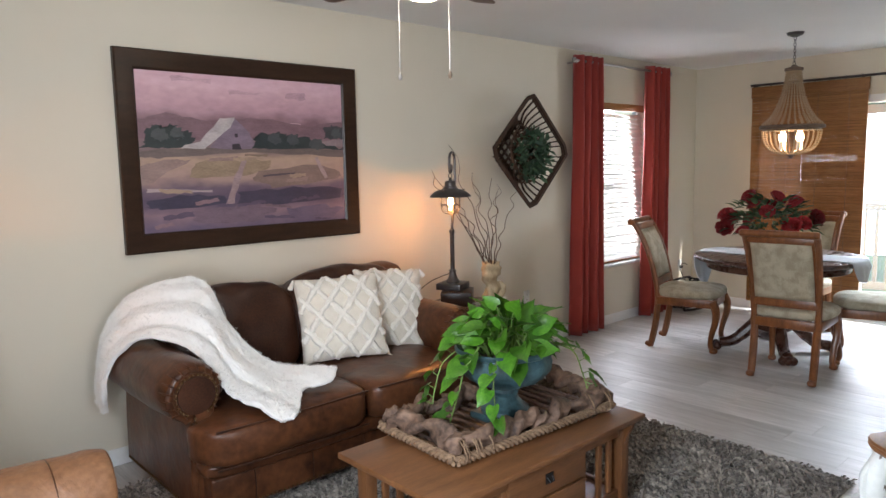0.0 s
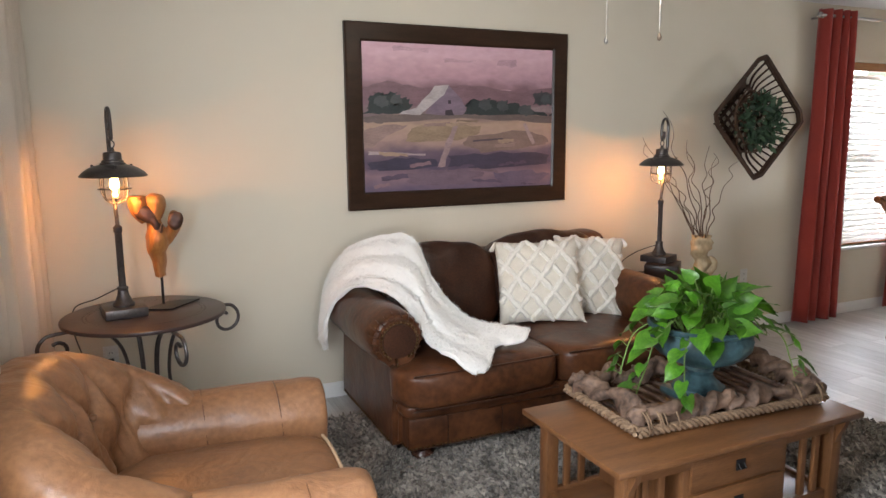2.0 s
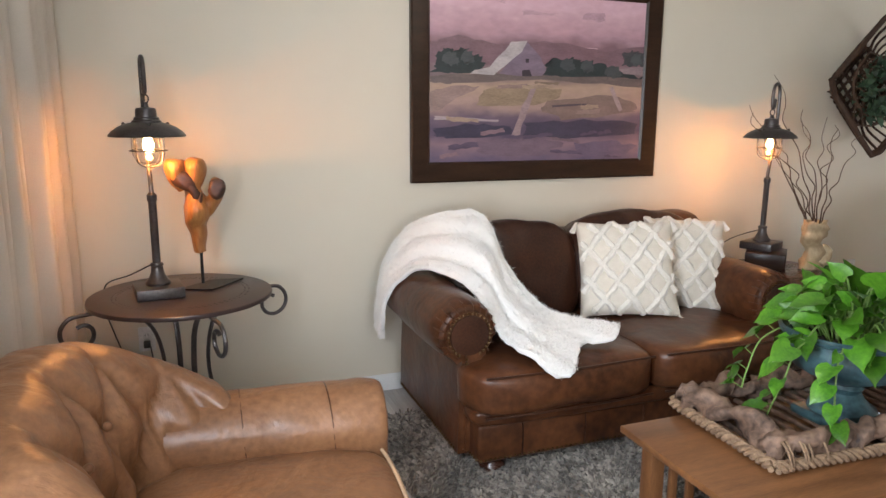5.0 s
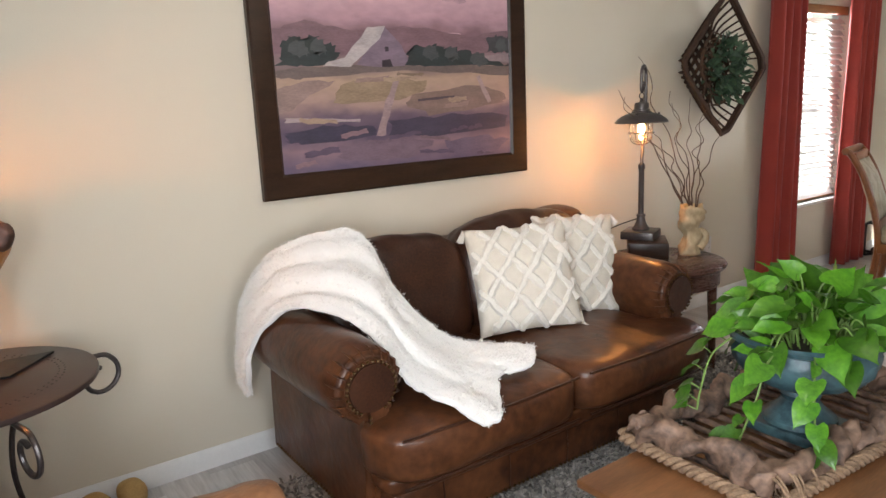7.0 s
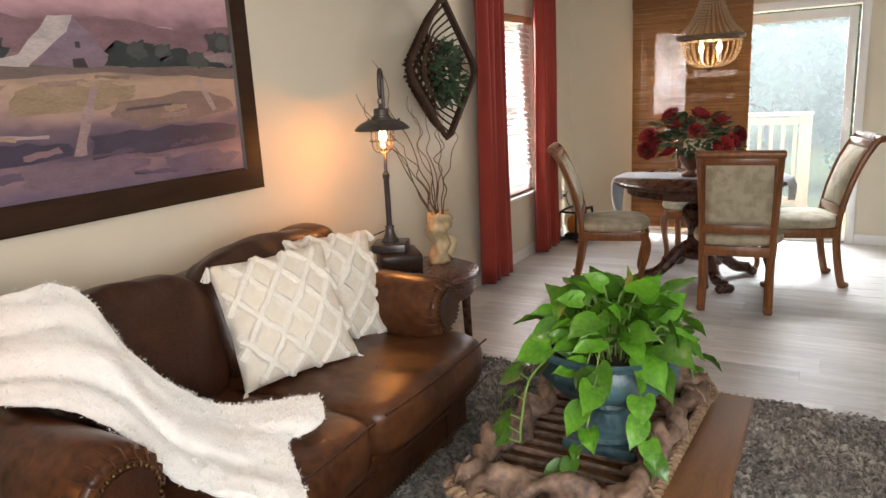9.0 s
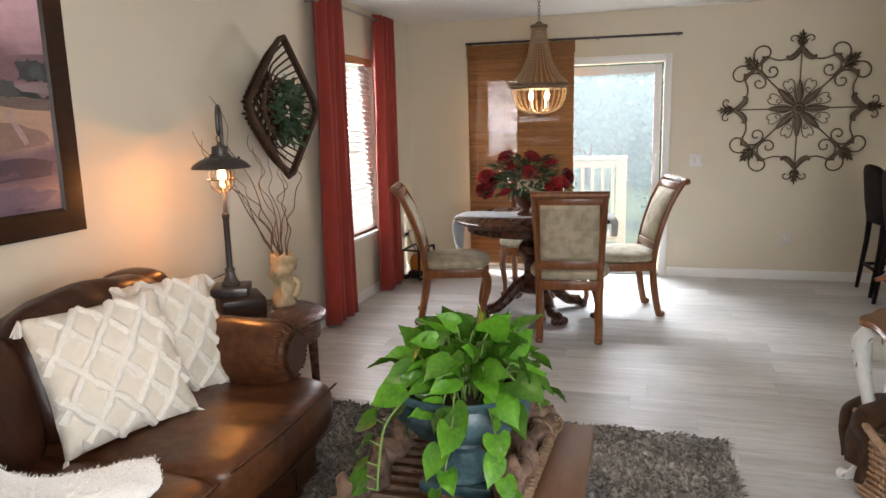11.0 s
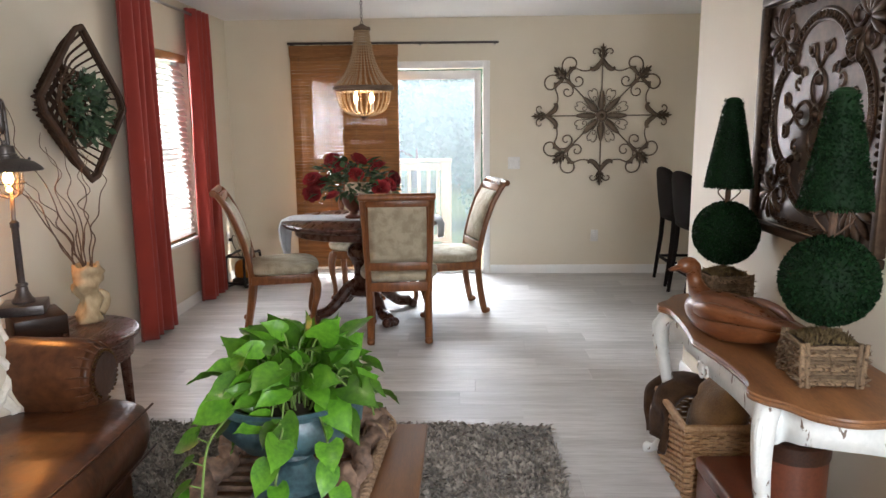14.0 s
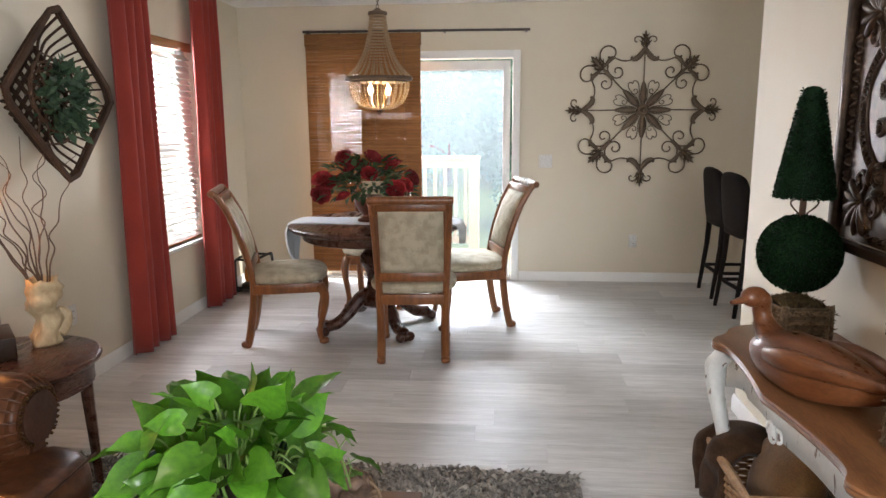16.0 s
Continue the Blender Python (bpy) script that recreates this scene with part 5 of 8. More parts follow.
# ---------------- lantern lamps ----------------
def lantern_lamp(m, label):
    t = thing("table_lamp", label, "lamp", m, "bronze lantern table lamps")
    I = M["iron"]
    part("base", nb(-0.085, -0.150, 0, 0.085, 0.020, 0.042, 0.005), I, t)
    b = lathe(bmesh.new(), [(0.045, 0.043), (0.046, 0.052), (0.034, 0.066), (0.024, 0.09), (0.021, 0.112), (0.025, 0.118), (0.022, 0.126), (0.0145, 0.128), (0.0145, 0.36), (0.018, 0.366), (0.018, 0.385), (0.009, 0.395), (0.008, 0.42)], 18, (0, -0.065, 0))
    part("column", b, I, t)
    pole = [(0, -0.065, 0.405), (0, -0.052, 0.46), (0, -0.018, 0.60), (0, -0.004, 0.70), (0, -0.002, 0.79)]
    pole += [(0, -0.046 + 0.044 * math.cos(radians(a)), 0.832 + 0.052 * math.sin(radians(a))) for a in range(0, 181, 20)]
    pole += [(0, -0.092, 0.79), (0, -0.086, 0.762), (0, -0.070, 0.758), (0, -0.058, 0.775), (0, -0.060, 0.795)]
    part("hooked_arm", tube(bmesh.new(), smooth_path(pole, 3), 0.0085, 10), I, t)
    bm_ = bmesh.new()
    bmesh.ops.create_uvsphere(bm_, u_segments=10, v_segments=8, radius=0.011, matrix=pose(0, -0.060, 0.797))
    part("hook_tip", bm_, I, t)
    ring = [(0.012 * math.cos(a), -0.08, 0.735 + 0.015 * math.sin(a)) for a in [2 * math.pi * i / 16 for i in range(16)]]
    part("ring", tube(bmesh.new(), ring, 0.003, 6, True), I, t)
    c = (0, -0.08, 0)
    b = lathe(bmesh.new(), [(0.131, 0.600), (0.134, 0.604), (0.122, 0.619), (0.102, 0.634), (0.078, 0.645), (0.052, 0.651), (0.050, 0.657), (0.044, 0.660), (0.043, 0.668), (0.037, 0.671), (0.036, 0.696), (0.032, 0.702), (0.012, 0.705), (0.008, 0.722), (0, 0.724)], 36, c)
    lathe(b, [(0.1305, 0.6005), (0.119, 0.616), (0.100, 0.630), (0.077, 0.641), (0.045, 0.648), (0.0, 0.65)], 36, c)
    part("shade", b, I, t, "domed dark metal shade")
    g = part("glass_globe", lathe(bmesh.new(), [(0.056, 0.638), (0.058, 0.58), (0.056, 0.535), (0.040, 0.507), (0.0, 0.497)], 24, c), M["glass"], t)
    g.modifiers.new("thick", "SOLIDIFY").thickness = 0.002
    g.visible_shadow = False
    for z in (0.605, 0.550):
        part("cage_hoop", tube(bmesh.new(), [(0.064 * math.cos(a), -0.08 + 0.064 * math.sin(a), z) for a in [2 * math.pi * i / 28 for i in range(28)]], 0.0028, 6, True), I, t)
    for k in range(2):
        a = math.pi / 4 + k * math.pi / 2
        ca, sa = math.cos(a), math.sin(a)
        pts = [(0.064 * ca, -0.08 + 0.064 * sa, 0.63), (0.064 * ca, -0.08 + 0.064 * sa, 0.55), (0.056 * ca, -0.08 + 0.056 * sa, 0.51), (0.025 * ca, -0.08 + 0.025 * sa, 0.492), (0, -0.08, 0.489)]
        pts += [(-p[0], -0.16 - p[1], p[2]) for p in pts[-2::-1]]
        part("cage_wire", tube(bmesh.new(), smooth_path(pts, 3), 0.0028, 6), I, t)
    for k in range(3):
        a = 2 * math.pi * k / 3 + 0.5
        bm_ = bmesh.new()
        bmesh.ops.create_uvsphere(bm_, u_segments=8, v_segments=6, radius=0.006, matrix=pose(0.088 * math.cos(a), -0.08 + 0.088 * math.sin(a), 0.646))
        part("knob", bm_, I, t)
    part("bulb", lathe(bmesh.new(), [(0, 0.538), (0.011, 0.542), (0.019, 0.558), (0.020, 0.572), (0.013, 0.598), (0.010, 0.615), (0, 0.616)], 16, c), M["bulb"], t, "glowing warm bulb")
    part("socket", lathe(bmesh.new(), [(0.014, 0.617), (0.015, 0.65)], 14, c), M["brass"], t)
    w = m @ Vector((0, -0.08, 0.525))
    lamp("lamp_light", "POINT", Matrix.Translation(w), 6.0, WARM, 0.012)
    return t


lantern_lamp(pose(-1.397, -0.43, 0.722, 0, 0, 8), "dark bronze lantern lamp, lit, on the round iron table")
lantern_lamp(pose(1.742, -0.358, 0.690, 0, 0, -66), "dark bronze lantern lamp, lit, raised on a wooden block")
cordA = thing("lamp_cord", "thin black lamp cord running to the wall", "cord")
part("cord", tube(bmesh.new(), smooth_path([(-1.41, -0.49, 0.84), (-1.50, -0.30, 0.765), (-1.60, -0.20, 0.71), (-1.62, -0.14, 0.60), (-1.60, -0.05, 0.45), (-1.56, -0.02, 0.30), (-1.5, -0.03, 0.12), (-1.44, -0.04, 0.03), (-1.44, -0.03, 0.18), (-1.462, -0.02, 0.37)], 6), 0.003, 6), M["cord"], cordA)
cordB = thing("lamp_cord", "thin black cord hanging behind the sofa table", "cord")
part("cord", tube(bmesh.new(), smooth_path([(1.69, -0.385, 0.80), (1.62, -0.22, 0.72), (1.56, -0.12, 0.60), (1.55, -0.05, 0.40), (1.6, -0.03, 0.2)], 6), 0.003, 6), M["cord"], cordB)

blk = thing("wooden_block", "dark stained rectangular wooden riser under the lamp", "block", pose(1.68, -0.43, 0.602, 0, 0, -48))
part("block", nb(-0.10, -0.12, 0, 0.10, 0.11, 0.086, 0.006), M["frame"], blk)


def outlet(m, label="white plastic wall outlet plate", plugged=False):
    t = thing("wall_outlet", label, "outlet", m)
    part("plate", nb(-0.035, -0.007, -0.057, 0.035, 0, 0.057, 0.003), M["plastic"], t)
    for z in (-0.02, 0.02):
        part("socket", nb(-0.016, -0.0095, z - 0.013, 0.016, -0.007, z + 0.013, 0.003), M["plastic"], t)
        for x in (-0.006, 0.006):
            part("slot", nb(x - 0.0012, -0.0102, z - 0.004, x + 0.0012, -0.0096, z + 0.006), M["slot"], t)
    if plugged:
        part("plug", nb(-0.014, -0.035, -0.035, 0.014, -0.010, -0.005, 0.004), M["cord"], t, "black plug")
    return t


outlet(pose(-1.475, -0.0005, 0.40), "white wall outlet with a black plug in it", True)
outlet(pose(2.86, -0.0005, 0.415))
outlet(pose(5.32, -0.0005, 0.415), "white wall outlet with a black plug in it", True)
outlet(pose(XE - 0.0005, -3.526, 0.374, 0, 0, -90))
outlet(pose(0.78, YS + 0.0005, 0.34, 0, 0, 180))
sw = thing("light_switch", "white double rocker switch plate on the wall", "switch", pose(XE - 0.0005, -2.737, 1.085, 0, 0, -90))
part("plate", nb(-0.058, -0.007, -0.058, 0.058, 0, 0.058, 0.003), M["plastic"], sw)
for x in (-0.024, 0.024):
    part("rocker", nb(x - 0.016, -0.010, -0.032, x + 0.016, -0.007, 0.032, 0.002), M["plastic"], sw)

# ---------------- wrought-iron side table ----------------
st = thing("side_table", "round bronze side table with scrolled wrought-iron legs", "table", pose(-1.305, -0.485, 0))
TR = 0.338
part("tabletop", lathe(bmesh.new(), [(TR - 0.012, 0.700), (TR, 0.704), (TR + 0.002, 0.712), (TR, 0.719), (TR - 0.006, 0.7215), (0.0, 0.7215)], 64), M["tabletop"], st)
dots = bmesh.new()
for rr_, n_ in ((0.235, 64), (0.25, 70)):
    for k in range(n_):
        a = 2 * math.pi * k / n_
        lathe(dots, [(0.003, 0.7216), (0.002, 0.7228), (0, 0.7230)], 6, (rr_ * math.cos(a), rr_ * math.sin(a), 0))
tagged(part("stippled_ring", dots, M["black"], st), kind="stuff")
for k in range(4):
    a = radians(18 + 90 * k)
    ca, sa = math.cos(a), math.sin(a)
    prof_ = [(0.30, 0.0), (0.27, 0.03), (0.20, 0.14), (0.13, 0.24), (0.095, 0.33), (0.085, 0.45), (0.11, 0.58), (0.17, 0.66), (0.25, 0.69)]
    leg = part("leg", tube(bmesh.new(), smooth_path([(r * ca, r * sa, z) for r, z in prof_], 5), 0.011, 8, flat=0.7), M["iron"], st)
    sc_ = [(0.30, 0.694)]
    sc_ += [(0.372 + 0.058 * math.cos(radians(t_)) * f, 0.628 + 0.058 * math.sin(radians(t_)) * f) for t_, f in [(80, 1.1), (50, 1.08), (20, 1.06), (-10, 1.04), (-40, 1.02), (-70, 1.0), (-100, 0.98), (-130, 0.94), (-160, 0.88), (-190, 0.8), (-220, 0.66), (-250, 0.5), (-285, 0.36)]]
    part("scroll", tube(bmesh.new(), smooth_path([(r * ca, r * sa, z) for r, z in sc_], 3), 0.008, 8), M["iron"], leg)
part("ring", tube(bmesh.new(), [(0.125 * math.cos(x_), 0.125 * math.sin(x_), 0.245) for x_ in [2 * math.pi * i / 32 for i in range(32)]], 0.009, 8, True, flat=1.3), M["iron"], st)
for k in range(4):
    a = radians(18 + 90 * k)
    bm_ = bmesh.new()
    bmesh.ops.create_uvsphere(bm_, u_segments=10, v_segments=8, radius=0.013, matrix=pose(0.15 * math.cos(a), 0.15 * math.sin(a), 0.245))
    part("knob", bm_, M["iron"], st)

# carved sculpture on a rod
scp = thing("wood_sculpture", "abstract carved cedar heart sculpture with dark ovals on a stand", "sculpture", pose(-1.215, -0.40, 0.723))
part("stand_plate", prism(bmesh.new(), [(-0.10, -0.05), (0.02, -0.10), (0.15, 0.06), (0.02, 0.07)], "z", 0, 0.006), M["black"], scp, "flat black metal plate")
part("rod", tube(bmesh.new(), [(-0.01, 0.02, 0.006), (-0.01, 0.02, 0.16)], 0.006, 8), M["black"], scp)
b = bmesh.new()
tube(b, smooth_path([(-0.012, 0.02, 0.135), (-0.014, 0.02, 0.20), (-0.022, 0.02, 0.255), (-0.014, 0.015, 0.32), (-0.022, 0.012, 0.37), (-0.040, 0.01, 0.43)], 5), [0.038] * 3 + [0.040, 0.042, 0.045, 0.047, 0.049, 0.051, 0.054, 0.060, 0.067, 0.073, 0.077, 0.079, 0.078, 0.075, 0.070, 0.064, 0.057, 0.053, 0.050, 0.048, 0.046, 0.044, 0.042], 16, flat=0.65)
tube(b, smooth_path([(0.015, 0.01, 0.29), (0.052, 0.005, 0.35), (0.066, 0.0, 0.395), (0.050, 0.0, 0.432)], 5), [0.03, 0.033, 0.035, 0.036, 0.037, 0.038, 0.039, 0.04, 0.04, 0.038, 0.036, 0.033, 0.03, 0.027, 0.022, 0.014], 12, flat=0.7)
for cx, ex in ((-0.088, -0.055), (-0.014, -0.030)):
    tube(b, smooth_path([(cx, 0.004, 0.512), (cx, 0.004, 0.490), (cx * 0.95, 0.004, 0.455), (ex, 0.006, 0.395)], 4), [0.022, 0.040, 0.048, 0.053, 0.056, 0.057, 0.057, 0.055, 0.052, 0.048, 0.044, 0.040, 0.036], 16, flat=0.75)
for v in b.verts:
    v.co += noise.noise_vector(v.co * 16) * 0.008
o = part("carving", b, M["carved"], scp)
md = o.modifiers.new("merge", "REMESH")
md.mode, md.voxel_size, md.use_smooth_shade = "VOXEL", 0.004, True
# hollows and dark front of the carving, put on as raised dark ovals
for kx, kz, wx, wz, tilt in ((-0.060, 0.428, 0.054, 0.034, 32), (-0.024, 0.385, 0.018, 0.048, -24), (0.062, 0.392, 0.034, 0.042, 10), (-0.004, 0.352, 0.009, 0.034, 14)):
    q = bmesh.new()
    bmesh.ops.create_uvsphere(q, u_segments=20, v_segments=12, radius=1, matrix=pose(kx, -0.034, kz, 0, tilt, 0) @ Matrix.Diagonal((wx, 0.014, wz, 1)))
    for v in q.verts:
        v.co += noise.noise_vector(v.co * 40) * 0.006
    part("knot", q, M["carved_dark"], scp, "dark raised oval")

# small tan plush slippers on the floor by the wall
for k, (x, y, a) in enumerate(((-0.99, -0.15, 20), (-0.87, -0.13, 8))):
    s_ = thing("slipper", "soft tan plush slipper lying by the baseboard", "slipper", pose(x, y, 0.0, 0, 0, a), "tan slippers")
    part("sole", cushion(bmesh.new(), 0, 0, 0.012, 0.10, 0.20, 0.022, 3, 6, 0.0, 0), M["rope"], s_)
    part("upper", cushion(bmesh.new(), 0, 0.03, 0.055, 0.095, 0.14, 0.085, 2.6, 8, 0.1, 0.006), M["honey_plush"], s_)

# ---------------- drum end table with root vase ----------------
et = thing("end_table", "round dark mahogany end table beside the sofa", "table", pose(1.655, -0.545, 0))
part("tabletop", lathe(bmesh.new(), [(0.30, 0.574), (0.308, 0.580), (0.312, 0.590), (0.306, 0.599), (0.298, 0.602), (0, 0.602)], 56), M["mahog"], et)
ap = lathe(bmesh.new(), [(0.272, 0.488), (0.278, 0.492), (0.278, 0.573), (0.255, 0.573), (0.255, 0.488)], 96)
for v in ap.verts:
    if v.co.xy.length > 0.27:
        a = math.atan2(v.co.y, v.co.x)
        v.co.xy *= 1 + 0.004 * math.cos(a * 48)
part("apron", ap, M["mahog"], et)
for k in range(4):
    a = radians(45 + 90 * k)
    part("leg", tube(bmesh.new(), [(0.245 * math.cos(a), 0.245 * math.sin(a), 0.573), (0.25 * math.cos(a), 0.25 * math.sin(a), 0.40), (0.262 * math.cos(a), 0.262 * math.sin(a), 0.0)], [0.026, 0.024, 0.015], 8), M["mahog"], et)

vs = thing("root_vase", "pale carved root-wood vase holding curly branches", "vase", pose(1.845, -0.575, 0.603))
b = bmesh.new()
n = 22
rings = []
for j in range(19):
    t = j / 18
    z = 0.255 * t
    r = 0.050 - 0.004 * math.sin(t * 5.2) + 0.012 * (t > 0.85)
    ring = []
    for k in range(n):
        a = 2 * math.pi * k / n
        lump = 0.034 * noise.noise(Vector((math.cos(a) * 1.3, math.sin(a) * 1.3, z * 14))) + 0.013 * noise.noise(Vector((math.cos(a) * 4, math.sin(a) * 4, z * 40)))
        spike = 0.025 * max(0, noise.noise(Vector((math.cos(a) * 2, math.sin(a) * 2, 7)))) if j == 18 else 0
        ring.append(b.verts.new(((r + lump) * math.cos(a) + 0.012 * math.sin(t * 6), (r + lump) * math.sin(a), z + spike * 1.6)))
    rings.append(ring)
inner = [b.verts.new((v.co.x * 0.75, v.co.y * 0.75, v.co.z - 0.002)) for v in rings[-1]]
deep = [b.verts.new((v.co.x * 0.6, v.co.y * 0.6, 0.15)) for v in rings[-1]]
for A, B in list(zip(rings, rings[1:])) + [(rings[-1], inner), (inner, deep)]:
    for k in range(n):
        b.faces.new((A[k], A[(k + 1) % n], B[(k + 1) % n], B[k]))
b.faces.new(rings[0][::-1])
b.faces.new(deep)
tube(b, smooth_path([(0.04, -0.02, 0.03), (0.07, -0.03, 0.07), (0.065, -0.03, 0.11), (0.05, -0.02, 0.13)], 4), [0.028] * 8 + [0.022, 0.018, 0.015, 0.012, 0.01], 10)
part("body", b, M["palewood"], vs, "", True, 0)
rb = random.Random(14)
tips = [(-0.24, 0.27, 0.86), (-0.10, 0.29, 1.02), (0.10, 0.02, 0.76), (0.22, -0.02, 0.72), (-0.03, 0.12, 0.84), (0.14, 0.12, 0.80), (-0.20, 0.10, 0.70), (-0.28, 0.04, 0.62), (0.05, -0.02, 0.74), (-0.10, 0.05, 0.78), (-0.34, 0.20, 0.82)]
for tip in tips:
    tip = Vector(tip)
    base = Vector((rb.uniform(-0.02, 0.02), rb.uniform(-0.02, 0.02), 0.16))
    ctrl = []
    for i in range(12):
        t = i / 11
        p = base.lerp(tip, t)
        p.x, p.y = base.x + (tip.x - base.x) * t ** 1.35, base.y + (tip.y - base.y) * t ** 1.35
        w_ = 0.026 * (0.3 + t)
        p += Vector((rb.uniform(-w_, w_), rb.uniform(-w_, w_), 0))
        ctrl.append(p)
    pts = smooth_path(ctrl, 4)
    part("branch", tube(bmesh.new(), pts, [0.0042 * (1 - 0.7 * i / len(pts)) for i in range(len(pts))], 6), M["branch"], vs)

# ---------------- tobacco basket with wreath ----------------
bsk = thing("wall_basket", "dark slatted tobacco basket hung diagonally with a leafy wreath", "basket", pose(2.745, 0, 1.588))
HR, BR = 0.445, 0.25


def dia(r, y, t):
    """A point on a square standing on its corner, with softened corners; t: 0..4."""
    c = [(0, r), (r, 0), (0, -r), (-r, 0)]
    i, f = int(t) % 4, t - int(t)
    f2 = 0.06 + 0.88 * f
    p = Vector((*c[i], 0)).lerp(Vector((*c[(i + 1) % 4], 0)), f2)
    return Vector((p.x, y, p.y))


for r, y, th in ((HR, -0.165, 0.013), (HR - 0.012, -0.145, 0.008), (BR, -0.030, 0.007)):
    part("rim", tube(bmesh.new(), [dia(r, y, 4 * i / 72) for i in range(72)], th, 8, True, flat=1.4), M["slatwood"], bsk)
for k in range(40):
    t = 4 * (k + 0.5) / 40
    a_, b_ = dia(HR, -0.16, t), dia(BR, -0.03, t)
    m_ = a_.lerp(b_, 0.55) + Vector((0, 0.034, 0))
    part("rib", tube(bmesh.new(), smooth_path([a_, m_, b_], 4), 0.015, 6, flat=0.35), M["slatwood"], bsk)
for d in (1, -1):
    for k in range(7):
        c = -0.23 + k * 0.077
        e = BR - abs(c)
        pts = [Vector((c / 2 + d * s_ * 0.5 * BR, -0.026 + 0.006 * (k % 2), (d * c / 2 * -1) + s_ * 0.5 * BR)) for s_ in (-1, 0, 1)]
        part("weave_slat", tube(bmesh.new(), pts, 0.015, 6, flat=0.22), M["slatwood"], bsk)
wr = thing("wreath", "sage green leafy wreath fixed in the basket", "wreath", pose(2.745, -0.125, 1.570))
b = bmesh.new()
for k in range(7):
    pts = []
    for i in range(40):
        a = 2 * math.pi * i / 40
        rr_ = 0.165 + 0.03 * math.sin(3 * a + k * 1.3) + 0.012 * k - 0.03
        pts.append((rr_ * math.cos(a), 0.02 * math.sin(5 * a + k * 2), rr_ * math.sin(a)))
    tube(b, pts, 0.005, 5, True)
part("vine_ring", b, M["branch"], wr)


def small_leaf(l, w, mt, cup=0.2):
    q = bmesh.new()
    A = [q.verts.new(p) for p in ((0, 0, 0), (w * 0.42, l * 0.3, cup * w), (w * 0.5, l * 0.55, cup * w), (0, l, -0.1 * l), (-w * 0.5, l * 0.55, cup * w), (-w * 0.42, l * 0.3, cup * w), (0, l * 0.5, 0))]
    for i, j in ((0, 1), (1, 2), (2, 3), (3, 4), (4, 5), (5, 0)):
        q.faces.new((A[i], A[j], A[6]))
    return mesh_of("leaf", q, mt, True, False)


SL = [small_leaf(0.062, 0.034, M["sage"]), small_leaf(0.05, 0.026, M["sage"]), small_leaf(0.075, 0.036, M["sage"])]


def orient(yv, zhint):
    yv = Vector(yv).normalized()
    zv = Vector(zhint) - yv * Vector(zhint).dot(yv)
    if zv.length < 1e-4:
        zv = yv.orthogonal()
    zv.normalize()
    return Matrix((yv.cross(zv), yv, zv)).transposed().to_4x4()


rw = random.Random(31)
for k in range(290):
    a = rw.uniform(0, 2 * math.pi)
    r = rw.gauss(0.130, 0.042)
    o = new("leaf", rw.choice(SL))
    o.parent = wr
    d = Vector((math.cos(a) * rw.uniform(-0.4, 1) + rw.uniform(-0.6, 0.6), -rw.uniform(0.15, 1.0), math.sin(a) * rw.uniform(-0.4, 1) + rw.uniform(-0.6, 0.6)))
    m_ = orient(d, (rw.uniform(-1, 1), -1, rw.uniform(-1, 1)))
    m_.translation = (r * math.cos(a), -rw.uniform(0.0, 0.06), r * math.sin(a))
    o.matrix_local = m_ @ Matrix.Scale(rw.uniform(0.75, 1.2), 4)

# ---------------- ceiling fan ----------------
fan = thing("ceiling_fan", "ceiling fan with dark blades, lit bowl and two pull chains", "ceiling fan", pose(0.46, -1.55, 0))
part("canopy", lathe(bmesh.new(), [(0.03, 2.36), (0.065, 2.40), (0.07, 2.438)], 24), M["iron"], fan)
part("motor", lathe(bmesh.new(), [(0.05, 2.21), (0.10, 2.225), (0.11, 2.26), (0.10, 2.30), (0.06, 2.33), (0.03, 2.36)], 32), M["iron"], fan)
for k in range(5):
    a = 72 * k + 22
    bl_ = part("blade", cushion(bmesh.new(), 0.40, 0, 0, 0.50, 0.13, 0.010, 6, 8, 0, 0), M["fanwood"], fan)
    bl_.matrix_local = pose(0, 0, 2.245, 0, 0, a) @ pose(0, 0, 0, 10, 0, 0)
    part("blade_iron", nb(0.09, -0.02, -0.012, 0.20, 0.02, -0.005, 0.003), M["iron"], bl_)
part("light_bowl", lathe(bmesh.new(), [(0.0, 2.124), (0.05, 2.129), (0.085, 2.152), (0.10, 2.180), (0.095, 2.21)], 32), M["fanbowl"], fan, "lit frosted glass bowl")
for x, y_, z, mt in ((-0.078, 0.06, 1.835, "nickel"), (0.078, -0.06, 1.84, "brass")):
    ch = bmesh.new()
    zz = 2.20
    while zz > z + 0.02:
        bmesh.ops.create_icosphere(ch, subdivisions=1, radius=0.0035, matrix=pose(x, y_, zz))
        zz -= 0.0085
    tagged(part("pull_chain", ch, M["nickel"], fan), kind="stuff")
    part("pull_knob", lathe(bmesh.new(), [(0, z - 0.014), (0.007, z - 0.008), (0.009, z), (0.004, z + 0.014), (0, z + 0.02)], 10, (x, y_, 0)), M["greywood"] if mt == "brass" else M["nickel"], fan)
lamp("fan_light", "POINT", Matrix.Translation((0.46, -1.55, 2.04)), 5, (1.0, 0.88, 0.74), 0.06)

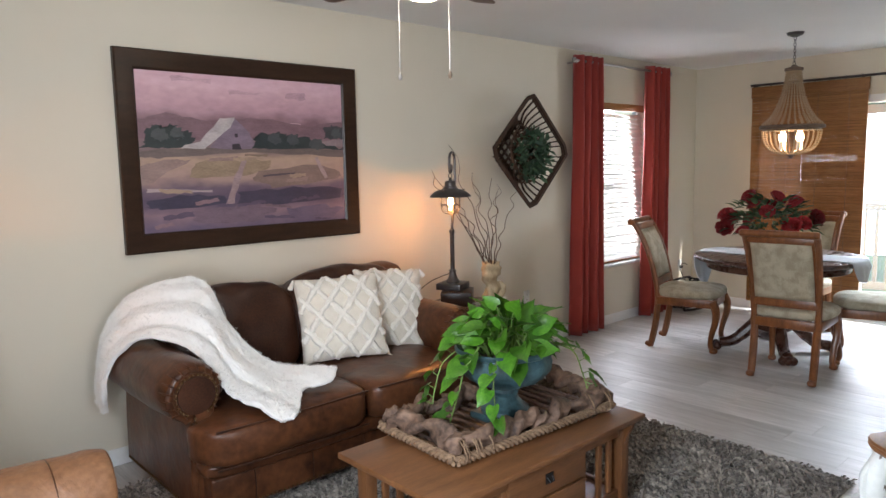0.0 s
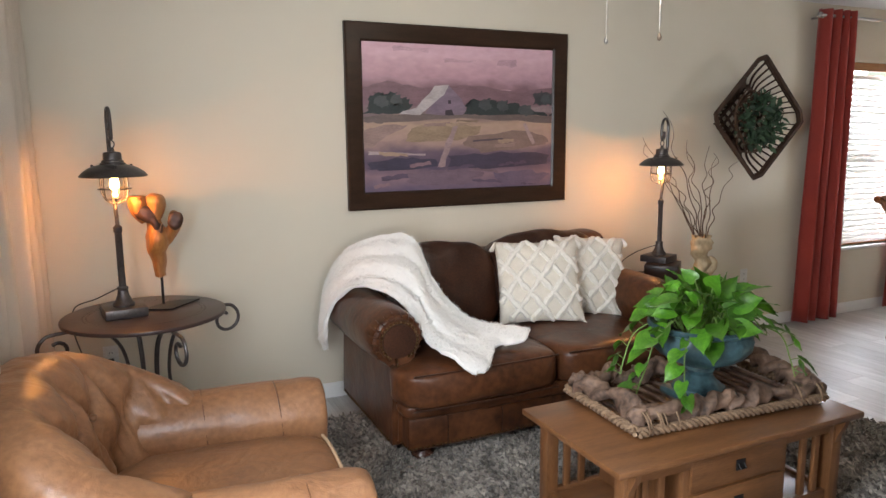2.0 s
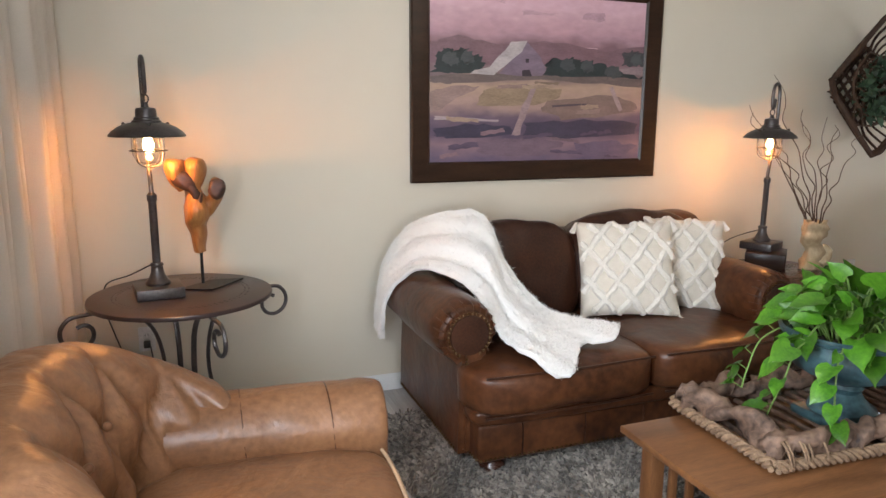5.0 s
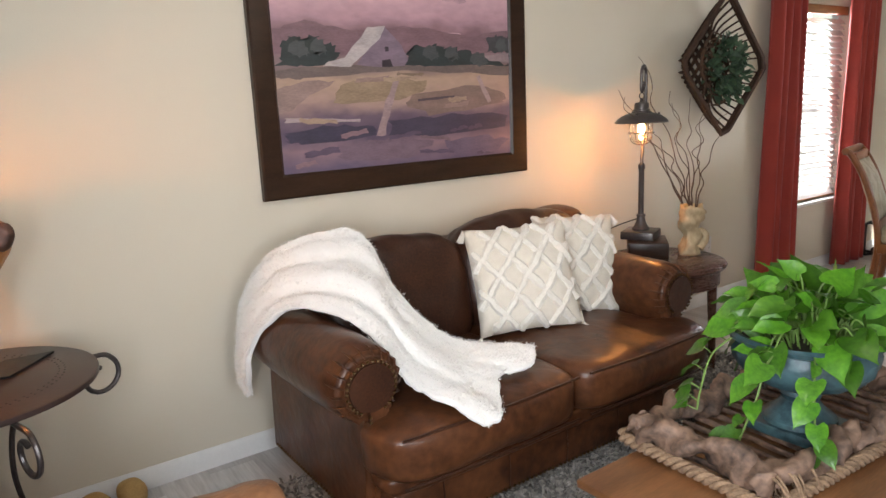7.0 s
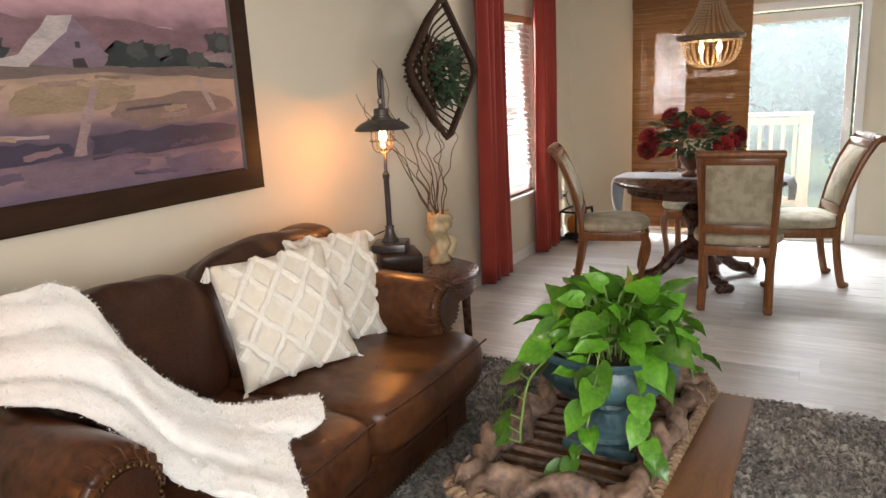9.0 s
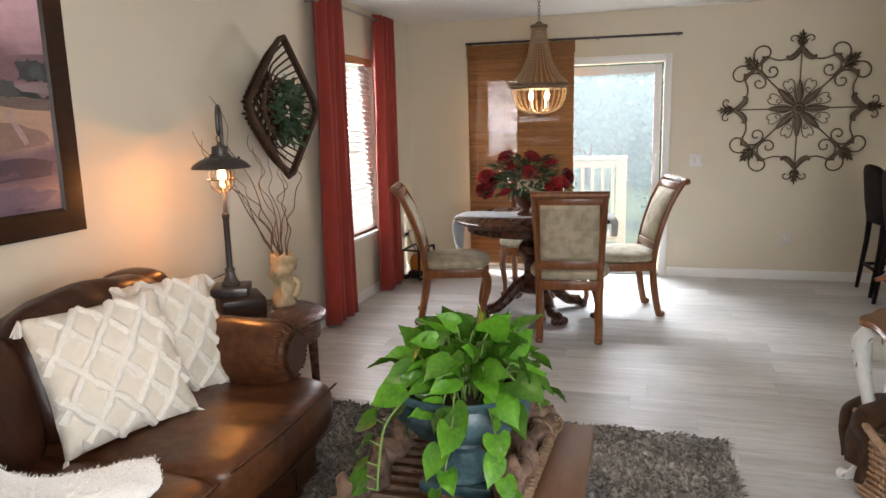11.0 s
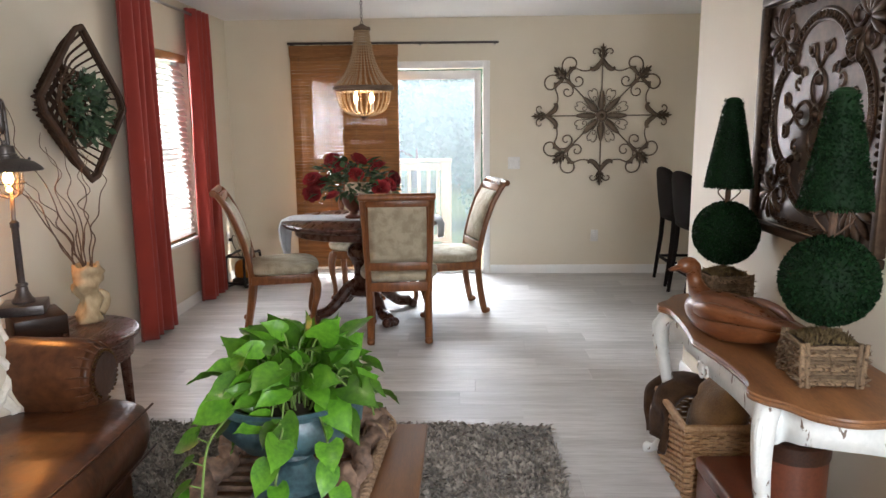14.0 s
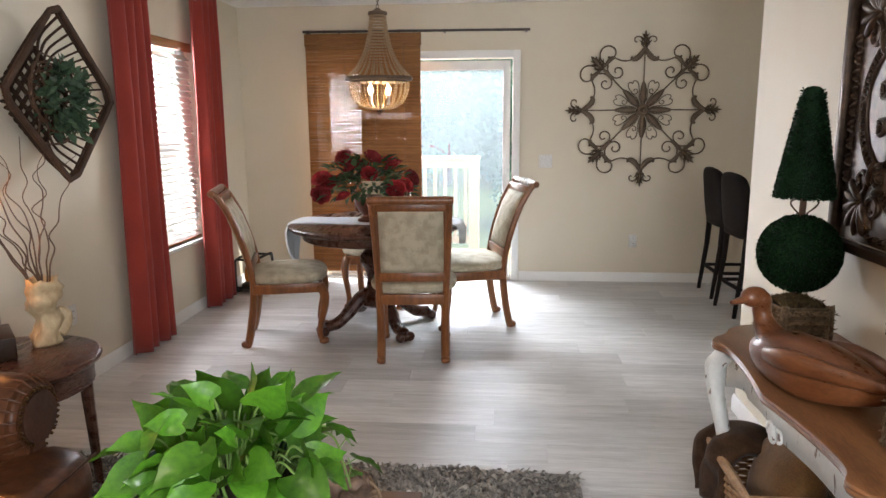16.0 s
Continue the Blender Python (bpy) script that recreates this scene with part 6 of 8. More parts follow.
# ---------------- dining set ----------------
DT = (4.10, -1.475)
dt = thing("dining_table", "round dark wood pedestal dining table with claw feet", "table", pose(DT[0], DT[1], 0))
part("tabletop", lathe(bmesh.new(), [(0.565, 0.715), (0.585, 0.72), (0.60, 0.735), (0.605, 0.748), (0.598, 0.757), (0.58, 0.76), (0, 0.76)], 72), M["mahog"], dt)
part("apron", lathe(bmesh.new(), [(0.50, 0.655), (0.508, 0.66), (0.508, 0.714), (0.48, 0.714), (0.48, 0.655)], 64), M["mahog"], dt)
part("pedestal", lathe(bmesh.new(), [(0.10, 0.16), (0.13, 0.18), (0.135, 0.22), (0.10, 0.26), (0.075, 0.30), (0.07, 0.36), (0.09, 0.43), (0.12, 0.48), (0.115, 0.53), (0.075, 0.57), (0.09, 0.60), (0.16, 0.64), (0.18, 0.655)], 32), M["mahog"], dt)
for k in range(4):
    a = radians(35 + 90 * k)
    ca, sa = math.cos(a), math.sin(a)
    lg = part("leg", tube(bmesh.new(), smooth_path([(r * ca, r * sa, z) for r, z in ((0.07, 0.25), (0.14, 0.22), (0.22, 0.14), (0.30, 0.075), (0.37, 0.06), (0.40, 0.055))], 5), [0.05] * 6 + [0.047] * 6 + [0.042] * 6 + [0.04] * 8, 10), M["mahog"], dt)
    bf = bmesh.new()
    for s in (-0.035, 0, 0.035):
        bmesh.ops.create_uvsphere(bf, u_segments=10, v_segments=8, radius=0.034, matrix=pose(0.42 * ca - s * sa, 0.42 * sa + s * ca, 0.034))
    part("claw_foot", bf, M["mahog"], lg)
run = thing("table_runner", "pale grey-blue cloth runner with pointed hanging ends", "table runner", pose(DT[0], DT[1], 0))
b = bmesh.new()
rows = []
prof_ = [(0.60, 0.47, 0.02), (0.615, 0.54, 0.10), (0.618, 0.62, 0.155), (0.620, 0.70, 0.17), (0.610, 0.755, 0.17), (0.585, 0.7665, 0.17), (0.4, 0.7665, 0.17), (0.2, 0.7665, 0.17), (0, 0.7665, 0.17), (-0.2, 0.7665, 0.17), (-0.4, 0.7665, 0.17), (-0.585, 0.7665, 0.17), (-0.612, 0.757, 0.17), (-0.622, 0.71, 0.16), (-0.62, 0.66, 0.10), (-0.615, 0.61, 0.02)]
for y, z, w in prof_:
    rows.append([b.verts.new((w * (i / 5 - 1), y + (0.012 * math.sin(i * 1.9) if z < 0.74 else 0) - (0.03 * (1 if y > 0 else -1) * ((i / 5 - 1) ** 2) if abs(y) > 0.5 else 0), z)) for i in range(11)])
for A, B in zip(rows, rows[1:]):
    for i in range(10):
        b.faces.new((A[i], A[i + 1], B[i + 1], B[i]))
o = part("cloth", b, M["runner"], run, "", True, 0)
o.modifiers.new("thick", "SOLIDIFY").thickness = 0.004

ch = thing("dining_chair", "carved honey oak dining chair with damask seat and back", "chair", pose(3.60, -1.80, 0, 0, 0, 5), "chairs round the dining table")
H, U = M["honey"], M["uphol"]
part("seat", cushion(bmesh.new(), 0.03, 0, 0.455, 0.47, 0.47, 0.085, 4.5, 12, 0.25, 0.003), U, ch, "damask seat pad")
for s in (-1, 1):
    pts = [(-0.25, s * 0.195, 0.0), (-0.235, s * 0.195, 0.03), (-0.205, s * 0.195, 0.18), (-0.185, s * 0.198, 0.36), (-0.195, s * 0.205, 0.50), (-0.235, s * 0.212, 0.68), (-0.295, s * 0.217, 0.85), (-0.36, s * 0.22, 0.97), (-0.395, s * 0.22, 1.01)]
    pth = smooth_path(pts, 5)
    leg = part("rear_leg", tube(bmesh.new(), pth, [0.021 + 0.006 * math.sin(math.pi * min(1, i / 20)) for i in range(len(pth))], 8), H, ch)
    bf = bmesh.new()
    cushion(bf, -0.252, s * 0.195, 0.022, 0.062, 0.055, 0.044, 2.4, 5, 0, 0.002)
    part("hoof_foot", bf, H, leg)
    pts = [(0.235, s * 0.20, 0.40), (0.262, s * 0.215, 0.34), (0.262, s * 0.215, 0.26), (0.235, s * 0.205, 0.15), (0.225, s * 0.20, 0.07), (0.245, s * 0.205, 0.02)]
    pth = smooth_path(pts, 5)
    leg = part("front_leg", tube(bmesh.new(), pth, [0.036 - 0.016 * min(1, i / 16) for i in range(len(pth))], 10), H, ch)
    bf = bmesh.new()
    cushion(bf, 0.25, s * 0.205, 0.022, 0.065, 0.058, 0.044, 2.4, 5, 0, 0.002)
    part("hoof_foot", bf, H, leg)
    part("side_rail", nb(-0.19, s * 0.215 - 0.012, 0.355, 0.24, s * 0.215 + 0.012, 0.42, 0.006), H, ch)
part("front_rail", nb(0.225, -0.20, 0.352, 0.252, 0.20, 0.42, 0.006), H, ch)
part("back_rail", nb(-0.21, -0.19, 0.355, -0.185, 0.19, 0.42, 0.006), H, ch)


def back_x(z):
    """How far back the chair's posts stand at a height."""
    return float(np.interp(z, (0.50, 0.68, 0.85, 0.97, 1.01), (-0.195, -0.235, -0.295, -0.360, -0.395)))


for z0, z1, nm in ((0.50, 0.56, "lower_crosspiece"), (0.945, 1.0, "crest_rail")):
    part(nm, nb(back_x((z0 + z1) / 2) - 0.016, -0.205, z0, back_x((z0 + z1) / 2) + 0.016, 0.205, z1, 0.006), H, ch)
part("crest_roll", tube(bmesh.new(), [(-0.405, -0.245, 1.012), (-0.405, -0.235, 1.012), (-0.405, 0.235, 1.012), (-0.405, 0.245, 1.012)], [0.016, 0.024, 0.024, 0.016], 14), H, ch)
for off, nm in ((0.013, "back_pad"), (-0.013, "back_panel")):
    b = bmesh.new()
    g = []
    for j in range(13):
        z = 0.565 + 0.385 * j / 12
        g.append([b.verts.new((back_x(z) + off * (1 + 1.6 * (1 - (i / 4 - 1) ** 4) * (1 - (j / 6 - 1) ** 4)), 0.185 * (i / 4 - 1), z)) for i in range(9)])
    for A, B in zip(g, g[1:]):
        for i in range(8):
            b.faces.new((A[i], A[i + 1], B[i + 1], B[i]))
    o = part(nm, b, U, ch, "damask upholstery", True, 0)
    o.modifiers.new("thick", "SOLIDIFY").thickness = 0.012
for s in (-1, 1):
    b = bmesh.new()
    tube(b, smooth_path([(back_x(z) , s * 0.192, z) for z in (0.55, 0.65, 0.75, 0.85, 0.95)], 4), 0.013, 6)
    part("stile", b, H, ch)
c2 = copy_thing(ch, pose(3.83, -0.89, 0, 0, 0, -75.5))
c3 = copy_thing(ch, pose(4.272, -2.131, 0, 0, 0, 106))
c4 = copy_thing(ch, pose(4.80, -1.36, 0, 0, 0, 180))
tw = thing("printed_towel", "small white printed cloth over the chair's top rail", "cloth", pose(4.272, -2.131, 0, 0, 0, 106))
b = bmesh.new()
g = []
for k in range(10):
    a = radians(-60 + 27 * k)
    g.append([b.verts.new((-0.405 + 0.028 * math.cos(a) * (1 if k < 9 else 1.2), 0.11 * (i / 4 - 1) + 0.03, 1.012 + 0.028 * math.sin(a))) for i in range(9)])
for A, B in zip(g, g[1:]):
    for i in range(8):
        b.faces.new((A[i], A[i + 1], B[i + 1], B[i]))
part("cloth", b, mat("printed_cloth", (0.75, 0.72, 0.68), (0.10, 0.10, 0.16), rough=0.9, scale=60, fine=120, contrast=(0.42, 0.5)), tw, "", True, 0)

# flowers
fv = thing("flower_vase", "bronze pedestal bowl filled with burgundy flowers", "vase", pose(4.08, -1.42, 0.7675))
part("bowl", lathe(bmesh.new(), [(0.065, 0), (0.068, 0.012), (0.035, 0.03), (0.03, 0.045), (0.06, 0.075), (0.085, 0.12), (0.09, 0.165), (0.098, 0.175), (0.085, 0.172), (0.0, 0.15)], 28), M["redbrown"], fv)
bq = thing("bouquet", "bushy bouquet of burgundy roses and green leaves", "flowers", pose(4.08, -1.42, 0.735) @ Matrix.Scale(1.17, 4))
GL = [small_leaf(0.085, 0.034, M["bouquet_leaf"]), small_leaf(0.065, 0.028, M["bouquet_leaf"])]
rf = random.Random(6)
for k in range(280):
    a, e = rf.uniform(0, 2 * math.pi), rf.uniform(-0.35, 1.4)
    r = rf.uniform(0.09, 0.235)
    p = Vector((r * math.cos(a) * math.cos(e), r * 1.15 * math.sin(a) * math.cos(e), 0.225 + 0.75 * r * math.sin(e)))
    o = new("leaf", rf.choice(GL))
    o.parent = bq
    d = Vector((math.cos(a), math.sin(a), math.sin(e) * 0.6 + rf.uniform(-0.6, 0.4)))
    m_ = orient(d, (rf.uniform(-0.7, 0.7), rf.uniform(-0.7, 0.7), 1))
    m_.translation = p
    o.matrix_local = m_ @ Matrix.Scale(rf.uniform(0.8, 1.25), 4)


def rose_mesh(R, seed):
    q = bmesh.new()
    rr = random.Random(seed)
    for ring, (cnt, rad, up, sz) in enumerate(((4, 0.25, 0.45, 0.5), (6, 0.5, 0.35, 0.65), (8, 0.8, 0.10, 0.75), (9, 1.0, -0.15, 0.75))):
        for k in range(cnt):
            a = 2 * math.pi * k / cnt + ring * 0.4 + rr.uniform(-0.15, 0.15)
            c = Vector((math.cos(a), math.sin(a), 0))
            t = Vector((-math.sin(a), math.cos(a), 0))
            w = R * sz * 0.55
            base = c * R * rad * 0.25 + Vector((0, 0, -0.3 * R))
            mid = c * R * rad * 0.95 + Vector((0, 0, R * up * 0.5))
            top = c * R * rad * 1.05 + Vector((0, 0, R * (up + 0.25)))
            lip = c * R * rad * 1.22 + Vector((0, 0, R * (up + 0.2)))
            L0 = [q.verts.new(p) for p in (base - t * w * 0.4, base + t * w * 0.4)]
            L1 = [q.verts.new(p) for p in (mid - t * w, mid + t * w)]
            L2 = [q.verts.new(p) for p in (top - t * w * 0.85, top + t * w * 0.85)]
            L3 = [q.verts.new(p) for p in (lip - t * w * 0.4, lip + t * w * 0.4)]
            for A, B in ((L0, L1), (L1, L2), (L2, L3)):
                q.faces.new((A[0], A[1], B[1], B[0]))
    return mesh_of("rose", q, M["rose"], True, False)


ROSE = [rose_mesh(0.050, 1), rose_mesh(0.042, 2)]
for x, y, z in ((-0.10, 0.06, 0.36), (0.02, -0.04, 0.40), (-0.12, 0.20, 0.27), (-0.06, -0.17, 0.36), (-0.14, 0.24, 0.20), (-0.18, 0.10, 0.19), (-0.17, -0.05, 0.32), (-0.10, -0.25, 0.25), (0.06, 0.15, 0.36), (0.10, -0.12, 0.38), (-0.16, -0.20, 0.23), (0.08, -0.26, 0.27), (0.14, 0.05, 0.34), (-0.13, 0.24, 0.29), (0.16, 0.2, 0.25), (-0.06, 0.12, 0.41)):
    o = new("rose", rf.choice(ROSE))
    o.parent = bq
    m_ = orient((rf.uniform(-1, 1), rf.uniform(-1, 1), rf.uniform(-0.3, 0.3)), (x * 5, y * 5, z * 2))
    m_.translation = (x, y, z)
    o.matrix_local = m_

# ---------------- beaded chandelier ----------------
cd = thing("chandelier", "wood-bead basket chandelier with lit candle bulbs on a chain", "chandelier", pose(4.22, -1.50, 0))
part("canopy", lathe(bmesh.new(), [(0.02, 2.405), (0.055, 2.42), (0.062, 2.438)], 24), M["iron"], cd)
ck = bmesh.new()
z = 2.395
k = 0
while z > 2.20:
    pts = [((0.009 * math.cos(a) if k % 2 else 0), (0 if k % 2 else 0.009 * math.cos(a)), z + 0.015 * math.sin(a)) for a in [2 * math.pi * i / 10 for i in range(10)]]
    tube(ck, pts, 0.0025, 5, True)
    z -= 0.023
    k += 1
part("chain", ck, M["iron"], cd)
part("top_cap", lathe(bmesh.new(), [(0.0, 2.150), (0.055, 2.152), (0.066, 2.160), (0.064, 2.175), (0.03, 2.185), (0.012, 2.20), (0, 2.20)], 28), M["greywood"], cd)
part("hoop", lathe(bmesh.new(), [(0.205, 1.722), (0.228, 1.724), (0.230, 1.738), (0.226, 1.748), (0.205, 1.748), (0.204, 1.735)], 48), M["greywood"], cd)
part("lower_hoop", lathe(bmesh.new(), [(0.195, 1.708), (0.203, 1.709), (0.203, 1.7215), (0.195, 1.7215)], 48), M["greywood"], cd)
part("bottom_cap", lathe(bmesh.new(), [(0, 1.492), (0.014, 1.498), (0.018, 1.512), (0.03, 1.522), (0.05, 1.527), (0.048, 1.536), (0, 1.538)], 24), M["greywood"], cd)


def bead_strand(pts, r):
    q = bmesh.new()
    for p in pts:
        bmesh.ops.create_icosphere(q, subdivisions=1, radius=r, matrix=Matrix.Translation(p))
    return mesh_of("bead_strand", q, M["bead"])


def along(ctrl, step):
    pts, out, acc = smooth_path(ctrl, 24), [], 0
    out.append(pts[0])
    for a_, b_ in zip(pts, pts[1:]):
        acc += (b_ - a_).length
        if acc >= step:
            out.append(b_)
            acc = 0
    return out


upper = bead_strand(along([(0.052, 0, 2.148), (0.066, 0, 2.05), (0.095, 0, 1.93), (0.15, 0, 1.82), (0.216, 0, 1.752)], 0.0165), 0.0075)
lower = bead_strand(along([(0.205, 0, 1.702), (0.195, 0, 1.64), (0.16, 0, 1.575), (0.10, 0, 1.540), (0.045, 0, 1.53)], 0.0165), 0.0078)
for k in range(26):
    for me_ in (upper, lower):
        o = tagged(new("bead_strand", me_), kind="stuff")
        o.parent = cd
        o.matrix_local = pose(0, 0, 0, 0, 0, 360 * k / 26)
for k in range(4):
    a = radians(45 + 90 * k + 10)
    x, y = 0.085 * math.cos(a), 0.085 * math.sin(a)
    cn = part("candle", lathe(bmesh.new(), [(0.012, 1.56), (0.012, 1.625), (0, 1.626)], 12, (x, y, 0)), M["plastic"], cd, "white candle sleeve")
    part("bulb", lathe(bmesh.new(), [(0.006, 1.627), (0.015, 1.645), (0.017, 1.66), (0.010, 1.685), (0, 1.705)], 12, (x, y, 0)), M["bulb_ch"], cn, "glowing candle bulb")
    part("arm", tube(bmesh.new(), [(0, 0, 1.545), (x * 0.6, y * 0.6, 1.548), (x, y, 1.56)], 0.005, 6), M["iron"], cd)
lamp("chandelier_light", "POINT", Matrix.Translation((4.22, -1.50, 1.60)), 5, (1.0, 0.70, 0.38), 0.03)

# small machine in the corner
mc = thing("floor_machine", "small black tubular-framed machine with an orange tank", "machine", pose(5.10, -0.21, 0, 0, 0, -12))
for y in (-0.09, 0.09):
    pts = [(-0.14, y, 0.02), (-0.15, y, 0.06), (-0.15, y, 0.24), (-0.12, y, 0.29), (0.10, y, 0.31), (0.15, y, 0.28), (0.16, y, 0.06), (0.14, y, 0.02), (0.0, y, 0.012)]
    part("frame_tube", tube(bmesh.new(), smooth_path(pts, 4), 0.012, 8, True), M["black"], mc)
for x, z in ((-0.14, 0.05), (0.14, 0.05), (-0.12, 0.29), (0.13, 0.30)):
    part("cross_tube", tube(bmesh.new(), [(x, -0.09, z), (x, 0.09, z)], 0.010, 8), M["black"], mc)
part("tank", cushion(bmesh.new(), 0.0, 0, 0.15, 0.15, 0.14, 0.18, 3.2, 8, 0.1, 0), M["orange"], mc, "orange plastic tank")
part("motor", cushion(bmesh.new(), -0.02, 0, 0.055, 0.22, 0.14, 0.07, 4, 6, 0, 0), M["black"], mc)
part("cable", tube(bmesh.new(), smooth_path([(0.10, 0.05, 0.20), (0.05, 0.12, 0.36), (0.12, 0.17, 0.44), (0.22, 0.19, 0.42)], 6), 0.004, 6), M["cord"], mc)

# ---------------- wall medallion ----------------
md_ = thing("wall_medallion", "large dark bronze scrolled iron medallion on the wall", "wall decor", pose(XE - 0.03, -3.555, 1.525, 90, 0, -90) @ Matrix.Scale(1.07, 4))


def curl(cx, cy, r0, a0, turn, n=26, shrink=0.25):
    out = []
    for i in range(n + 1):
        t = i / n
        r = r0 * (1 - (1 - shrink) * t ** 1.3)
        a = radians(a0 + turn * t)
        out.append((cx + r * math.cos(a), cy + r * math.sin(a), 0))
    return out


def wire(name, pts, r, parent, m):
    o = part(name, tube(bmesh.new(), pts, r, 7), M["medal"], parent)
    o.matrix_local = m
    return o


def leafy(name, l, w, parent, m):
    q = bmesh.new()
    n = 9
    A = []
    for i in range(n + 1):
        t = i / n
        h = w * math.sin(math.pi * min(1, t * 0.9 + 0.1)) * (1 - 0.35 * (i % 2))
        A.append([q.verts.new((l * t, s * h, 0.006 * (1 - abs(s)))) for s in (-1, 0, 1)])
    for P_, Q_ in zip(A, A[1:]):
        for j in range(2):
            q.faces.new((P_[j], P_[j + 1], Q_[j + 1], Q_[j]))
    o = part(name, q, M["medal"], parent)
    o.modifiers.new("thick", "SOLIDIFY").thickness = 0.003
    o.matrix_local = m
    return o


def blade(name, pts, rad, parent, m):
    """A flat wrought leaf along a curve: its width swells and thins."""
    pth = smooth_path([(*p, 0.002) for p in pts], 6)
    k_ = len(pth) - 1
    rs_ = [0.004 + rad * math.sin(math.pi * min(1, 0.08 + 0.92 * i / k_)) ** 0.8 * (1 - 0.18 * (i % 2)) for i in range(k_ + 1)]
    o = part(name, tube(bmesh.new(), pth, rs_, 8, flat=0.35), M["medal"], parent)
    o.matrix_local = m
    return o


def leaf_crown(l, w, parent, m):
    """A jagged upright leaf of five points."""
    leafy("tip_leaf", l, w, parent, m)
    for s in (-1, 1):
        for x_, a_, f_ in ((0.10, 48, 0.50), (0.34, 42, 0.42), (0.56, 38, 0.32)):
            leafy("tip_point", l * f_, w * 0.40, parent, m @ pose(l * x_, 0, 0.001, 0, 0, s * a_))


for k in range(8):
    m_ = pose(0, 0, 0, 0, 0, 45 * k)
    wire("spoke", [(0.03, 0, 0), (0.46, 0, 0)], 0.0055, md_, m_)
    blade("petal", [(0.055, 0), (0.11, 0.001), (0.17, -0.001), (0.225, 0)], 0.024, md_, m_ @ pose(0, 0, 0.004))
    for s in (-1, 1):
        pts = smooth_path([(0.05, s * 0.012, 0), (0.10, s * 0.030, 0), (0.165, s * 0.034, 0), (0.215, s * 0.045, 0), (0.232, s * 0.075, 0), (0.205, s * 0.088, 0)], 5)
        wire("inner_scroll", pts, 0.0038, md_, m_)
        if k % 2:
            wire("inner_curl", [(p[0], s * p[1], 0) for p in curl(0.152, 0.060, 0.024, 250, -320, shrink=0.3)], 0.0036, md_, m_)
    if k % 2 == 0:
        leaf_crown(0.135, 0.022, md_, m_ @ pose(0.485, 0, 0.003))
        for s in (-1, 1):
            wire("tip_scroll", [(0.475, 0, 0), (0.505, s * 0.022, 0)] + [(p[0], s * p[1], 0) for p in curl(0.540, 0.064, 0.042, -130, 310, shrink=0.2)], 0.0052, md_, m_)
            blade("acanthus", [(0.485, s * 0.004), (0.445, s * 0.024), (0.408, s * 0.058), (0.398, s * 0.092), (0.420, s * 0.106)], 0.020, md_, m_)
            wire("outline_bar", smooth_path([(0.400, s * 0.080, 0), (0.386, s * 0.13, 0), (0.388, s * 0.18, 0), (0.410, s * 0.235, 0)], 6), 0.0058, md_, m_)
            blade("acanthus", [(0.412, s * 0.232), (0.404, s * 0.262), (0.375, s * 0.288), (0.335, s * 0.318)], 0.015, md_, m_)
    else:
        leaf_crown(0.150, 0.030, md_, m_ @ pose(0.450, 0, 0.003))
        blade("spine", [(0.34, 0), (0.40, 0), (0.47, 0)], 0.013, md_, m_)
        for s in (-1, 1):
            wire("big_scroll", smooth_path([(0.39, s * 0.004, 0), (0.43, s * 0.022, 0), (0.452, s * 0.048, 0)], 4) + [(p[0], s * p[1], 0) for p in curl(0.505, 0.116, 0.084, 238, 330, shrink=0.38)], 0.0062, md_, m_)
            wire("small_scroll", smooth_path([(0.42, 0, 0), (0.36, s * 0.010, 0), (0.335, s * 0.022, 0)], 4) + [(p[0], s * p[1], 0) for p in curl(0.362, 0.064, 0.050, 238, -330, shrink=0.25)], 0.0055, md_, m_)
            q = bmesh.new()
            bmesh.ops.create_uvsphere(q, u_segments=8, v_segments=6, radius=0.010, matrix=pose(0.492, s * 0.094, 0))
            o = part("bud", q, M["medal"], md_)
            o.matrix_local = m_
q = bmesh.new()
for k in range(10):
    a = 2 * math.pi * k / 10
    bmesh.ops.create_uvsphere(q, u_segments=8, v_segments=6, radius=0.020, matrix=pose(0.032 * math.cos(a), 0.032 * math.sin(a), 0.008) @ Matrix.Diagonal((1, 1, 0.5, 1)))
bmesh.ops.create_uvsphere(q, u_segments=12, v_segments=8, radius=0.018, matrix=pose(0, 0, 0.014))
part("rosette", q, M["medal"], md_)

# ---------------- bar stools ----------------
bs_ = thing("bar_stool", "espresso leather parsons bar stool at the kitchen bar", "stool", pose(5.20, -4.29, -0.0), "espresso bar stools")
E_ = M["espresso"]
part("seat", cushion(bmesh.new(), 0, 0, 0.63, 0.42, 0.42, 0.11, 5, 8, 0.12, 0.002), E_, bs_)
b = cushion(bmesh.new(), 0, 0, 0, 0.42, 0.07, 0.42, 5, 10, 0.1, 0.002)
for v in b.verts:
    v.co.y += 0.03 * (v.co.x / 0.21) ** 2 * -1 + 0.02
o = part("backrest", b, E_, bs_)
o.matrix_local = pose(0, 0.20, 0.835, -7, 0, 0)
for sx in (-1, 1):
    part("rear_leg", tube(bmesh.new(), [(sx * 0.18, 0.17, 0.60), (sx * 0.18, 0.18, 0.40), (sx * 0.185, 0.225, 0.0)], [0.024, 0.022, 0.016], 8), M["espresso"], bs_)
    part("front_leg", tube(bmesh.new(), [(sx * 0.18, -0.17, 0.60), (sx * 0.182, -0.18, 0.0)], [0.024, 0.017], 8), M["espresso"], bs_)
    part("side_stretcher", nb(sx * 0.182 - 0.01, -0.17, 0.20, sx * 0.182 + 0.01, 0.18, 0.225, 0.003), M["espresso"], bs_)
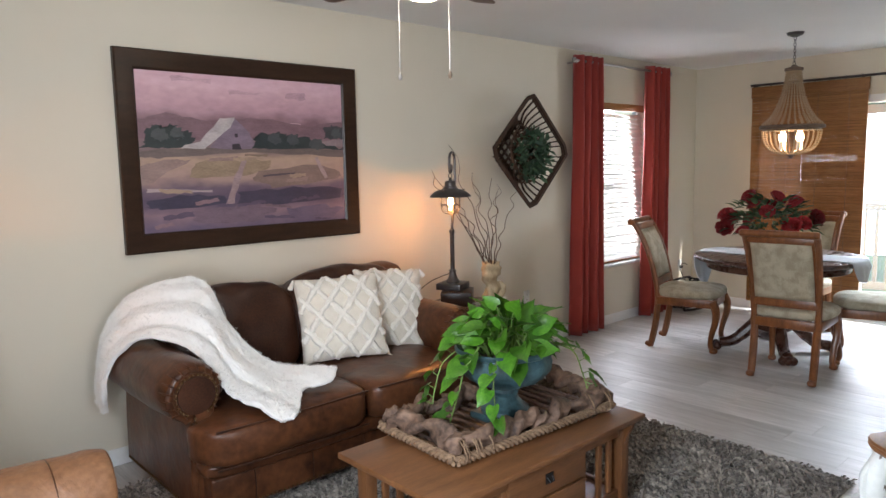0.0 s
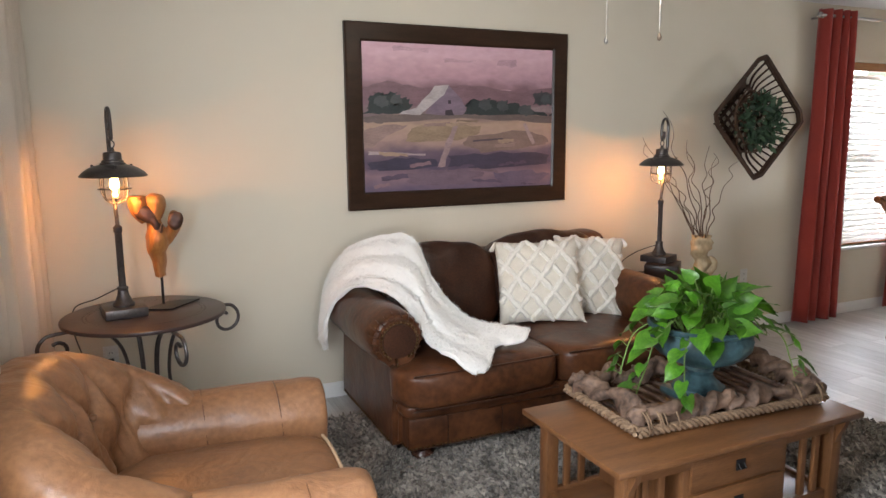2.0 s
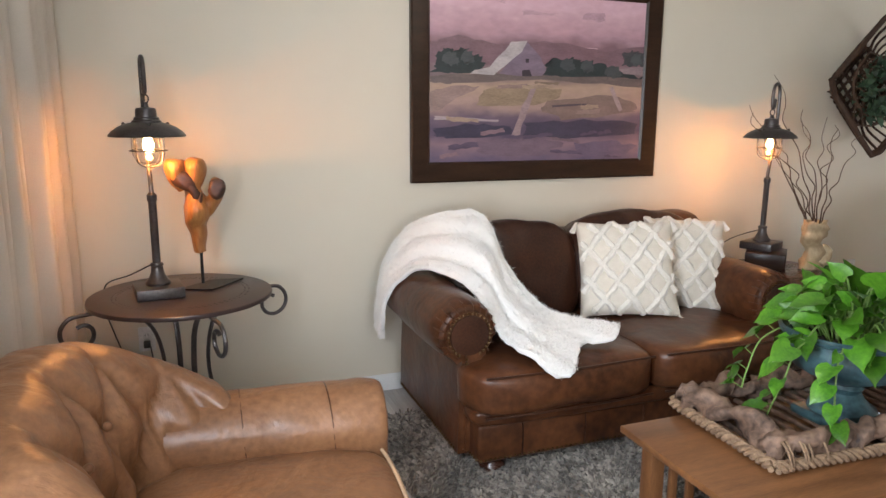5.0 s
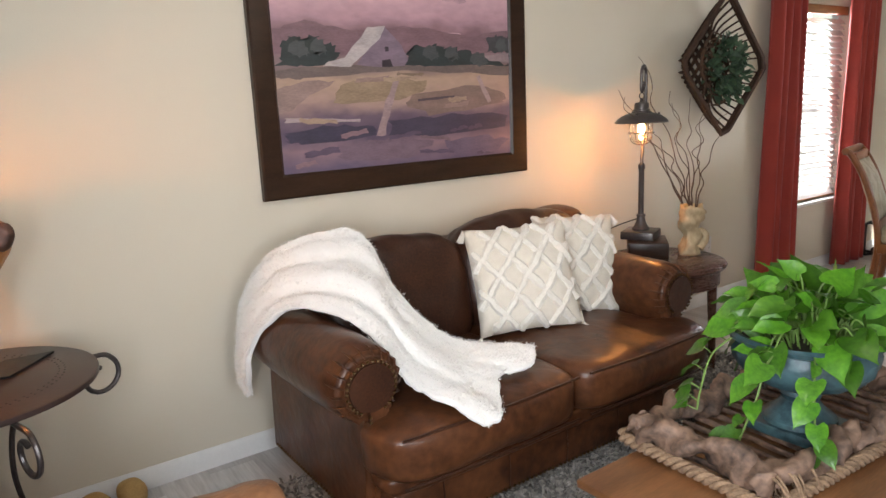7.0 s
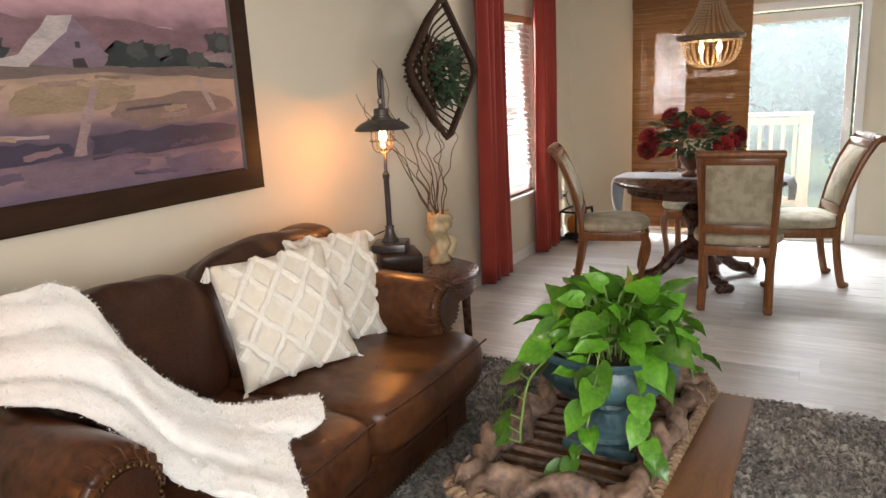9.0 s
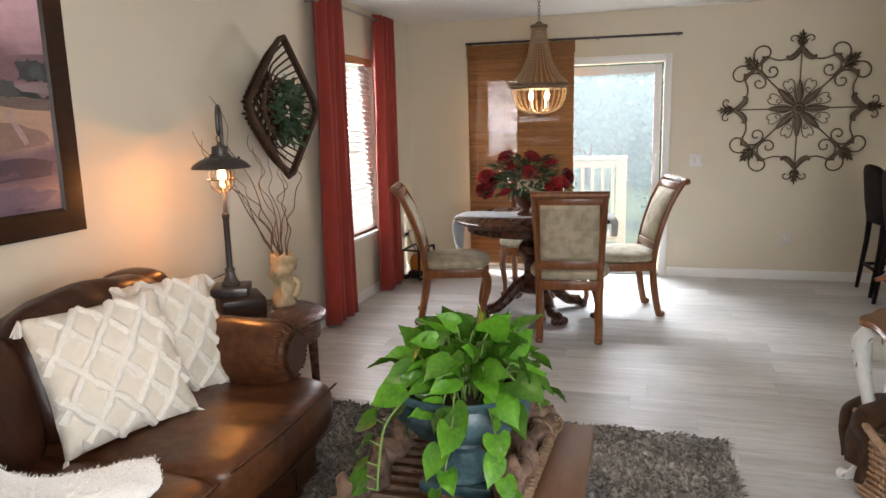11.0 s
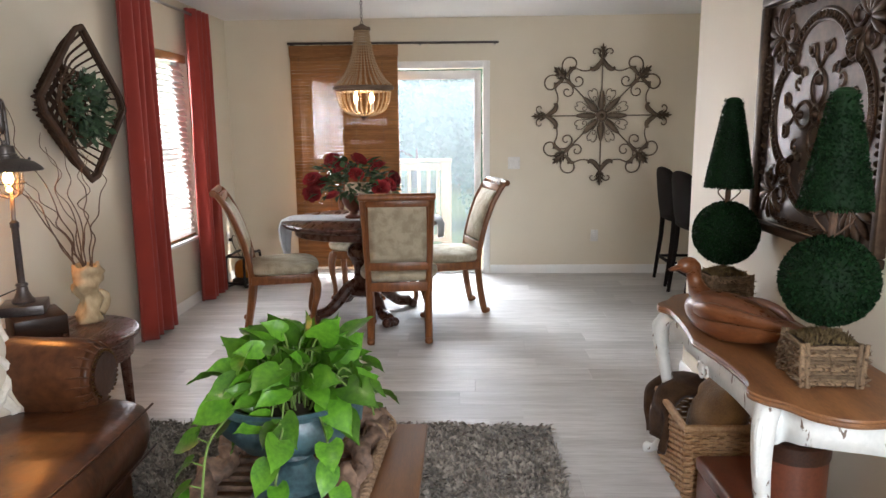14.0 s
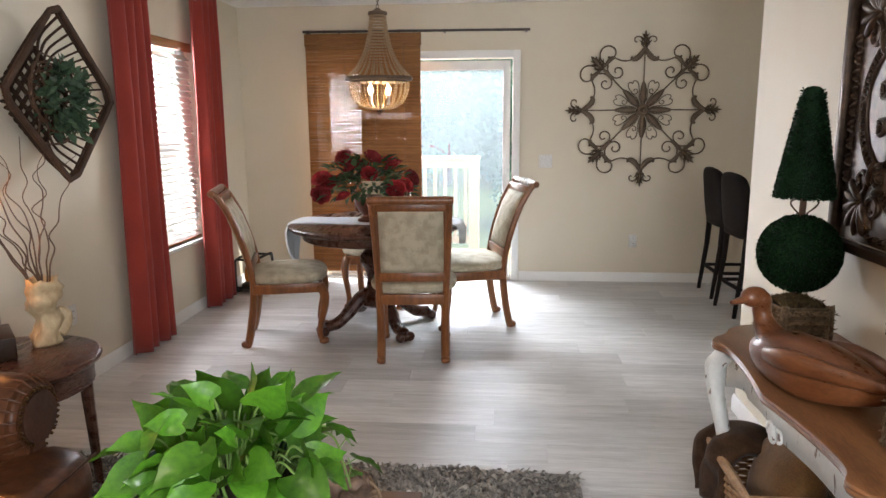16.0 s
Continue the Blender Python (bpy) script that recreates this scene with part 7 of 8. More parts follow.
for y, z in ((-0.175, 0.26), (0.19, 0.20)):
    part("stretcher", nb(-0.172, y - 0.01, z, 0.172, y + 0.01, z + 0.025, 0.003), M["espresso"], bs_)
copy_thing(bs_, pose(4.64, -4.27, 0, 0, 0, 4))

# ---------------- console table ----------------
CX = 1.23
con = thing("console_table", "distressed white console table with worn brown serpentine top", "console table", pose(CX, YS, 0))


def con_out(off, n=40):
    """The top's outline seen from above, wall edge at y 0; off: inset."""
    ctrl = [(-0.615 + off, 0.03, 0), (-0.645 + off, 0.10, 0), (-0.668 + off, 0.19, 0), (-0.672 + off, 0.28, 0), (-0.630 + off, 0.355, 0), (-0.560 + off, 0.40 - off * 0.5, 0), (-0.515 + off * 0.5, 0.447 - off, 0), (-0.46, 0.470 - off, 0), (-0.39, 0.443 - off, 0), (-0.21, 0.447 - off, 0), (0, 0.475 - off, 0)]
    half = [(p.x, p.y) for p in smooth_path(ctrl, 5)]
    out = [(-0.590 + off, 0.012)] + half
    return out + [(-x, y) for x, y in out[-2::-1]]


CT = 0.712
b = bmesh.new()
rings = []
for off, z in ((0.018, CT - 0.030), (0.004, CT - 0.026), (0.0, CT - 0.018), (0.004, CT - 0.012), (0.0, CT - 0.007), (0.003, CT - 0.001), (0.008, CT)):
    rings.append([b.verts.new((x, y, z)) for x, y in con_out(off)])
for A, B in zip(rings, rings[1:]):
    for j in range(len(A)):
        b.faces.new((A[j], A[(j + 1) % len(A)], B[(j + 1) % len(A)], B[j]))
b.faces.new(rings[0][::-1])
b.faces.new(rings[-1])
part("tabletop", b, M["contop"], con, "worn brown wooden top", True, 30)
ao = con_out(0.055)
b = bmesh.new()
up_, lo_ = [], []
for i, (x, y) in enumerate(ao):
    t = i / (len(ao) - 1)
    dip = 0.105 + 0.025 * math.cos(t * math.pi * 6) + (0.02 if 0.42 < t < 0.58 else 0)
    up_.append(b.verts.new((x, y, CT - 0.031)))
    lo_.append(b.verts.new((x, y, CT - 0.031 - dip)))
for i in range(len(ao) - 1):
    b.faces.new((up_[i], up_[i + 1], lo_[i + 1], lo_[i]))
o = part("apron", b, M["whitewood"], con, "", True, 40)
o.modifiers.new("thick", "SOLIDIFY").thickness = 0.018
for x, y, fx, fy in ((-0.465, 0.405, -0.14, 0.06), (0.465, 0.405, 0.14, 0.06), (-0.60, 0.07, -0.06, 0.0), (0.60, 0.07, 0.06, 0.0)):
    ctrl = [(x, y, CT - 0.035), (x + fx * 0.28, y + fy * 0.5, CT - 0.10), (x + fx * 0.22, y + fy * 0.4, CT - 0.22), (x + fx * 0.02, y, 0.34), (x + fx * 0.05, y, 0.17), (x + fx * 0.5, y + fy * 0.4, 0.05), (x + fx * 0.85, y + fy * 0.8, 0.022)]
    pth = smooth_path(ctrl, 6)
    k_ = len(pth)
    lg = part("leg", tube(bmesh.new(), pth, [0.038 - 0.020 * min(1, i / (k_ * 0.62)) + 0.008 * max(0, (i - k_ * 0.85) / (k_ * 0.15)) for i in range(k_)], 12), M["whitewood"], con)
    part("carving", tube(bmesh.new(), [Vector(p) + Vector((0.02 if x > 0 else -0.02, 0.022, 0)) for p in pth[3:14]], [0.006, 0.010, 0.013, 0.013, 0.012, 0.010, 0.009, 0.008, 0.006, 0.005, 0.003], 8), M["whitewood"], lg)
b = bmesh.new()
for s in (-1, 1):
    tube(b, [(s * p[0], 0.432, CT - 0.115 + p[1]) for p in [(q_[0], q_[1]) for q_ in curl(0.03, 0.0, 0.024, 180, -320)]], 0.006, 7)
bmesh.ops.create_uvsphere(b, u_segments=14, v_segments=8, radius=0.024, matrix=pose(0, 0.436, CT - 0.115) @ Matrix.Diagonal((1, 0.4, 1.2, 1)))
part("shell_carving", b, M["whitewood"], con)


# ---------------- topiaries ----------------
def fuzz(parent, name, pts_n, material, count, seed, l=0.014, w=0.007):
    """Small leaves standing on a surface; pts_n gives a point and its outward way."""
    rr = random.Random(seed)
    V_, F_ = [], []
    for _ in range(count):
        p, n_ = pts_n(rr)
        d = (n_ + Vector((rr.gauss(0, 0.55), rr.gauss(0, 0.55), rr.gauss(0, 0.55)))).normalized()
        s = d.cross(Vector((rr.gauss(0, 1), rr.gauss(0, 1), rr.gauss(0, 1)))).normalized() * w * 0.5
        i0 = len(V_)
        V_ += [tuple(p - d * 0.004), tuple(p + d * l * 0.5 + s), tuple(p + d * l * rr.uniform(0.8, 1.3)), tuple(p + d * l * 0.5 - s)]
        F_.append((i0, i0 + 1, i0 + 2, i0 + 3))
    me_ = bpy.data.meshes.new(name)
    me_.from_pydata(V_, [], F_)
    me_.materials.append(material)
    o = new(name, me_)
    o.parent = parent
    return tagged(o, kind="stuff")


TWIG = [mesh_of("twig", tube(bmesh.new(), [(0, 0, -0.5), (0.01, 0.01, 0), (0, 0, 0.5)], [0.10, 0.12, 0.09], 6), M["twig"])]


def topiary(m, label, bw, bd, bh, ball_r, ball_z, c_r, c_z0, c_z1, seed):
    t = thing("topiary", label, "topiary", m, "artificial boxwood topiaries on the console")
    rr = random.Random(seed)
    part("planter_core", nb(-bw / 2 + 0.012, -bd / 2 + 0.012, 0.002, bw / 2 - 0.012, bd / 2 - 0.012, bh - 0.012), M["soil"], t)
    def twig(px, py, pz, rot, ln, r):
        o = new("twig", TWIG[0])
        o.parent = t
        o.matrix_local = pose(px, py, pz, *rot) @ Matrix.Diagonal((r * 9, r * 9, ln, 1))
    for s in (-1, 1):
        for k in range(11):
            z = 0.01 + k * (bh - 0.018) / 10
            twig(rr.uniform(-0.01, 0.01), s * (bd / 2 - 0.008), z, (0, 90, rr.uniform(-2, 2)), bw * rr.uniform(0.85, 1.02), 0.0062)
            twig(s * (bw / 2 - 0.008), rr.uniform(-0.01, 0.01), z, (90, 0, rr.uniform(-2, 2)), bd * rr.uniform(0.85, 1.02), 0.0062)
        for s2 in (-1, 1):
            for k in range(2):
                twig(s * (bw / 2 - 0.004), s2 * (bd / 2 - 0.004 - 0.014 * k), bh / 2, (rr.uniform(-3, 3), rr.uniform(-3, 3), 0), bh * 1.08, 0.0085)
    def top(r2):
        x, y = r2.uniform(-bw / 2 + 0.02, bw / 2 - 0.02), r2.uniform(-bd / 2 + 0.02, bd / 2 - 0.02)
        return Vector((x, y, bh - 0.012 + 0.03 * math.exp(-(x * x + y * y) / 0.004))), Vector((0, 0, 1))
    fuzz(t, "moss", top, M["moss"], 1300, seed + 1, 0.015, 0.004)
    def side(r2):
        f = r2.choice((-1, 1))
        if r2.random() < 0.5:
            return Vector((f * bw / 2, r2.uniform(-bd / 2, bd / 2), r2.uniform(0.005, bh))), Vector((f, 0, 0))
        return Vector((r2.uniform(-bw / 2, bw / 2), f * bd / 2, r2.uniform(0.005, bh))), Vector((0, f, 0))
    fuzz(t, "bark", side, M["twig"], 700, seed + 5, 0.016, 0.006)
    part("trunk", tube(bmesh.new(), smooth_path([(0, 0, bh - 0.03), (0.004, 0.003, ball_z), (-0.003, 0.002, c_z0 - 0.02), (0, 0, c_z0 + 0.05)], 5), 0.011, 8), M["branch"], t)
    for k in range(3):
        a = rr.uniform(0, 6.28)
        part("vine", tube(bmesh.new(), smooth_path([(0.012 * math.cos(a), 0.012 * math.sin(a), ball_z + ball_r), (0.05 * math.cos(a + 0.5), 0.05 * math.sin(a + 0.5), (ball_z + ball_r + c_z0) / 2 + 0.01), (0.03 * math.cos(a + 1.5), 0.03 * math.sin(a + 1.5), c_z0)], 5), 0.003, 5), M["branch"], t)
    q = bmesh.new()
    bmesh.ops.create_uvsphere(q, u_segments=32, v_segments=20, radius=ball_r - 0.008, matrix=pose(0, 0, ball_z))
    bl_ = part("ball", q, M["topiary"], t)
    cn = part("cone", lathe(bmesh.new(), [(0, c_z0), (c_r - 0.012, c_z0 + 0.003), (c_r - 0.008, c_z0 + 0.015), (0.030, c_z1 - 0.012), (0.018, c_z1 - 0.003), (0, c_z1)], 32), M["topiary"], t)
    def onball(r2):
        n_ = Vector((r2.gauss(0, 1), r2.gauss(0, 1), r2.gauss(0, 1))).normalized()
        return n_ * (ball_r - 0.009) + Vector((0, 0, ball_z)), n_
    def oncone(r2):
        if r2.random() < 0.1:
            a, r_ = r2.uniform(0, 6.283), c_r * math.sqrt(r2.random())
            return Vector((r_ * math.cos(a), r_ * math.sin(a), c_z0)), Vector((0, 0, -1))
        s_ = 1 - math.sqrt(r2.random() * 0.97)
        a = r2.uniform(0, 6.283)
        r_ = (c_r - 0.010) * (1 - s_) + 0.028 * s_
        return Vector((r_ * math.cos(a), r_ * math.sin(a), c_z0 + (c_z1 - c_z0) * s_)), Vector((math.cos(a), math.sin(a), 0.25))
    fuzz(bl_, "boxwood_leaves", onball, M["topiary"], 6000, seed + 2, 0.010, 0.0065)
    fuzz(cn, "boxwood_leaves", oncone, M["topiary"], 5000, seed + 3, 0.010, 0.0065)
    return t


topiary(pose(1.80, -3.362, CT, 0, 0, 6), "cone and ball boxwood topiary in a twig box, farther along", 0.18, 0.18, 0.115, 0.137, 0.285, 0.101, 0.483, 0.845, 40)
topiary(pose(0.855, -3.305, CT, 0, 0, -4), "cone and ball boxwood topiary in a bark-covered twig box", 0.165, 0.175, 0.125, 0.134, 0.295, 0.100, 0.508, 0.838, 60)

# ---------------- carved duck ----------------
dk = thing("carved_duck", "polished brown carved wooden duck on the console", "figurine", pose(1.245, -3.205, CT, 0, 0, 20) @ Matrix.Scale(1.04, 4))
b = bmesh.new()
bmesh.ops.create_uvsphere(b, u_segments=40, v_segments=24, radius=1.0)
for v in b.verts:
    x, y, z = v.co
    zz = z
    if z < -0.55:
        zz = -0.55 - (abs(z) - 0.55) * 0.15
    taper = 1 - 0.45 * max(0, -x) ** 1.5
    v.co = (0.235 * x, 0.098 * y * taper, 0.055 + 0.088 * zz * taper + 0.030 * max(0, -x) ** 2 + 0.012 * max(0, x))
tube(b, smooth_path([(0.15, 0, 0.085), (0.195, 0.0, 0.12), (0.215, 0.005, 0.165), (0.212, 0.012, 0.20), (0.215, 0.03, 0.212)], 5), [0.055, 0.050, 0.045, 0.041, 0.038, 0.035, 0.032, 0.029, 0.027, 0.026, 0.026, 0.026, 0.026, 0.026, 0.027, 0.028, 0.028, 0.028, 0.027, 0.024, 0.02], 16)
bmesh.ops.create_uvsphere(b, u_segments=20, v_segments=14, radius=0.034, matrix=pose(0.215, 0.035, 0.212) @ Matrix.Diagonal((0.85, 1.25, 0.88, 1)))
tube(b, [(0.215, 0.065, 0.208), (0.216, 0.085, 0.203), (0.217, 0.108, 0.199)], [0.018, 0.016, 0.010], 12, flat=0.55)
for s in (-1, 1):
    tube(b, smooth_path([(0.10, s * 0.082, 0.085), (0.0, s * 0.097, 0.10), (-0.12, s * 0.075, 0.105), (-0.235, s * 0.02, 0.10)], 5), [0.012, 0.014, 0.016, 0.018, 0.019, 0.019, 0.019, 0.018, 0.017, 0.016, 0.015, 0.014, 0.012, 0.010, 0.008, 0.005], 10, flat=1.6)
tube(b, [(-0.17, 0, 0.085), (-0.225, 0, 0.10), (-0.275, 0, 0.108)], [0.05, 0.036, 0.012], 12, flat=0.5)
dko = part("carving", b, M["duck"], dk, "", True, 60)

# ---------------- embossed panel ----------------
pn = thing("embossed_panel", "square embossed bronze tin panel with scroll ornament on the wall", "wall decor", pose(1.432, YS + 0.001, 1.480, 90, 0, 180))
PB = M["bronze"]
S_ = 0.470
part("plate", nb(-S_ + 0.04, -S_ + 0.04, 0.001, S_ - 0.04, S_ - 0.04, 0.012), PB, pn)
for x0, y0, x1, y1 in ((-S_, -S_, S_, -S_ + 0.034), (-S_, S_ - 0.034, S_, S_), (-S_, -S_ + 0.034, -S_ + 0.034, S_ - 0.034), (S_ - 0.034, -S_ + 0.034, S_, S_ - 0.034)):
    part("frame", nb(x0, y0, 0.001, x1, y1, 0.040, 0.008, 2), PB, pn)


def relief(name, pts, r, m, closed=False):
    o = part(name, tube(bmesh.new(), [(p[0], p[1], 0.012) for p in pts], r, 8, closed, flat=1.1), PB, pn)
    o.matrix_local = m
    return o


bead = mesh_of("bead", (lambda q: (bmesh.ops.create_uvsphere(q, u_segments=8, v_segments=6, radius=0.010), q)[1])(bmesh.new()), PB)
rib_ = mesh_of("rib", (lambda q: (bmesh.ops.create_uvsphere(q, u_segments=8, v_segments=6, radius=1, matrix=Matrix.Diagonal((0.017, 0.0052, 0.010, 1))), q)[1])(bmesh.new()), PB)


def lobe(name, x, y, a, l, w, m):
    q = bmesh.new()
    bmesh.ops.create_uvsphere(q, u_segments=14, v_segments=8, radius=1, matrix=pose(x, y, 0.012, 0, 0, a) @ Matrix.Translation((l, 0, 0)) @ Matrix.Diagonal((l, w, 0.020, 1)))
    o = part(name, q, PB, pn)
    o.matrix_local = m
    return o


I4 = Matrix.Identity(4)
relief("ring", [(0.030 * math.cos(2 * math.pi * i / 24), 0.030 * math.sin(2 * math.pi * i / 24)) for i in range(24)], 0.008, I4, True)
lobe("boss", -0.015, 0, 0, 0.015, 0.015, I4)
for k in range(4):
    m_ = pose(0, 0, 0, 0, 0, 90 * k)
    md2 = pose(0, 0, 0, 0, 0, 90 * k + 45)
    # rosette petal, outlined
    relief("petal", [(0.095 + 0.060 * math.cos(2 * math.pi * i / 32), 0.046 * math.sin(2 * math.pi * i / 32)) for i in range(32)], 0.0075, m_, True)
    lobe("petal_boss", 0.10, 0, 0, 0.020, 0.016, m_)
    for s in (-1, 1):
        # heart scrolls between the rosette and the band
        heart = smooth_path([(0.165, 0, 0), (0.195, s * 0.028, 0), (0.245, s * 0.034, 0)], 4)
        relief("scroll", [(p.x, p.y) for p in heart] + [(p[0], s * p[1]) for p in curl(0.232, 0.052, 0.030, 60, 290, shrink=0.3)], 0.0075, m_)
        lobe("drop", 0.150, s * 0.150, 45 * s, 0.022, 0.012, m_)
        relief("tendril", [(p[0], s * p[1]) for p in curl(0.150, 0.118, 0.026, 250, 300, shrink=0.3)], 0.006, m_)
        # ends of the large ribbed band
        relief("band_curl", [(p[0], s * p[1]) for p in curl(0.205, 0.205, 0.042, 50, 300, shrink=0.25)], 0.010, m_)
        lobe("band_bud", 0.195, s * 0.200, 0, 0.018, 0.017, m_)
    for rr_ in (0.197, 0.163):
        relief("band", [(0.165 + rr_ * math.cos(radians(a)), rr_ * 1.15 * math.sin(radians(a))) for a in range(-78, 79, 6)], 0.0068, m_)
    for n_ in range(25):
        a = radians(-74 + 148 * n_ / 24)
        o = new("rib", rib_)
        o.parent = pn
        o.matrix_local = m_ @ pose(0.165 + 0.180 * math.cos(a), 0.180 * 1.15 * math.sin(a), 0.012, 0, 0, math.degrees(a))
    # corner fan of leaf lobes
    for f in range(7):
        a = -84 + 28 * f
        lobe("leaf_lobe", 0.420, 0, a, 0.066 - 0.004 * abs(f - 3), 0.017, md2)
    for s in (-1, 1):
        relief("corner_scroll", [(p[0], s * p[1]) for p in curl(0.385, 0.060, 0.042, 300, -320, shrink=0.3)], 0.009, md2)
        lobe("leaf_lobe", 0.36, s * 0.015, 150 * s, 0.045, 0.015, md2)
    # small darts along the border
    for n_ in range(9):
        u_ = -0.22 + 0.055 * n_
        o = new("bead", bead)
        o.parent = pn
        o.matrix_local = m_ @ pose(0.412, u_, 0.013)
        for s in (-1, 1):
            lobe("dart", 0.412, u_, 90 * s + 35 * s, 0.014, 0.005, m_)

# ---------------- under the console ----------------
wb = thing("wicker_basket", "square rattan wicker basket under the console", "basket", pose(1.570, -3.255, 0))
BW, BD, BH = 0.20, 0.155, 0.30
for k in range(25):
    z = 0.010 + k * 0.0122
    f = 0.88 + 0.12 * z / BH
    pts = []
    for i in range(80):
        t = i / 80 * 4
        c = [(-1, -1), (1, -1), (1, 1), (-1, 1)]
        i0, fr_ = int(t), t - int(t)
        p, q_ = c[i0], c[(i0 + 1) % 4]
        wv = 0.0045 * (1 if (i // 2 + k) % 2 else -1)
        x, y = p[0] + (q_[0] - p[0]) * fr_, p[1] + (q_[1] - p[1]) * fr_
        pts.append((x * (BW * f + wv), y * (BD * f + wv), z + 0.001 * math.sin(i * 1.7 + k)))
    part("cane", tube(bmesh.new(), pts, 0.0060, 6, True), M["rattan"], wb)
part("rim", tube(bmesh.new(), [(x * (BW + 0.004), y * (BD + 0.004), BH + 0.015) for x, y in [(-1, -1), (-0.5, -1), (0, -1), (0.5, -1), (1, -1), (1, 0), (1, 1), (0.5, 1), (0, 1), (-0.5, 1), (-1, 1), (-1, 0)]], 0.016, 8, True), M["rattan"], wb)
part("bottom", nb(-BW * 0.86, -BD * 0.86, 0.002, BW * 0.86, BD * 0.86, 0.014), M["rattan"], wb)
th2 = thing("plush_throw", "dark brown plush throw hanging over the wicker basket", "blanket", pose(1.69, -3.19, 0))
b = bmesh.new()
rows = []
ctrl = [(0.02, 0.115, 0.13), (0.02, 0.118, 0.24), (0.015, 0.11, 0.335), (0.0, 0.05, 0.40), (-0.01, -0.04, 0.405), (-0.01, -0.10, 0.36), (-0.01, -0.12, 0.28)]
for p in smooth_path(ctrl, 5):
    row = []
    for i in range(13):
        u = i / 6 - 1
        q_ = Vector((p.x + 0.115 * u, p.y + 0.018 * math.sin(u * 5 + p.z * 9), p.z - 0.03 * u * u))
        q_ += noise.noise_vector(q_ * 12) * 0.012
        row.append(b.verts.new(q_))
    rows.append(row)
for A, B in zip(rows, rows[1:]):
    for i in range(12):
        b.faces.new((A[i], A[i + 1], B[i + 1], B[i]))
o = part("cloth", b, M["furbrown"], th2, "", True, 0)
o.modifiers.new("thick", "SOLIDIFY").thickness = 0.03
pl = thing("plush_pillow", "golden brown plush pillow stuffed in the wicker basket", "pillow", pose(1.515, -3.27, 0.31, 25, 14, 10))
part("cover", cushion(bmesh.new(), 0, 0, 0, 0.27, 0.15, 0.26, 3, 12, 0.15, 0.012), M["furgold"], pl)
cs = thing("leather_case", "red-brown leather storage trunk under the console", "trunk", pose(1.10, -3.29, 0, 0, 0, 2))
part("body", nb(-0.235, -0.15, 0.002, 0.235, 0.15, 0.165, 0.012, 3), M["redbrown"], cs)
part("lid", nb(-0.242, -0.157, 0.168, 0.242, 0.157, 0.225, 0.016, 3), M["redbrown"], cs)
part("latch", nb(-0.02, 0.152, 0.14, 0.02, 0.163, 0.19, 0.003), M["brass"], cs)
hb_ = thing("hat_box", "round dark brown leather box standing on the trunk", "box", pose(1.03, -3.33, 0.2255))
part("body", lathe(bmesh.new(), [(0.105, 0), (0.11, 0.004), (0.11, 0.19), (0.0, 0.19)], 36), M["redbrown"], hb_)
part("lid", lathe(bmesh.new(), [(0.114, 0.168), (0.115, 0.172), (0.115, 0.222), (0.108, 0.230), (0, 0.231)], 36), M["leather_dark"], hb_)

# ---------------- outdoors ----------------
setting("ground", nb(-300, -300, -0.75, 400, 300, -0.65), M["grass"], "green lawn outside the house", "ground")
dk_ = tagged(new("deck"), "weathered wooden deck with a railing outside the door", "deck", "", "structure")
yy = -4.6
board = mesh_of("deck_board", nb(0, 0, -0.03, 1.95, 0.135, 0.0, 0.004), M["deck"], False)
while yy < 1.6:
    o = new("deck_board", board)
    o.parent = dk_
    o.location = (5.76, yy, -0.10)
    yy += 0.14
for yy in (-2.03, 0.4):
    part("post", nb(7.47, yy - 0.06, -0.7, 7.59, yy + 0.06, 1.0, 0.005), M["deck"], dk_)
part("rail", nb(7.44, -2.10, 1.0, 7.60, 1.4, 1.035, 0.005), M["deck"], dk_)
part("rail", nb(7.49, -2.03, 0.90, 7.53, 1.4, 0.985, 0.004), M["deck"], dk_)
part("rail", nb(7.49, -2.03, 0.0, 7.53, 1.4, 0.085, 0.004), M["deck"], dk_)
bal = mesh_of("baluster", nb(-0.018, -0.018, 0.085, 0.018, 0.018, 0.90), M["deck"], False)
yy = -1.93
while yy < 1.4:
    if min(abs(yy - p) for p in (-4.0, -2.03, 0.4)) > 0.07:
        o = new("baluster", bal)
        o.parent = dk_
        o.location = (7.51, yy, 0)
    yy += 0.12


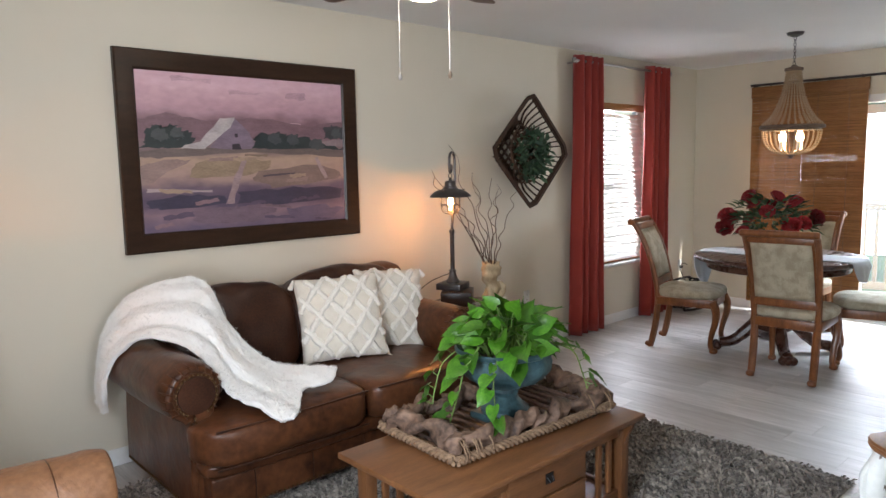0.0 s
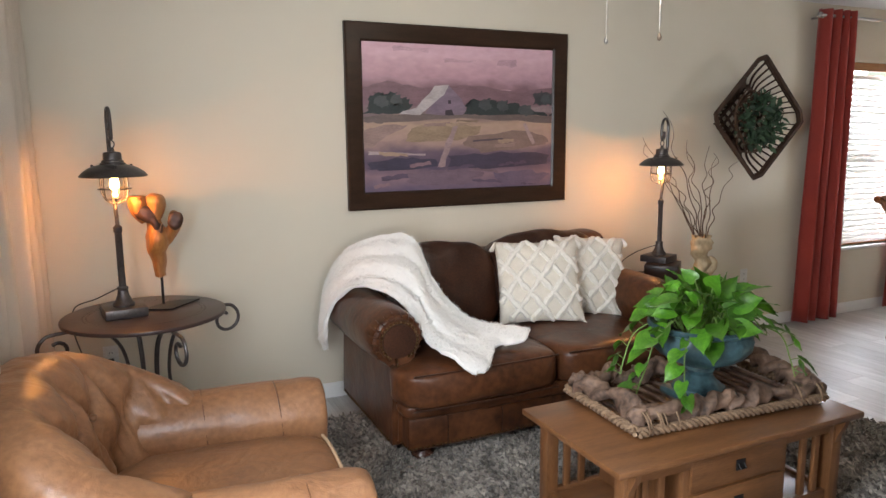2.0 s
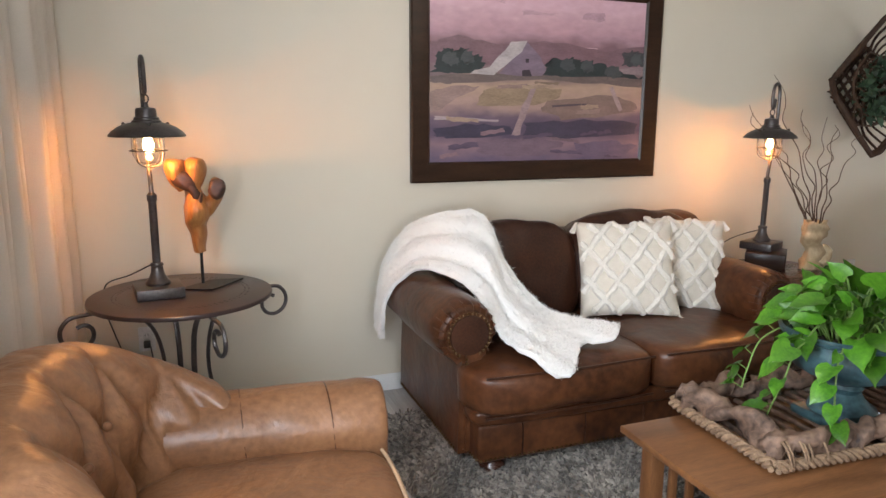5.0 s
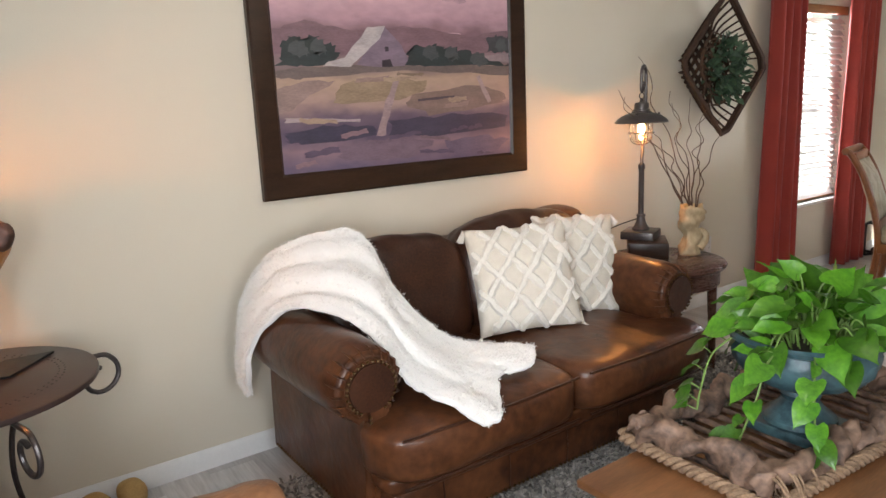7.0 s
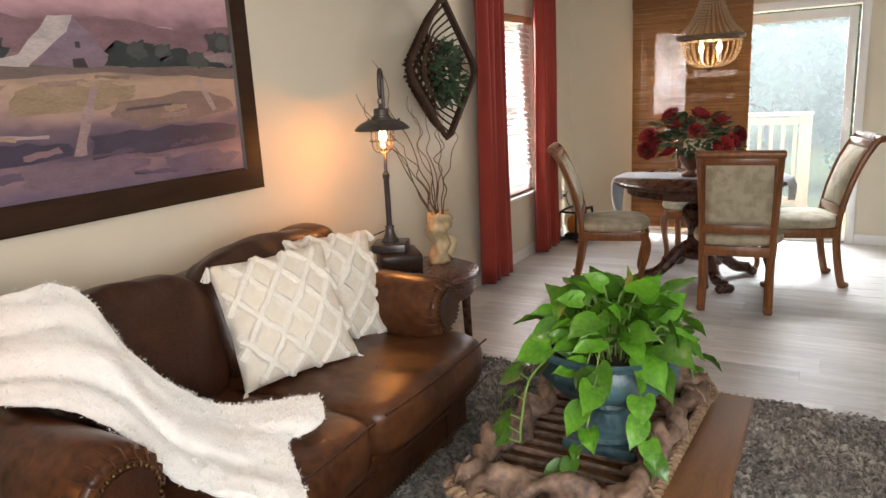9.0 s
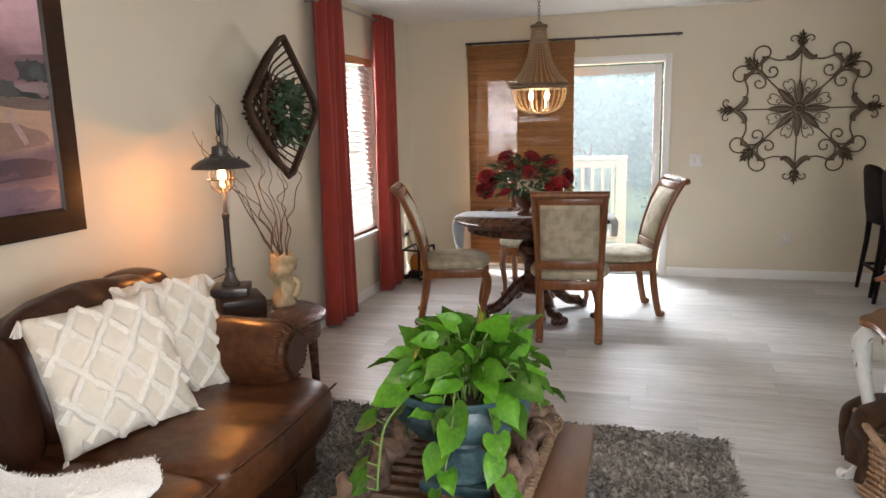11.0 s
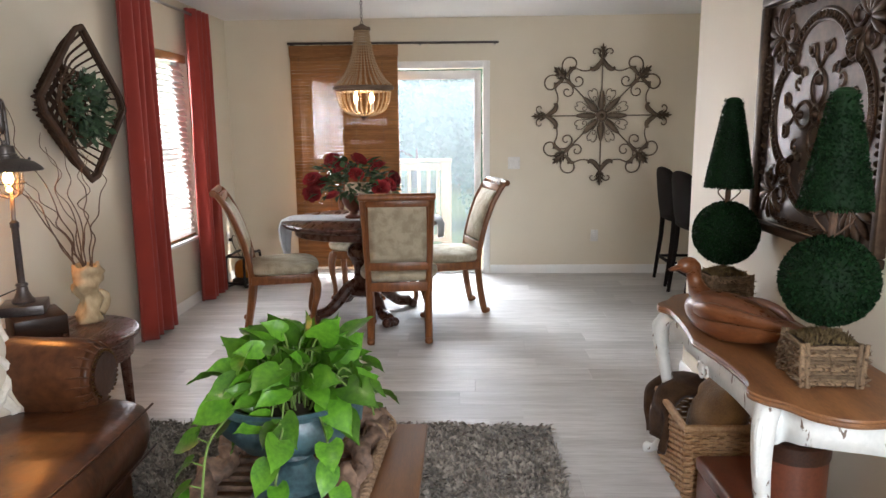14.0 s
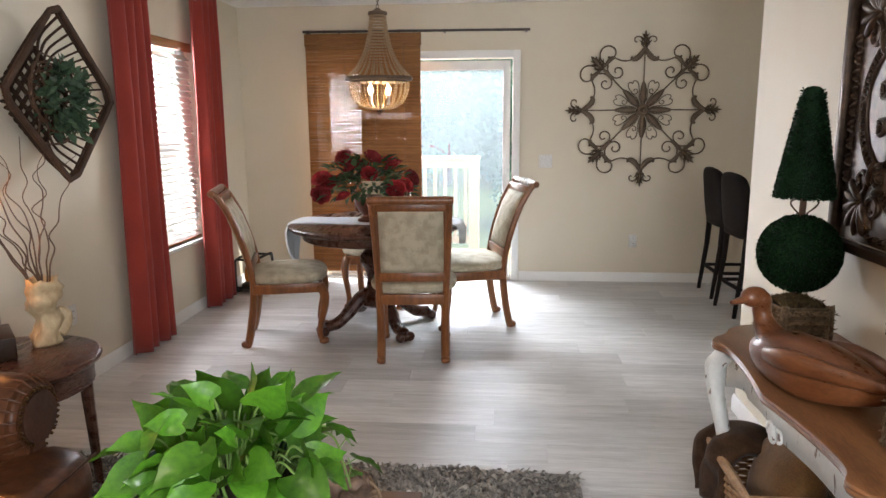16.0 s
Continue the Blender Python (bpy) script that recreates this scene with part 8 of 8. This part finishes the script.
def tree(x, y, h, r, seed, count=5200, leaf=0.16):
    t = thing("tree", "leafy green tree beyond the deck", "tree", pose(x, y, -0.68), "trees behind the house")
    rr = random.Random(seed)
    tr = bmesh.new()
    tube(tr, smooth_path([(0, 0, 0), (0.05, 0.03, h * 0.3), (-0.06, 0.05, h * 0.6), (0, 0, h * 0.85)], 5), [0.03 * h * (1 - 0.8 * i / 15) for i in range(16)], 8)
    cl = []
    for k in range(16):
        a, z = rr.uniform(0, 6.28), rr.uniform(0.18, 0.95) * h
        rad = r * (1 - abs(z / h - 0.45) ** 1.6 * 1.5) * rr.uniform(0.45, 0.95)
        c = Vector((rad * math.cos(a), rad * math.sin(a), z))
        cl.append((c, rr.uniform(0.16, 0.32) * r + 0.25))
        tube(tr, [(0, 0, z * 0.7), c * 0.6 + Vector((0, 0, z * 0.32)), c], [0.012 * h, 0.008 * h, 0.003 * h], 5)
    part("trunk", tr, M["bark"], t)
    V_, F_ = [], []
    for _ in range(count):
        c, cr = rr.choice(cl)
        p = c + Vector((rr.gauss(0, 0.55), rr.gauss(0, 0.55), rr.gauss(0, 0.5))) * cr
        d = Vector((rr.gauss(0, 1), rr.gauss(0, 1), rr.gauss(0, 1))).normalized() * leaf * rr.uniform(0.6, 1.3)
        s = d.cross(Vector((rr.gauss(0, 1), rr.gauss(0, 1), rr.gauss(0, 1)))).normalized() * leaf * 0.35
        i0 = len(V_)
        V_ += [tuple(p - d * 0.5), tuple(p + s), tuple(p + d * 0.5), tuple(p - s)]
        F_.append((i0, i0 + 1, i0 + 2, i0 + 3))
    me_ = bpy.data.meshes.new("crown")
    me_.from_pydata(V_, [], F_)
    me_.materials.append(M["treeleaf"])
    o = new("crown", me_)
    o.parent = t
    tagged(o, kind="stuff")


for i, (x, y, h, r) in enumerate(((13.5, -3.05, 2.9, 0.8), (22, -0.6, 5.4, 2.6), (24, -3.6, 4.4, 2.4), (27, 2.0, 6.2, 3.0), (28, -7.5, 4.6, 2.6), (20, 5.0, 5.0, 2.4), (4.0, 9.0, 5.5, 2.4), (7.5, 11.0, 6.5, 3.0))):
    tree(x, y, h, r, 70 + i, 13000 if x > 15 else 2600, 0.30 if x > 15 else 0.12)
# ---------------- floor planks ----------------
setting("floor", nb(XW, YK, -0.06, XE, 0, -0.009), M["subfloor"], "light grey-washed wood plank floor", "floor")
floor = bpy.data.objects["floor"]
PW, PL = 0.182, 1.22


def plank_mesh(w, l):
    q = bmesh.new()
    c, t = 0.0007, 0.0088
    lo = [(0, 0), (w, 0), (w, l), (0, l)]
    A = [q.verts.new((x, y, -t)) for x, y in lo]
    B = [q.verts.new((x, y, -0.0012)) for x, y in lo]
    C = [q.verts.new((x + (c if x == 0 else -c), y + (c if y == 0 else -c), 0)) for x, y in lo]
    for R, S in ((A, B), (B, C)):
        for j in range(4):
            q.faces.new((R[j], R[(j + 1) % 4], S[(j + 1) % 4], S[j]))
    q.faces.new(C)
    return mesh_of("plank", q, M["plank"], False)


meshes = {}
rng = random.Random(8)
x = XW
row = 0
while x < XE - 0.01:
    w = min(PW, XE - x)
    y = YK - rng.uniform(0, PL)
    while y < -0.01:
        y0, y1 = max(y, YK), min(y + PL, 0)
        if y1 - y0 > 0.02:
            key = (round(w, 3), round(y1 - y0, 3))
            if key not in meshes:
                meshes[key] = plank_mesh(w - 0.0005, y1 - y0 - 0.0005)
            o = new("plank", meshes[key])
            o.parent = floor
            o.location = (x, y0, 0)
        y += PL
    x += PW
